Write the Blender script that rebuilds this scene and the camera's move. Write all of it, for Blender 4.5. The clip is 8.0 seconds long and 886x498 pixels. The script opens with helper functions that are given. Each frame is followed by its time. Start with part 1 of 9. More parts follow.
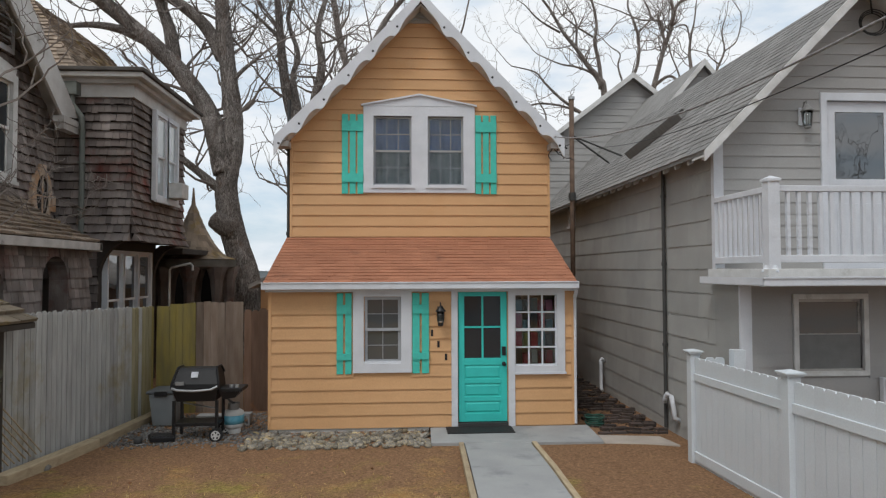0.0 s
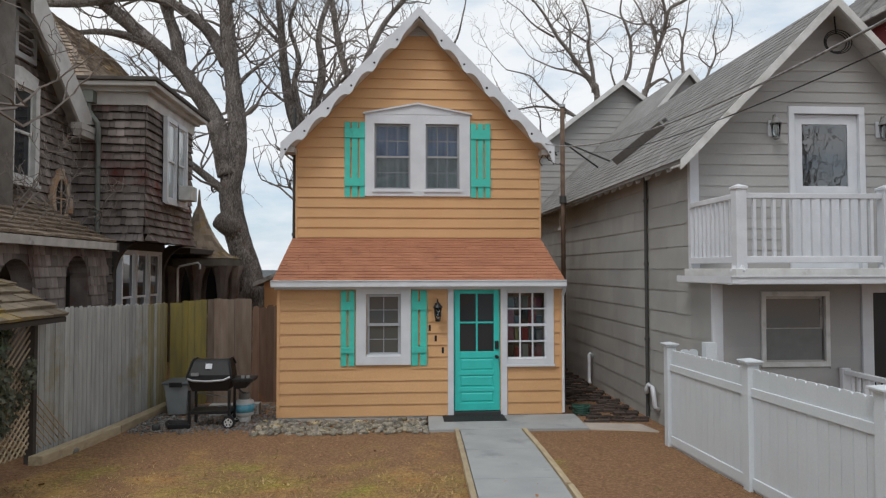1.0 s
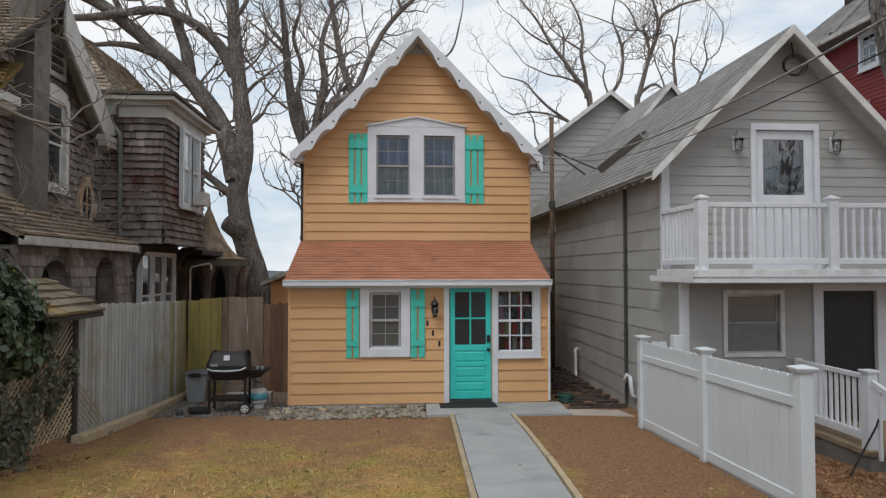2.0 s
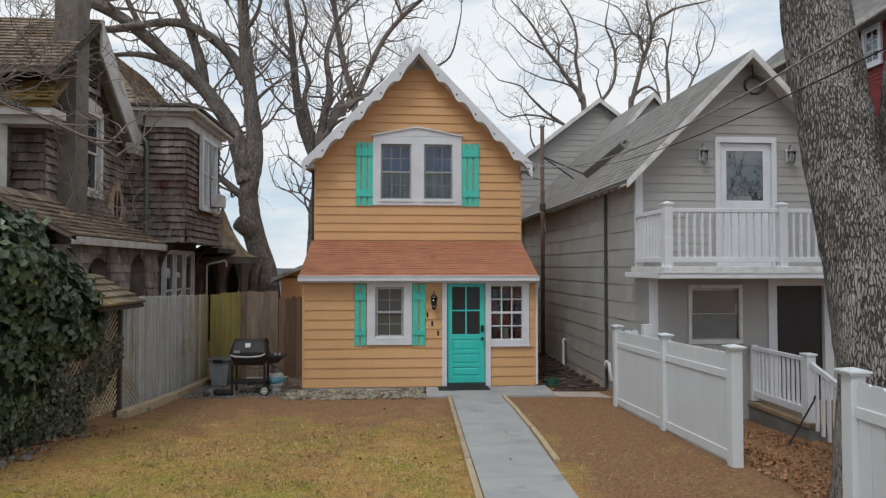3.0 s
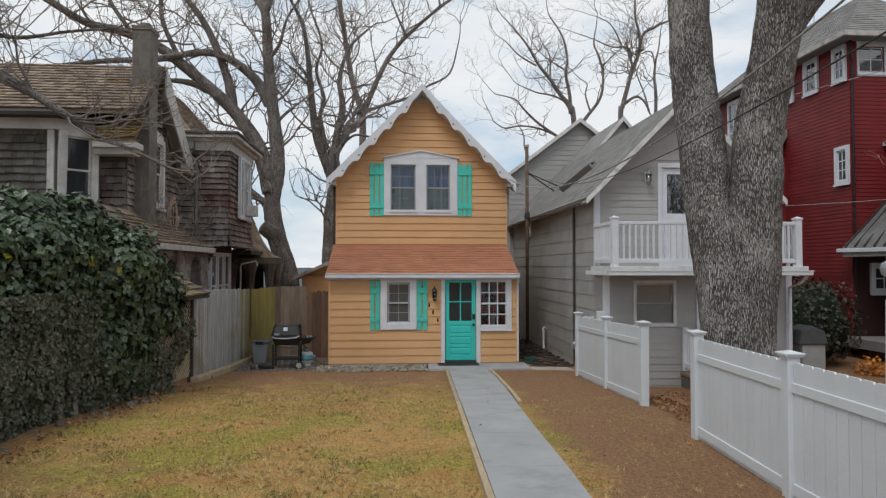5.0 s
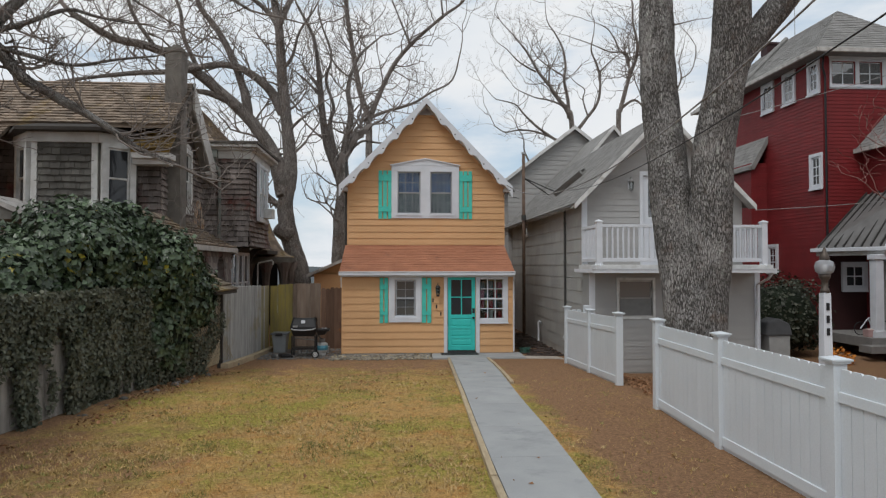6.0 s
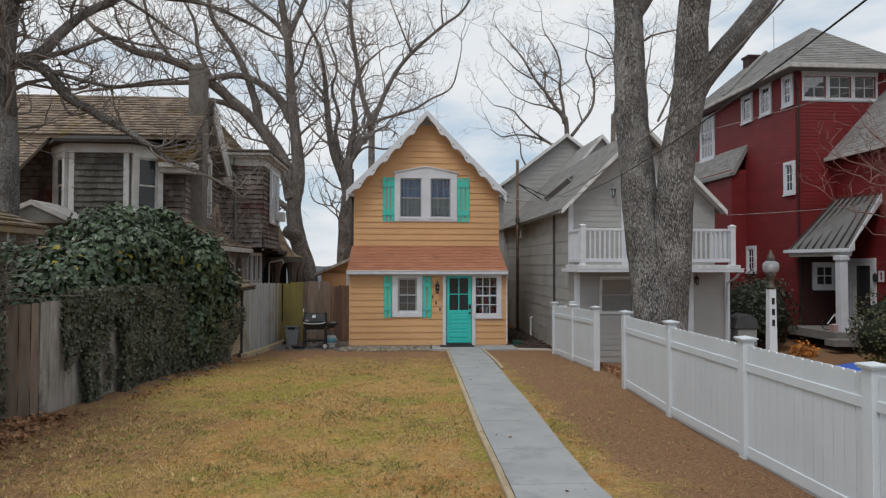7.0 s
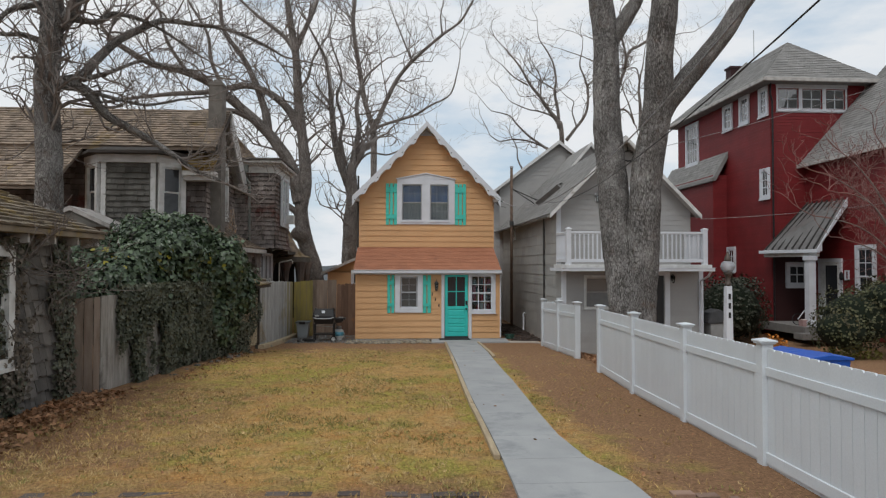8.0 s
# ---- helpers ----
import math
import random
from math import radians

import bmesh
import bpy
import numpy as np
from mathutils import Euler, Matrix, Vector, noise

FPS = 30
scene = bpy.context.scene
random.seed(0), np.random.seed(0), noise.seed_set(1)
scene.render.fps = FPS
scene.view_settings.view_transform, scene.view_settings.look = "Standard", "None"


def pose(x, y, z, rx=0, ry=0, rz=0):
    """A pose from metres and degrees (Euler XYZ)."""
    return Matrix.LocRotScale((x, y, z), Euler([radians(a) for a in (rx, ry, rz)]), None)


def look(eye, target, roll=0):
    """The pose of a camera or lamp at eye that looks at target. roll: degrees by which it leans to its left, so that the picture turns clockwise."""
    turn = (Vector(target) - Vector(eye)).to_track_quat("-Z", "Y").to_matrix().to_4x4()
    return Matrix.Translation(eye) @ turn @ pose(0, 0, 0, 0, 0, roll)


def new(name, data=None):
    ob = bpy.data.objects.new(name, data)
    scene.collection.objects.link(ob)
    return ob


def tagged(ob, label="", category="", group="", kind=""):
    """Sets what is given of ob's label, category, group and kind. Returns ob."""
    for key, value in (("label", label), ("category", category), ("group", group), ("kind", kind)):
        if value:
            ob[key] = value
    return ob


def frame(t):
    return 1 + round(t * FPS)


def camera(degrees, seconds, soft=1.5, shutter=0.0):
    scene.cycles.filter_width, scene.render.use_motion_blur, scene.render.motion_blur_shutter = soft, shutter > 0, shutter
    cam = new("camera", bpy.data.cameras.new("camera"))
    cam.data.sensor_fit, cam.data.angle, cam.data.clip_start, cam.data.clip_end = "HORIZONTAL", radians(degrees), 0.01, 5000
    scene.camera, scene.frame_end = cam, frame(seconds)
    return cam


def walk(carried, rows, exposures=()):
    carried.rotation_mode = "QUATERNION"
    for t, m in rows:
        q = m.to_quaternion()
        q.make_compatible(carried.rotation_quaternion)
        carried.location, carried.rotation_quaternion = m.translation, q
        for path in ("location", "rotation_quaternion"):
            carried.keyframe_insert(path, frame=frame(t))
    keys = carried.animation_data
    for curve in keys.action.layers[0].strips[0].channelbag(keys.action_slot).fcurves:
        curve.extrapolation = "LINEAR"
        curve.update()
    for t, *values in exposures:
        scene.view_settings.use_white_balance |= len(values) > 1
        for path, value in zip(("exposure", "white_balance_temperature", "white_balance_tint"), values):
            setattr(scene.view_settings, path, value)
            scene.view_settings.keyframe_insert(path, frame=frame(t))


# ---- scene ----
# ---------------------------------------------------------------- camera
cam = camera(68.0, 8.0, 1.25)
PATH = [  # seconds, eye, aim, roll
    (0, (-0.883, -10.401, 2.539), (-0.758, -8.406, 2.603), -0.2),
    (0.5, (-0.923, -10.733, 2.537), (-0.786, -8.739, 2.6), -0.2),
    (1, (-0.953, -11.141, 2.536), (-0.815, -9.147, 2.598), -0.1),
    (1.5, (-0.979, -11.635, 2.536), (-0.837, -9.642, 2.602), -0.1),
    (3, (-1.101, -13.578, 2.525), (-0.952, -11.584, 2.581), 0.0),
    (3.5, (-1.154, -14.329, 2.523), (-1.007, -12.335, 2.578), 0.0),
    (4, (-1.191, -15.128, 2.526), (-1.041, -13.135, 2.58), 0.0),
    (4.5, (-1.227, -15.95, 2.528), (-1.078, -13.957, 2.583), 0.0),
    (6, (-1.377, -18.46, 2.516), (-1.242, -16.465, 2.567), 0.0),
    (6.5, (-1.422, -19.294, 2.514), (-1.288, -17.3, 2.564), 0.0),
    (7, (-1.461, -20.137, 2.513), (-1.326, -18.142, 2.563), 0.1),
    (7.5, (-1.498, -21.0, 2.514), (-1.362, -19.006, 2.563), 0.1),
    (8, (-1.536, -21.889, 2.514), (-1.401, -19.894, 2.563), 0.1),
]
walk(cam, [(t, look(e, a, r)) for t, e, a, r in PATH], exposures=[(0.0, 0.07), (4.0, -0.01), (8.0, -0.11)])

# ---------------------------------------------------------------- light
SUN_EL, SUN_ROT = radians(55), radians(216)
world = bpy.data.worlds.new("sky")
scene.world = world
world.use_nodes = True
wn, wl = world.node_tree.nodes, world.node_tree.links
wn.clear()
w_out = wn.new("ShaderNodeOutputWorld")
w_bg = wn.new("ShaderNodeBackground")
w_sky = wn.new("ShaderNodeTexSky")
w_sky.sky_type, w_sky.sun_disc = "NISHITA", False
w_sky.sun_elevation, w_sky.sun_rotation = SUN_EL, SUN_ROT
w_sky.air_density, w_sky.dust_density = 1.0, 1.5
w_tc = wn.new("ShaderNodeTexCoord")
w_map = wn.new("ShaderNodeMapping")
w_map.inputs["Scale"].default_value = (1.6, 1.6, 5.0)
w_map.inputs["Location"].default_value = (0.4, 1.3, 0.15)
w_n = wn.new("ShaderNodeTexNoise")
w_n.inputs["Scale"].default_value, w_n.inputs["Detail"].default_value = 1.9, 7.0
w_n.inputs["Roughness"].default_value = 0.55
w_ramp = wn.new("ShaderNodeValToRGB")
w_ramp.color_ramp.elements[0].position, w_ramp.color_ramp.elements[1].position = 0.30, 0.50
w_n2 = wn.new("ShaderNodeTexNoise")
w_n2.inputs["Scale"].default_value, w_n2.inputs["Detail"].default_value = 3.5, 5.0
w_cr = wn.new("ShaderNodeValToRGB")
w_cr.color_ramp.elements[0].position, w_cr.color_ramp.elements[1].position = 0.3, 0.7
w_cr.color_ramp.elements[0].color = (7.9, 8.4, 8.95, 1)
w_cr.color_ramp.elements[1].color = (9.0, 9.15, 9.3, 1)
w_mix = wn.new("ShaderNodeMix")
w_mix.data_type = "RGBA"
wl.new(w_tc.outputs["Generated"], w_map.inputs["Vector"])
wl.new(w_map.outputs["Vector"], w_n.inputs["Vector"])
wl.new(w_map.outputs["Vector"], w_n2.inputs["Vector"])
wl.new(w_n.outputs["Fac"], w_ramp.inputs["Fac"])
wl.new(w_n2.outputs["Fac"], w_cr.inputs["Fac"])
wl.new(w_ramp.outputs["Color"], w_mix.inputs["Factor"])
w_haze = wn.new("ShaderNodeMix")
w_haze.data_type = "RGBA"
w_haze.inputs["Factor"].default_value = 0.65
w_haze.inputs["B"].default_value = (5.6, 7.4, 9.0, 1)
wl.new(w_sky.outputs["Color"], w_haze.inputs["A"])
wl.new(w_haze.outputs["Result"], w_mix.inputs["A"])
wl.new(w_cr.outputs["Color"], w_mix.inputs["B"])
wl.new(w_mix.outputs["Result"], w_bg.inputs["Color"])
w_bg.inputs["Strength"].default_value = 0.1
wl.new(w_bg.outputs["Background"], w_out.inputs["Surface"])

sun = new("sun", bpy.data.lights.new("sun", "SUN"))
sun.data.energy, sun.data.angle, sun.data.color = 1.4, radians(20), (1.0, 0.98, 0.96)
sun.matrix_world = look((0, 0, 60), (0 - 60 * math.sin(SUN_ROT) / math.tan(SUN_EL), 0 - 60 * math.cos(SUN_ROT) / math.tan(SUN_EL), 0))


# ---------------------------------------------------------------- materials
def mat(name, col, col2=None, rough=0.75, scale=6.0, stretch=(1, 1, 1), bump=0.15, fine=60.0, island=0.0, obj=0.0,
        metal=0.0, stain=None, stain_scale=0.8, stain_low=0.55, bump_scale=None, spec=0.35):
    """Procedural paint: two colours by noise, a finer grain in bump, changes from piece to piece, and stains."""
    m = bpy.data.materials.new(name)
    m.use_nodes = True
    n, l = m.node_tree.nodes, m.node_tree.links
    b = n["Principled BSDF"]
    b.inputs["Roughness"].default_value, b.inputs["Metallic"].default_value = rough, metal
    b.inputs["Specular IOR Level"].default_value = spec
    tc = n.new("ShaderNodeTexCoord")
    mp = n.new("ShaderNodeMapping")
    mp.inputs["Scale"].default_value = stretch
    l.new(tc.outputs["Object"], mp.inputs["Vector"])
    big = n.new("ShaderNodeTexNoise")
    big.inputs["Scale"].default_value, big.inputs["Detail"].default_value = scale, 5.0
    l.new(mp.outputs["Vector"], big.inputs["Vector"])
    fin = n.new("ShaderNodeTexNoise")
    fin.inputs["Scale"].default_value, fin.inputs["Detail"].default_value = fine, 4.0
    l.new(mp.outputs["Vector"], fin.inputs["Vector"])
    mix = n.new("ShaderNodeMix")
    mix.data_type = "RGBA"
    col2 = col2 or tuple(c * 0.82 for c in col)
    mix.inputs["A"].default_value, mix.inputs["B"].default_value = (*col, 1), (*col2, 1)
    rr = n.new("ShaderNodeMapRange")
    rr.inputs["From Min"].default_value, rr.inputs["From Max"].default_value = 0.32, 0.68
    l.new(big.outputs["Fac"], rr.inputs["Value"])
    l.new(rr.outputs["Result"], mix.inputs["Factor"])
    out = mix.outputs["Result"]
    if stain:
        sn = n.new("ShaderNodeTexNoise")
        sn.inputs["Scale"].default_value, sn.inputs["Detail"].default_value = stain_scale, 6.0
        sn.inputs["Roughness"].default_value = 0.65
        l.new(tc.outputs["Object"], sn.inputs["Vector"])
        sr = n.new("ShaderNodeMapRange")
        sr.inputs["From Min"].default_value, sr.inputs["From Max"].default_value = stain_low, stain_low + 0.16
        l.new(sn.outputs["Fac"], sr.inputs["Value"])
        sm = n.new("ShaderNodeMix")
        sm.data_type = "RGBA"
        sm.inputs["B"].default_value = (*stain, 1)
        l.new(out, sm.inputs["A"])
        l.new(sr.outputs["Result"], sm.inputs["Factor"])
        out = sm.outputs["Result"]
    hs = n.new("ShaderNodeHueSaturation")
    l.new(out, hs.inputs["Color"])
    val = None
    for amount, node, sock in ((island, "ShaderNodeNewGeometry", "Random Per Island"), (obj, "ShaderNodeObjectInfo", "Random")):
        if amount:
            g = n.new(node)
            r = n.new("ShaderNodeMapRange")
            r.inputs["To Min"].default_value, r.inputs["To Max"].default_value = 1 - amount, 1 + amount
            l.new(g.outputs[sock], r.inputs["Value"])
            if val:
                mu = n.new("ShaderNodeMath")
                mu.operation = "MULTIPLY"
                l.new(val, mu.inputs[0])
                l.new(r.outputs["Result"], mu.inputs[1])
                val = mu.outputs[0]
            else:
                val = r.outputs["Result"]
    gr = n.new("ShaderNodeMapRange")
    gr.inputs["To Min"].default_value, gr.inputs["To Max"].default_value = 0.9, 1.1
    l.new(fin.outputs["Fac"], gr.inputs["Value"])
    if val:
        mu = n.new("ShaderNodeMath")
        mu.operation = "MULTIPLY"
        l.new(val, mu.inputs[0])
        l.new(gr.outputs["Result"], mu.inputs[1])
        val = mu.outputs[0]
    else:
        val = gr.outputs["Result"]
    l.new(val, hs.inputs["Value"])
    l.new(hs.outputs["Color"], b.inputs["Base Color"])
    if bump:
        bp = n.new("ShaderNodeBump")
        bp.inputs["Strength"].default_value, bp.inputs["Distance"].default_value = bump, 0.02
        l.new((fin if bump_scale is None else big).outputs["Fac"], bp.inputs["Height"])
        l.new(bp.outputs["Normal"], b.inputs["Normal"])
    return m


def glass_mat(name, tint, rough=0.04):
    m = bpy.data.materials.new(name)
    m.use_nodes = True
    b = m.node_tree.nodes["Principled BSDF"]
    b.inputs["Base Color"].default_value = (*tint, 1)
    b.inputs["Roughness"].default_value = rough
    b.inputs["Specular IOR Level"].default_value = 0.9
    n, l = m.node_tree.nodes, m.node_tree.links
    tx = n.new("ShaderNodeTexNoise")
    tx.inputs["Scale"].default_value = 2.5
    bp = n.new("ShaderNodeBump")
    bp.inputs["Strength"].default_value, bp.inputs["Distance"].default_value = 0.08, 0.02
    l.new(tx.outputs["Fac"], bp.inputs["Height"])
    l.new(bp.outputs["Normal"], b.inputs["Normal"])
    return m


def clear_mat(name, tint=(0.9, 0.95, 0.95), haze=0.0):
    """A thin clear pane: mostly see-through, with a mirror gloss that grows at grazing angles."""
    m = bpy.data.materials.new(name)
    m.use_nodes = True
    n, l = m.node_tree.nodes, m.node_tree.links
    n.clear()
    o, t, g, x, f = (n.new("ShaderNode" + k) for k in ("OutputMaterial", "BsdfTransparent", "BsdfGlossy", "MixShader", "Fresnel"))
    t.inputs["Color"].default_value = (*tint, 1)
    g.inputs["Roughness"].default_value = 0.02
    f.inputs["IOR"].default_value = 1.6
    l.new(f.outputs["Fac"], x.inputs["Fac"])
    l.new(t.outputs["BSDF"], x.inputs[1])
    l.new(g.outputs["BSDF"], x.inputs[2])
    if haze:
        d, y = n.new("ShaderNodeBsdfDiffuse"), n.new("ShaderNodeMixShader")
        d.inputs["Color"].default_value = (0.75, 0.77, 0.8, 1)
        y.inputs["Fac"].default_value = haze
        l.new(x.outputs["Shader"], y.inputs[1])
        l.new(d.outputs["BSDF"], y.inputs[2])
        x = y
    l.new(x.outputs["Shader"], o.inputs["Surface"])
    return m


def bark_mat(name, plate, plate2, furrow, scale, lichen=0.0):
    """Bark in long upright plates of uneven tone, with dark furrows between them and flecks of pale lichen."""
    m = bpy.data.materials.new(name)
    m.use_nodes = True
    n, l = m.node_tree.nodes, m.node_tree.links
    b = n["Principled BSDF"]
    b.inputs["Roughness"].default_value, b.inputs["Specular IOR Level"].default_value = 0.95, 0.2
    tc = n.new("ShaderNodeTexCoord")
    mp = n.new("ShaderNodeMapping")
    mp.inputs["Scale"].default_value = (1, 1, 0.2)
    l.new(tc.outputs["Object"], mp.inputs["Vector"])

    def noise_at(src, sc, detail, rough=0.5):
        t = n.new("ShaderNodeTexNoise")
        t.inputs["Scale"].default_value, t.inputs["Detail"].default_value, t.inputs["Roughness"].default_value = sc, detail, rough
        l.new(src, t.inputs["Vector"])
        return t

    def rng(src, a, c, lo=0.0, hi=1.0):
        r = n.new("ShaderNodeMapRange")
        for k, v in zip(("From Min", "From Max", "To Min", "To Max"), (a, c, lo, hi)):
            r.inputs[k].default_value = v
        l.new(src, r.inputs["Value"])
        return r.outputs["Result"]

    def mixc(f, a, c):
        x = n.new("ShaderNodeMix")
        x.data_type = "RGBA"
        l.new(f, x.inputs["Factor"])
        for key, q in (("A", a), ("B", c)):
            if isinstance(q, tuple):
                x.inputs[key].default_value = (*q, 1)
            else:
                l.new(q, x.inputs[key])
        return x.outputs["Result"]

    def times(a, c):
        x = n.new("ShaderNodeMath")
        x.operation = "MULTIPLY"
        l.new(a, x.inputs[0])
        l.new(c, x.inputs[1])
        return x.outputs[0]

    wa = n.new("ShaderNodeVectorMath")
    wa.operation = "MULTIPLY_ADD"
    wa.inputs[1].default_value = (2.0 / scale, 2.0 / scale, 2.0 / scale)
    l.new(noise_at(mp.outputs["Vector"], scale * 0.7, 4.0, 0.6).outputs["Color"], wa.inputs[0])
    l.new(mp.outputs["Vector"], wa.inputs[2])
    edge = n.new("ShaderNodeTexVoronoi")
    edge.feature = "DISTANCE_TO_EDGE"
    edge.inputs["Scale"].default_value = scale
    l.new(wa.outputs["Vector"], edge.inputs["Vector"])
    cell = n.new("ShaderNodeTexVoronoi")
    cell.inputs["Scale"].default_value = scale
    l.new(wa.outputs["Vector"], cell.inputs["Vector"])
    sep = n.new("ShaderNodeSeparateColor")
    l.new(cell.outputs["Color"], sep.inputs["Color"])
    big = noise_at(tc.outputs["Object"], 1.9, 5.0, 0.6)
    # furrows open and close along the stem
    depth = rng(big.outputs["Fac"], 0.35, 0.65, 0.05, 0.26)
    fur = n.new("ShaderNodeMapRange")
    fur.inputs["From Min"].default_value = 0.0
    l.new(depth, fur.inputs["From Max"])
    l.new(edge.outputs["Distance"], fur.inputs["Value"])
    fine = noise_at(mp.outputs["Vector"], 60.0, 6.0, 0.7)
    tone = mixc(sep.outputs["Red"], plate, plate2)
    col = mixc(fur.outputs["Result"], furrow, tone)
    if lichen:
        spot = rng(noise_at(tc.outputs["Object"], 7.0, 7.0, 0.72).outputs["Fac"], 0.56, 0.64, 0.0, lichen)
        col = mixc(times(spot, fur.outputs["Result"]), col, (0.44, 0.445, 0.40))
        rust = rng(noise_at(tc.outputs["Object"], 2.3, 6.0, 0.65).outputs["Fac"], 0.57, 0.70, 0.0, 0.5)
        col = mixc(rust, col, (0.17, 0.105, 0.075))
    hs = n.new("ShaderNodeHueSaturation")
    l.new(rng(fine.outputs["Fac"], 0.3, 0.7, 0.62, 1.38), hs.inputs["Value"])
    l.new(col, hs.inputs["Color"])
    l.new(hs.outputs["Color"], b.inputs["Base Color"])
    hsum = n.new("ShaderNodeMath")
    hsum.operation = "MULTIPLY_ADD"
    hsum.inputs[1].default_value = 0.45
    l.new(fine.outputs["Fac"], hsum.inputs[0])
    l.new(fur.outputs["Result"], hsum.inputs[2])
    bp = n.new("ShaderNodeBump")
    bp.inputs["Strength"].default_value, bp.inputs["Distance"].default_value = 1.0, 0.035
    l.new(hsum.outputs[0], bp.inputs["Height"])
    l.new(bp.outputs["Normal"], b.inputs["Normal"])
    return m


ORANGE = mat("orange_paint", (0.625, 0.365, 0.18), (0.57, 0.33, 0.158), rough=0.6, scale=1.2, fine=45, bump=0.08, obj=0.05, stain=(0.60, 0.33, 0.14), stain_low=0.6)
WHITE = mat("white_paint", (0.645, 0.665, 0.70), (0.57, 0.59, 0.625), rough=0.5, scale=3, bump=0.05)
WHITE_OLD = mat("weathered_white_paint", (0.66, 0.66, 0.65), (0.5, 0.5, 0.48), rough=0.65, scale=5, bump=0.15, stain=(0.3, 0.28, 0.24), stain_scale=3, stain_low=0.62)
TEAL = mat("turquoise_paint", (0.045, 0.56, 0.50), (0.04, 0.50, 0.45), rough=0.45, scale=4, bump=0.06)
TEAL_OLD = mat("faded_turquoise_paint", (0.07, 0.56, 0.46), (0.065, 0.48, 0.40), rough=0.6, scale=9, bump=0.15, stain=(0.06, 0.28, 0.24), stain_scale=4, stain_low=0.62)
ROOF_RED = mat("red_brown_shingle", (0.40, 0.175, 0.10), (0.33, 0.14, 0.08), rough=0.95, scale=2.5, fine=90, bump=0.5, obj=0.07, island=0.07, stain=(0.20, 0.10, 0.065), stain_scale=1.3, stain_low=0.62)
GRAY_WALL = mat("gray_painted_siding", (0.36, 0.355, 0.345), (0.33, 0.325, 0.315), rough=0.7, scale=1.5, bump=0.1, obj=0.04, stain=(0.30, 0.295, 0.28), stain_low=0.58)
GRAY_SIDE = mat("gray_asbestos_shingle", (0.36, 0.36, 0.345), (0.31, 0.31, 0.295), rough=0.85, scale=1.6, bump=0.25, fine=70, obj=0.06, stain=(0.41, 0.41, 0.385), stain_scale=0.9, stain_low=0.58)
GRAY_ROOF = mat("gray_asphalt_shingle", (0.255, 0.25, 0.24), (0.20, 0.195, 0.186), rough=0.95, scale=3, fine=90, bump=0.5, island=0.12, obj=0.08, stain=(0.26, 0.25, 0.24), stain_low=0.6)
RED_WALL = mat("barn_red_siding", (0.19, 0.017, 0.019), (0.145, 0.013, 0.014), rough=0.6, scale=1.5, bump=0.1, island=0.06)
DARK_RED = mat("dark_red_paint", (0.035, 0.010, 0.010), rough=0.6, scale=2, bump=0.1)
SHINGLE = mat("weathered_brown_shingle", (0.112, 0.089, 0.079), (0.24, 0.21, 0.195), rough=0.95, scale=2.2, stretch=(1, 1, 0.5), fine=60, bump=0.5, island=0.32, obj=0.28, stain=(0.13, 0.036, 0.026), stain_scale=0.8, stain_low=0.55)
SHINGLE_G = mat("weathered_gray_shingle", (0.15, 0.145, 0.13), (0.09, 0.085, 0.075), rough=0.95, scale=2.2, fine=60, bump=0.5, island=0.25, obj=0.2)
OLD_ROOF = mat("mossy_wood_shingle_roof", (0.285, 0.225, 0.17), (0.185, 0.145, 0.112), rough=0.95, scale=2.5, fine=60, bump=0.5, island=0.3, obj=0.2, stain=(0.22, 0.15, 0.03), stain_scale=0.9, stain_low=0.56)
SHED_ROOF = mat("lichened_brown_shingle_roof", (0.215, 0.175, 0.125), (0.13, 0.105, 0.08), rough=0.95, scale=3, fine=60, bump=0.5, island=0.3, obj=0.2, stain=(0.27, 0.19, 0.045), stain_scale=1.5, stain_low=0.52)
MOSS_ROOF = mat("yellow_moss_shingle_roof", (0.20, 0.13, 0.035), (0.12, 0.075, 0.03), rough=0.95, scale=3, fine=60, bump=0.5, island=0.3, obj=0.2)
OLD_TRIM = mat("weathered_gray_trim", (0.50, 0.48, 0.455), (0.36, 0.34, 0.32), rough=0.8, scale=5, bump=0.2, stain=(0.10, 0.09, 0.08), stain_scale=2.5, stain_low=0.58)
DARK_TRIM = mat("dark_brown_trim", (0.05, 0.042, 0.036), rough=0.8, scale=5, bump=0.2)
BARK = bark_mat("plated_gray_bark", (0.34, 0.325, 0.31), (0.25, 0.235, 0.22), (0.085, 0.076, 0.07), 46.0, 0.8)
BARK_DARK = bark_mat("furrowed_brown_bark", (0.36, 0.325, 0.30), (0.25, 0.222, 0.20), (0.11, 0.095, 0.083), 30.0, 0.3)
TWIG = mat("thin_twig_bark", (0.225, 0.195, 0.175), rough=0.95, scale=5, bump=0.2)
FENCE_W = mat("silvered_fence_board", (0.42, 0.422, 0.412), (0.31, 0.31, 0.30), rough=0.95, scale=3, stretch=(4, 4, 0.6), fine=50, bump=0.4, obj=0.15, stain=(0.27, 0.22, 0.10), stain_scale=0.7, stain_low=0.57)
FENCE_OLD = mat("blotched_gray_fence_board", (0.38, 0.355, 0.325), (0.22, 0.20, 0.18), rough=0.95, scale=4, stretch=(3, 3, 0.6), fine=50, bump=0.5, obj=0.12, stain=(0.09, 0.08, 0.07), stain_scale=2.2, stain_low=0.55)
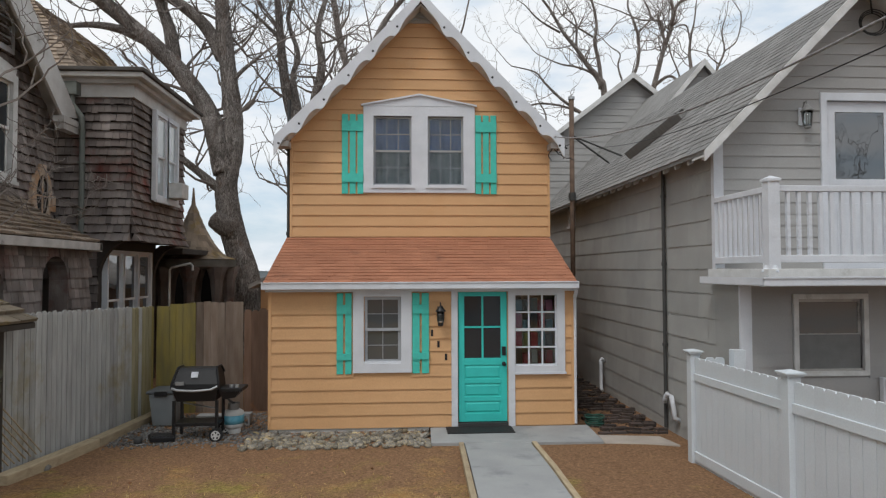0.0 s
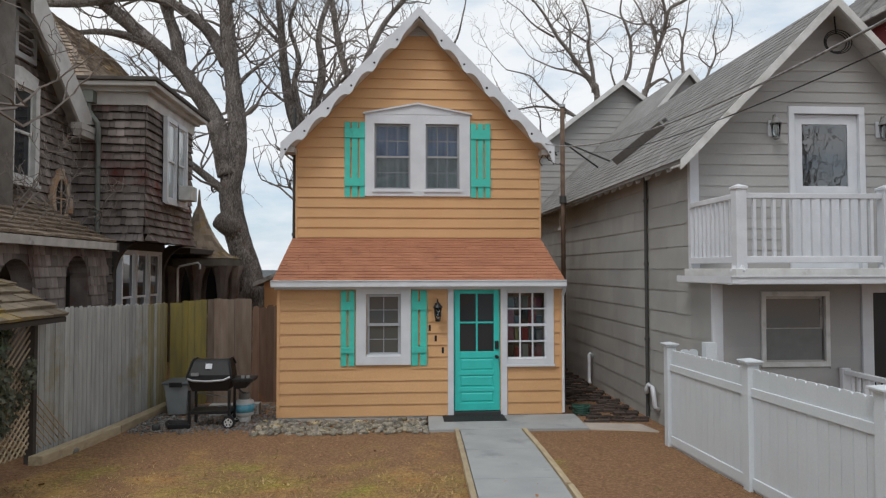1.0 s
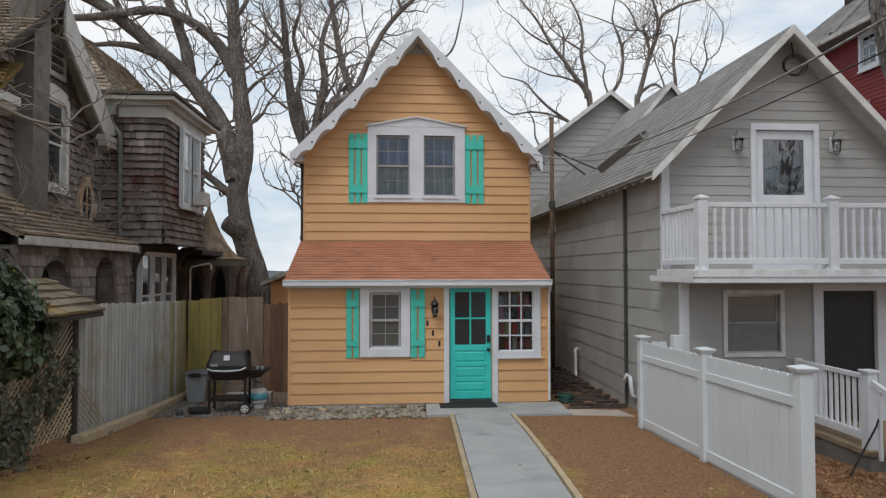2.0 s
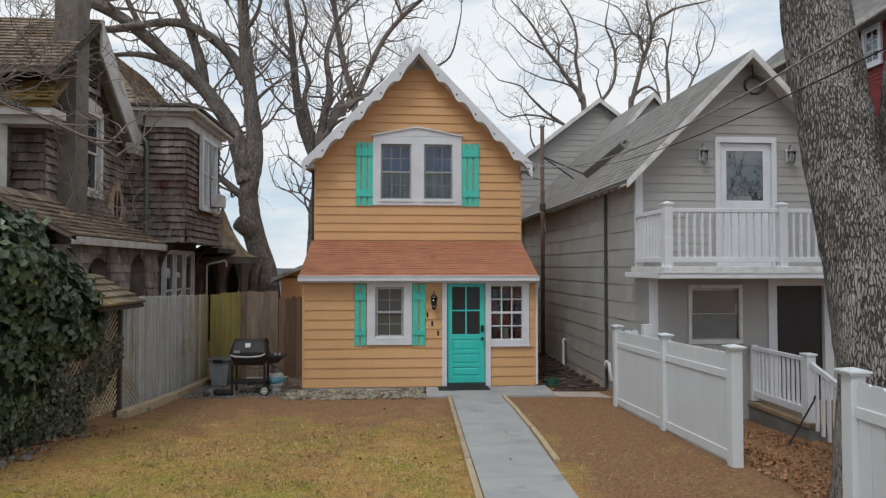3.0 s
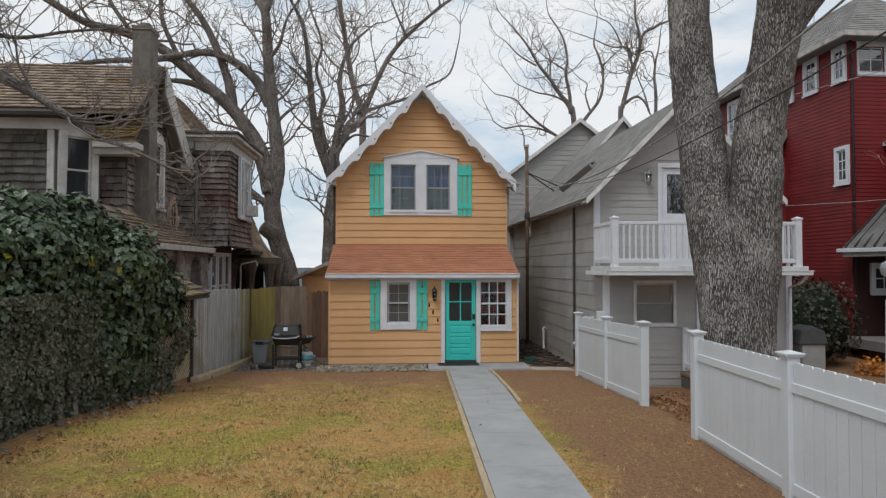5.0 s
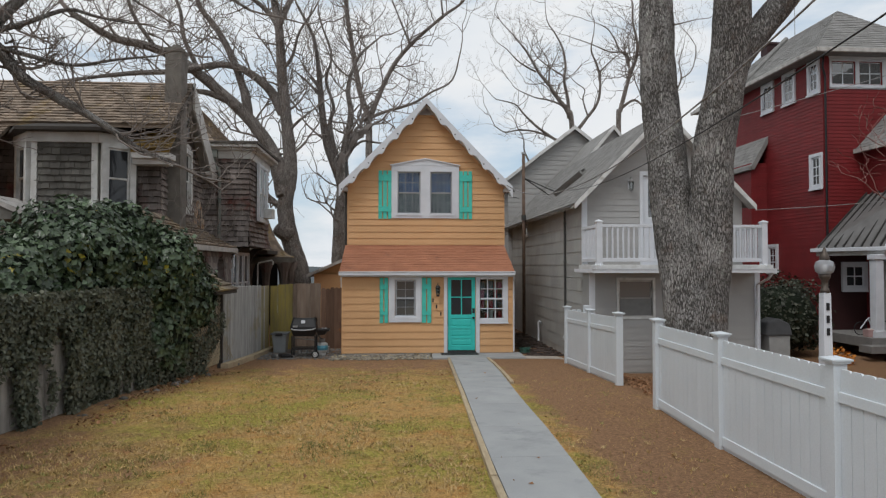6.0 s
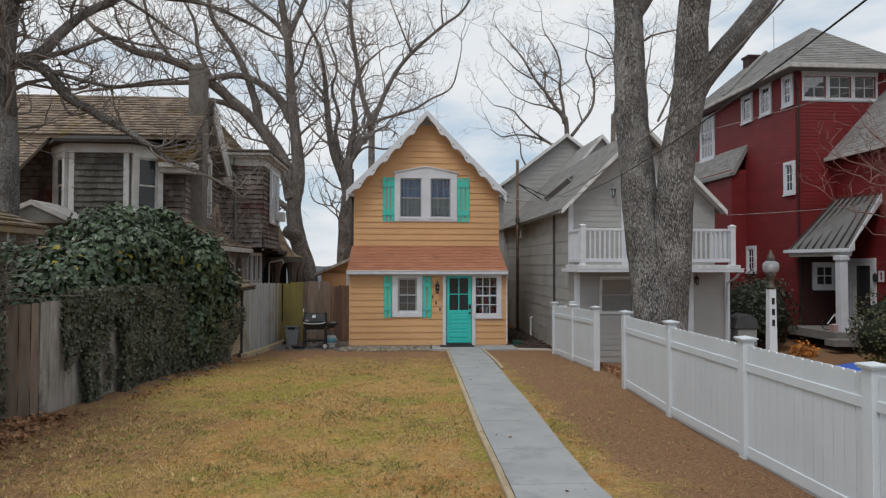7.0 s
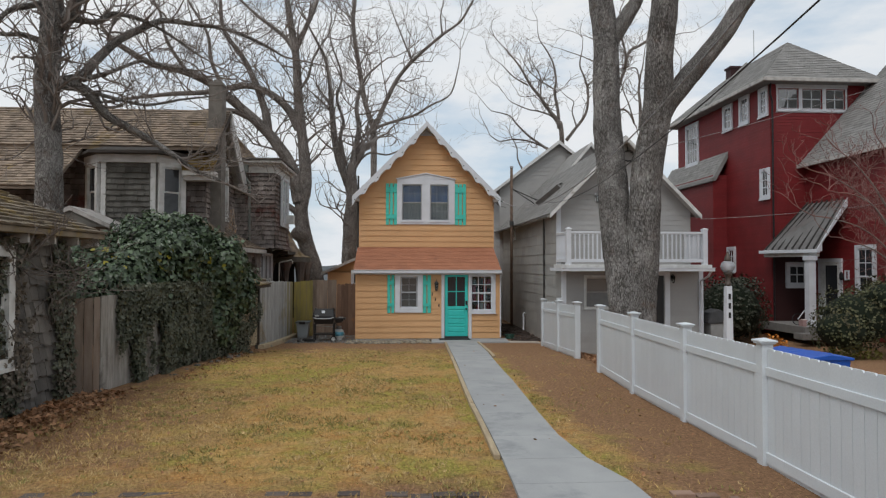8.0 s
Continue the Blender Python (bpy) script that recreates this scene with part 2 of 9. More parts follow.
FENCE_WY = mat("algae_tinged_fence_board", (0.36, 0.33, 0.22), (0.27, 0.235, 0.12), rough=0.95, scale=3, stretch=(4, 4, 0.6), fine=50, bump=0.4, obj=0.2)
FENCE_Y = mat("algae_yellow_fence_board", (0.28, 0.225, 0.06), (0.20, 0.165, 0.07), rough=0.95, scale=3, stretch=(4, 4, 0.6), fine=50, bump=0.4, obj=0.15)
FENCE_R = mat("red_brown_fence_board", (0.14, 0.085, 0.058), (0.19, 0.12, 0.085), rough=0.9, scale=3, stretch=(4, 4, 0.6), fine=50, bump=0.4, obj=0.25, stain=(0.30, 0.13, 0.05), stain_scale=2.5, stain_low=0.6)
FENCE_B = mat("brown_fence_board", (0.165, 0.12, 0.09), (0.235, 0.185, 0.148), rough=0.9, scale=3, stretch=(4, 4, 0.6), fine=50, bump=0.4, obj=0.25)
VINYL = mat("white_vinyl", (0.61, 0.65, 0.68), (0.575, 0.615, 0.645), rough=0.4, scale=2, bump=0.02, obj=0.02)
CONCRETE = mat("gray_concrete", (0.345, 0.352, 0.35), (0.29, 0.297, 0.298), rough=0.9, scale=1.8, fine=80, bump=0.25, stain=(0.22, 0.23, 0.235), stain_scale=1.5, stain_low=0.56)
PALE_TIMBER = mat("bleached_timber", (0.44, 0.355, 0.235), (0.33, 0.26, 0.17), rough=0.9, scale=6, stretch=(3, 0.6, 3), bump=0.4, obj=0.12, stain=(0.22, 0.16, 0.10), stain_scale=3, stain_low=0.6)
TIMBER = mat("weathered_timber", (0.30, 0.22, 0.14), (0.20, 0.145, 0.095), rough=0.9, scale=6, stretch=(3, 0.6, 3), bump=0.4, obj=0.15)
BLACK = mat("black_metal", (0.016, 0.016, 0.017), rough=0.4, scale=6, bump=0.05)
BLACK_RUB = mat("black_rubber", (0.022, 0.022, 0.023), rough=0.8, scale=20, bump=0.3)
STEEL = mat("galvanised_steel", (0.45, 0.46, 0.47), rough=0.45, scale=5, metal=0.7, bump=0.05)
RUST = mat("rusty_brown_pipe", (0.15, 0.10, 0.07), (0.09, 0.06, 0.045), rough=0.85, scale=6, bump=0.2)
DARKPIPE = mat("dark_painted_pipe", (0.06, 0.06, 0.058), rough=0.6, scale=6, bump=0.1)
WIRE = mat("black_cable", (0.02, 0.02, 0.02), rough=0.6, scale=6, bump=0)
# near-black colour stands in for the shade deep inside porches
RECESS_SHADE = mat("recess_shade", (0.02, 0.019, 0.018), rough=0.9, scale=2, bump=0)
GRILLE = mat("gray_window_grille", (0.30, 0.32, 0.35), rough=0.5, scale=5, bump=0.0)
SASH = mat("dull_white_sash", (0.40, 0.42, 0.45), rough=0.5, scale=5, bump=0.0)
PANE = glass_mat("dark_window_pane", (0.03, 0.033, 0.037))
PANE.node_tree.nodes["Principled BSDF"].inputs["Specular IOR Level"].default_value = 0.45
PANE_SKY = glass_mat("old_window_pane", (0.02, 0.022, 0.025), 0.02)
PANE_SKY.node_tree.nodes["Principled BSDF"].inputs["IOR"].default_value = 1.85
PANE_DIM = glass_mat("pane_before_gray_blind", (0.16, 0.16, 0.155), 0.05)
# pale tint paints in the sky that these panes reflect
PANE_GLEAM = glass_mat("pane_pale_as_sky_reflection", (0.42, 0.48, 0.50), 0.03)
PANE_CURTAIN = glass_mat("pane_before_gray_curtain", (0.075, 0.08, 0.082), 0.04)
CLEAR = clear_mat("clear_glass")
# white mixed into this clear glass paints the bright gleam on its ribs
GLOBE = clear_mat("ribbed_globe_glass", (0.86, 0.88, 0.9), 0.28)


# ---------------------------------------------------------------- geometry helpers
class Geo:
    """Vertices and faces gathered for one mesh."""

    def __init__(self):
        self.v, self.f = [], []

    def add(self, vs, fs):
        k = len(self.v)
        self.v += [tuple(p) for p in vs]
        self.f += [tuple(i + k for i in f) for f in fs]
        return self

    def box(self, x0, x1, y0, y1, z0, z1, m=None):
        vs = [Vector((x, y, z)) for z in (z0, z1) for x, y in ((x0, y0), (x1, y0), (x1, y1), (x0, y1))]
        if m:
            vs = [m @ p for p in vs]
        return self.add(vs, [(0, 3, 2, 1), (4, 5, 6, 7), (0, 1, 5, 4), (1, 2, 6, 5), (2, 3, 7, 6), (3, 0, 4, 7)])

    def prism(self, pts, way):
        """A flat outline swept along a vector."""
        way, n = Vector(way), len(pts)
        a = [Vector(p) for p in pts]
        return self.add(a + [p + way for p in a], [tuple(range(n))[::-1], tuple(range(n, 2 * n))] + [(i, (i + 1) % n, (i + 1) % n + n, i + n) for i in range(n)])

    def tube(self, pts, radii, sides=8, cap=True):
        pts = [Vector(p) for p in pts]
        if not hasattr(radii, "__len__"):
            radii = [radii] * len(pts)
        k = len(self.v)
        up = Vector((0.31, 0.95, 0.05))
        for i, p in enumerate(pts):
            d = (pts[min(i + 1, len(pts) - 1)] - pts[max(i - 1, 0)]).normalized()
            a = d.cross(up)
            if a.length < 0.05:
                a = d.cross(Vector((1, 0, 0)))
            a.normalize()
            b = d.cross(a)
            for s in range(sides):
                q = 2 * math.pi * s / sides
                self.v.append(tuple(p + radii[i] * (math.cos(q) * a + math.sin(q) * b)))
        for i in range(len(pts) - 1):
            for s in range(sides):
                t = (s + 1) % sides
                self.f.append((k + i * sides + s, k + i * sides + t, k + (i + 1) * sides + t, k + (i + 1) * sides + s))
        if cap:
            self.f.append(tuple(k + s for s in range(sides))[::-1])
            self.f.append(tuple(k + (len(pts) - 1) * sides + s for s in range(sides)))
        return self

    def lathe(self, x, y, z, prof, sides=16):
        """A turned form: (radius, height) pairs round an upright axis."""
        k = len(self.v)
        for r, h in prof:
            for s in range(sides):
                q = 2 * math.pi * s / sides
                self.v.append((x + r * math.cos(q), y + r * math.sin(q), z + h))
        n = len(prof)
        for i in range(n - 1):
            for s in range(sides):
                t = (s + 1) % sides
                self.f.append((k + i * sides + s, k + i * sides + t, k + (i + 1) * sides + t, k + (i + 1) * sides + s))
        self.f.append(tuple(k + s for s in range(sides))[::-1])
        self.f.append(tuple(k + (n - 1) * sides + s for s in range(sides)))
        return self

    def mesh(self, name, material, smooth=False):
        me = bpy.data.meshes.new(name)
        me.from_pydata(self.v, [], self.f)
        me.materials.append(material)
        if smooth:
            me.polygons.foreach_set("use_smooth", [True] * len(me.polygons))
        me.update()
        return me


def part(name, geo, material, parent=None, label="", smooth=False, bevel=0.0):
    """One mesh object, under a thing or a part when a parent is given."""
    ob = new(name, geo.mesh(name, material, smooth))
    if parent:
        ob.parent = parent
        ob.matrix_parent_inverse = parent.matrix_world.inverted() if False else Matrix.Translation(parent_at(parent)).inverted()
    if bevel:
        mod = ob.modifiers.new("bevel", "BEVEL")
        mod.width, mod.segments, mod.limit_method = bevel, 2, "ANGLE"
    return tagged(ob, label)


def parent_at(ob):
    """Where an object's origin lies, through its parents (none of them turned)."""
    p = Vector(ob.location)
    if ob.parent:
        p = p + ob.matrix_parent_inverse.translation + parent_at(ob.parent)
    return p


def thing(name, at, label, category, group="", kind=""):
    """The Empty at the base of a thing, which its parts hang from."""
    ob = new(name)
    ob.location = at
    ob.empty_display_size = 0.1
    return tagged(ob, label, category, group, kind)


def solo(name, geo, material, label="", category="", group="", kind="", smooth=False, bevel=0.0):
    """A thing of a single mesh."""
    ob = part(name, geo, material, None, "", smooth, bevel)
    return tagged(ob, label, category, group, kind)


def piece(name, mesh, parent, m):
    """One of many alike pieces, which share a mesh."""
    ob = new(name, mesh)
    ob.parent = parent
    ob.matrix_parent_inverse = Matrix.Translation(parent_at(parent)).inverted()
    ob.matrix_basis = m
    return ob


def lerp(a, b, t):
    return a + (b - a) * t


def smoothstep(a, b, x):
    t = min(1, max(0, (x - a) / (b - a)))
    return t * t * (3 - 2 * t)
# ---------------------------------------------------------------- the lie of the land
def boundary_x(y):
    """The line of the old fences beside the lawn."""
    return -5.38 + 0.115 * y


def gz(x, y):
    """Height of the ground."""
    z = 0.02 + 0.30 * smoothstep(-0.5, -8.0, y) + 0.13 * smoothstep(-8.0, -16.0, y)
    z -= 0.17 * smoothstep(-16.3, -16.9, y)
    z -= 5.6 * smoothstep(15.0, 38.0, y)
    z -= 0.10 * smoothstep(0.9, 2.3, x) * (1 - smoothstep(2.7, 3.5, x)) * smoothstep(-7.0, -12.0, y) * (1 - smoothstep(-16.0, -16.8, y))
    if x > 3.0 and y > -12:
        z -= 0.25 * smoothstep(3.0, 4.2, x) * smoothstep(-10.5, -8.5, y)
    return z


def ground_sheet():
    xs = [-900, -500, -250, -120, -60, -35] + [-22 + 0.6 * i for i in range(76)] + [30, 45, 70, 130, 260, 500, 900]
    ys = [-900, -400, -180, -90, -50, -34, -27] + [-24 + 0.35 * i for i in range(120)] + [20, 24, 28, 32, 36, 42, 60, 120, 300, 700, 1500]
    g = Geo()
    for y in ys:
        for x in xs:
            n = 0.018 * noise.noise((x * 0.9, y * 0.9, 0)) + 0.03 * noise.noise((x * 0.2, y * 0.2, 5))
            if abs(x) > 40 or y > 40 or y < -16.4:
                n = 0
            g.v.append((x, y, gz(x, y) + n))
    w = len(xs)
    g.f = [(j * w + i, j * w + i + 1, (j + 1) * w + i + 1, (j + 1) * w + i) for j in range(len(ys) - 1) for i in range(w - 1)]
    m = bpy.data.materials.new("dormant_lawn_and_bare_earth")
    m.use_nodes = True
    n, l = m.node_tree.nodes, m.node_tree.links
    b = n["Principled BSDF"]
    b.inputs["Roughness"].default_value, b.inputs["Specular IOR Level"].default_value = 1.0, 0.1
    tc = n.new("ShaderNodeTexCoord")

    def nz(scale, detail=6.0, rough=0.6):
        t = n.new("ShaderNodeTexNoise")
        t.inputs["Scale"].default_value, t.inputs["Detail"].default_value, t.inputs["Roughness"].default_value = scale, detail, rough
        l.new(tc.outputs["Object"], t.inputs["Vector"])
        return t

    def ramp(src, lo, hi, c0, c1):
        r = n.new("ShaderNodeValToRGB")
        r.color_ramp.elements[0].position, r.color_ramp.elements[1].position = lo, hi
        r.color_ramp.elements[0].color, r.color_ramp.elements[1].color = (*c0, 1), (*c1, 1)
        l.new(src, r.inputs["Fac"])
        return r.outputs["Color"]

    def mixc(f, a, c):
        x = n.new("ShaderNodeMix")
        x.data_type = "RGBA"
        l.new(f, x.inputs["Factor"])
        l.new(a, x.inputs["A"])
        l.new(c, x.inputs["B"])
        return x.outputs["Result"]

    straw = ramp(nz(9).outputs["Fac"], 0.3, 0.7, (0.40, 0.228, 0.072), (0.61, 0.385, 0.15))
    green = ramp(nz(14).outputs["Fac"], 0.3, 0.7, (0.235, 0.21, 0.048), (0.41, 0.35, 0.088))
    earth = ramp(nz(22).outputs["Fac"], 0.3, 0.7, (0.21, 0.12, 0.068), (0.35, 0.205, 0.115))
    clump = ramp(nz(5.5, 5.0, 0.65).outputs["Fac"], 0.34, 0.5, (0.26, 0.175, 0.068), (0.47, 0.31, 0.13))
    straw = mixc(ramp(nz(1.5, 5.0, 0.6).outputs["Fac"], 0.44, 0.6, (0, 0, 0), (0.85, 0.85, 0.85)), straw, ramp(nz(11).outputs["Fac"], 0.3, 0.7, (0.36, 0.175, 0.055), (0.50, 0.265, 0.095)))
    straw = mixc(ramp(nz(3.1, 6.0, 0.7).outputs["Fac"], 0.42, 0.6, (0, 0, 0), (1, 1, 1)), straw, clump)
    lawn = mixc(ramp(nz(0.9, 7.0, 0.68).outputs["Fac"], 0.45, 0.58, (0, 0, 0), (1, 1, 1)), straw, green)
    # bare earth: by the house, along the fences, and in worn patches
    sep = n.new("ShaderNodeSeparateXYZ")
    l.new(tc.outputs["Object"], sep.inputs["Vector"])

    def rng(src, a, c, lo=0.0, hi=1.0):
        r = n.new("ShaderNodeMapRange")
        for k, v in zip(("From Min", "From Max", "To Min", "To Max"), (a, c, lo, hi)):
            r.inputs[k].default_value = v
        l.new(src, r.inputs["Value"])
        return r.outputs["Result"]

    def maths(op, a, c):
        x = n.new("ShaderNodeMath")
        x.operation = op
        for i, q in enumerate((a, c)):
            if isinstance(q, (int, float)):
                x.inputs[i].default_value = q
            else:
                l.new(q, x.inputs[i])
        return x.outputs[0]

    right = rng(sep.outputs["X"], 0.5, 1.2)
    back = rng(sep.outputs["Y"], -6.5, -1.3)
    street = rng(sep.outputs["Y"], -15.2, -16.2)
    left = rng(maths("SUBTRACT", sep.outputs["X"], maths("MULTIPLY", sep.outputs["Y"], 0.115)), -4.4, -5.2)
    left = maths("MAXIMUM", left, maths("MULTIPLY", rng(sep.outputs["X"], -3.4, -5.6), rng(sep.outputs["Y"], -8.0, -10.5)))
    want = maths("MAXIMUM", maths("MAXIMUM", right, back), maths("MAXIMUM", left, maths("MULTIPLY", street, 0.8)))
    fac = maths("ADD", maths("MULTIPLY", want, 0.62), maths("MULTIPLY", maths("SUBTRACT", nz(1.3, 8.0, 0.72).outputs["Fac"], 0.47), 1.7))
    bare = rng(fac, 0.14, 0.55)
    col = mixc(bare, lawn, earth)
    fine = nz(120, 3.0)
    hs = n.new("ShaderNodeHueSaturation")
    l.new(col, hs.inputs["Color"])
    thatch = rng(nz(28, 5.0, 0.75).outputs["Fac"], 0.32, 0.62, 0.55, 1.18)
    l.new(maths("MULTIPLY", rng(fine.outputs["Fac"], 0.25, 0.75, 0.72, 1.26), thatch), hs.inputs["Value"])
    l.new(hs.outputs["Color"], b.inputs["Base Color"])
    bp = n.new("ShaderNodeBump")
    bp.inputs["Strength"].default_value, bp.inputs["Distance"].default_value = 0.9, 0.03
    l.new(nz(45, 6.0, 0.7).outputs["Fac"], bp.inputs["Height"])
    l.new(bp.outputs["Normal"], b.inputs["Normal"])
    return solo("ground", g, m, "dormant straw-coloured lawn with bare brown earth", "ground", kind="structure", smooth=True)


ground_sheet()


def strip(name, pts_l, pts_r, lift, depth, material, label, category, kind="structure"):
    """A slab that follows the ground between two edges."""
    g = Geo()
    n = len(pts_l)
    for (x, y), (u, v) in zip(pts_l, pts_r):
        za, zb = gz(x, y) + lift, gz(u, v) + lift
        g.v += [(x, y, za), (u, v, zb), (x, y, za - depth), (u, v, zb - depth)]
    for i in range(n - 1):
        a, c = 4 * i, 4 * i + 4
        g.f += [(a, a + 1, c + 1, c), (a + 2, c + 2, c + 3, a + 3), (a, c, c + 2, a + 2), (a + 1, a + 3, c + 3, c + 1)]
    g.f += [(0, 2, 3, 1), (4 * n - 4, 4 * n - 3, 4 * n - 1, 4 * n - 2)]
    return solo(name, g, material, label, category, kind=kind)


def path_l(y):
    return lerp(0.01, -0.45, (-1 - y) / 14.5) - 0.045 * smoothstep(-1.5, -6.0, y) * (1 - smoothstep(-11.0, -15.0, y))


def path_r(y):
    return lerp(0.96, 0.62, smoothstep(-1.5, -8.5, y)) - 0.22 * smoothstep(-8.5, -14.4, y) + 0.30 * smoothstep(-14.5, -16.2, y)


PY = [-0.95, -2.2, -3.7, -5.2, -6.7, -8.2, -9.7, -11.2, -12.7, -14.0, -15.0, -15.8, -16.4]
PL = [(path_l(y), y) for y in PY]
PR = [(path_r(y), y) for y in PY]
# the path is cast in slabs with joints between them
path_root = thing("path", (0.4, -8, 0.2), "smooth gray concrete garden path with joints", "path", kind="structure")
for i in range(len(PY) - 1):
    g = Geo()
    q = []
    for (x, y), e in ((PL[i], -0.003), (PR[i], -0.003), (PR[i + 1], 0.003), (PL[i + 1], 0.003)):
        q.append(Vector((x, y + e, gz(x, y) + 0.035)))
    g.prism([(p.x, p.y, p.z - 0.1) for p in q], (0, 0, 0.1))
    part("slab", g, CONCRETE, path_root)
# stoop slab in front of the door, and its run towards the side passage
g = Geo()
g.prism([(-0.47, -0.92, -0.1), (2.02, -1.02, -0.1), (2.06, -0.02, -0.1), (-0.44, -0.02, -0.1)], (0, 0, 0.17))
solo("stoop", g, CONCRETE, "low gray concrete stoop before the door", "stoop", kind="structure", bevel=0.01)
g = Geo()
g.prism([(2.03, -1.02, -0.1), (3.05, -1.25, -0.1), (2.95, -0.75, -0.1), (2.06, -0.6, -0.1)], (0, 0, 0.155))
solo("side_pavement", g, mat("pale_concrete", (0.42, 0.37, 0.32), rough=0.9, scale=3, bump=0.3), "worn pale concrete strip", "pavement", kind="structure", bevel=0.01)

# road, kerb stones and the water beyond the houses
strip("road", [(-60, -17.6), (60, -17.6)], [(-60, -25.5), (60, -25.5)], 0.02, 0.2,
      mat("worn_asphalt", (0.055, 0.055, 0.056), (0.04, 0.04, 0.041), rough=0.9, scale=2, fine=120, bump=0.4), "worn dark asphalt street", "road")
g = Geo()
g.add([(-1500, 30, -4.9), (1500, 30, -4.9), (1500, 900, -4.9), (-1500, 900, -4.9)], [(0, 1, 2, 3)])
m_water = mat("gray_water", (0.16, 0.19, 0.21), rough=0.12, scale=0.3, fine=3, bump=0.25)
solo("water", g, m_water, "calm gray river water behind the houses", "water", kind="structure")


def far_shore():
    g = Geo()
    n = 200
    for k in range(3):
        base = len(g.v)
        for i in range(n + 1):
            x = -500 + 1000 * i / n
            h = 6.5 + 2.5 * noise.noise((x * 0.012, k * 7.0, 0)) + 1.2 * noise.noise((x * 0.09, k, 3))
            g.v += [(x, 250 + 14 * k, -5.2), (x, 254 + 14 * k, -4.9 + h * (0.75 + 0.2 * k))]
        g.f += [(base + 2 * i, base + 2 * i + 2, base + 2 * i + 3, base + 2 * i + 1) for i in range(n)]
    solo("backdrop", g, mat("far_woods", (0.10, 0.115, 0.12), (0.14, 0.15, 0.155), rough=1, scale=0.2, fine=0.9, bump=0), "hazy wooded far shore", "woods", kind="structure")


far_shore()


# ---------------------------------------------------------------- house parts shared by all buildings
def clapboard(parent, material, x0, x1, z0, z1, step, y, cut=None, lap=0.023, name="board", joined=False, group_label=""):
    """Lapped boards on a wall that faces the street, in the plane y; cut(z) gives the spans of x that stay."""
    rows = int(math.ceil((z1 - z0) / step - 1e-6))
    whole = Geo()
    for r in range(rows):
        a, b = z0 + r * step, min(z1, z0 + (r + 1) * step)
        for s0, s1 in (cut(a, b, x0, x1) if cut else [(x0, x1, x0, x1)]) if cut else [(x0, x1)]:
            if s1 - s0 < 0.03:
                continue
            g = whole if joined else Geo()
            top = b + 0.012
            g.add([(s0, y - lap, a), (s1, y - lap, a), (s1, y, a), (s0, y, a), (s0, y - 0.002, top), (s1, y - 0.002, top), (s1, y + 0.01, top), (s0, y + 0.01, top)],
                  [(0, 3, 2, 1), (4, 5, 6, 7), (0, 1, 5, 4), (1, 2, 6, 5), (2, 3, 7, 6), (3, 0, 4, 7)])
            if not joined:
                part(name, g, material, parent)
    if joined:
        tagged(part("siding", whole, material, parent), kind="stuff")


def spans(x0, x1, holes):
    """What is left of x0..x1 without the holes."""
    out, a = [], x0
    for h0, h1 in sorted(holes):
        if h1 <= a or h0 >= x1:
            continue
        if h0 > a:
            out.append((a, min(h0, x1)))
        a = max(a, h1)
    if a < x1:
        out.append((a, x1))
    return out


def wall_cut(holes, gable=None):
    """A cut for clapboard(): rectangular holes (x0, x1, z0, z1), and a gable (x of ridge, z of ridge, slope)."""
    def cut(a, b, x0, x1):
        lo, hi = x0, x1
        if gable:
            gx, gzz, sl = gable
            half = max(0, (gzz - (a + b) / 2) / sl)
            lo, hi = max(x0, gx - half), min(x1, gx + half)
        edges = sorted({a, b})
        return spans(lo, hi, [(h[0], h[1]) for h in holes if h[2] < (a + b) / 2 < h[3]])
    return cut


def wall_slab(g, x0, x1, y0, y1, z0, z1, holes):
    """A wall with thickness and openings that go through it, facing the street."""
    xs = sorted({x0, x1, *[min(max(v, x0), x1) for h in holes for v in h[:2]]})
    zs = sorted({z0, z1, *[min(max(v, z0), z1) for h in holes for v in h[2:]]})
    solid = {}
    for i in range(len(xs) - 1):
        for k in range(len(zs) - 1):
            cx, cz = (xs[i] + xs[i + 1]) / 2, (zs[k] + zs[k + 1]) / 2
            solid[i, k] = not any(h[0] < cx < h[1] and h[2] < cz < h[3] for h in holes)
    ids = {}

    def at(i, k, back):
        key = (i, k, back)
        if key not in ids:
            ids[key] = len(g.v)
            g.v.append((xs[i], y1 if back else y0, zs[k]))
        return ids[key]
    for (i, k), keep in solid.items():
        if not keep:
            continue
        g.f.append((at(i, k, 0), at(i + 1, k, 0), at(i + 1, k + 1, 0), at(i, k + 1, 0)))
        g.f.append((at(i, k + 1, 1), at(i + 1, k + 1, 1), at(i + 1, k, 1), at(i, k, 1)))
        for di, dk, a, b in ((-1, 0, (i, k), (i, k + 1)), (1, 0, (i + 1, k + 1), (i + 1, k)), (0, -1, (i + 1, k), (i, k)), (0, 1, (i, k + 1), (i + 1, k + 1))):
            if not solid.get((i + di, k + dk), False):
                g.f.append((at(*a, 0), at(*b, 0), at(*b, 1), at(*a, 1)))


def gable_slab(g, x0, x1, gx, y0, y1, z0, ztop, slope):
    """The triangle over a wall."""
    pts = [(x0, y0, z0), (x1, y0, z0)]
    e0, e1 = ztop - slope * (gx - x0), ztop - slope * (x1 - gx)
    pts += [(x1, y0, max(z0, e1)), (gx, y0, ztop), (x0, y0, max(z0, e0))]
    g.prism(pts, (0, y1 - y0, 0))


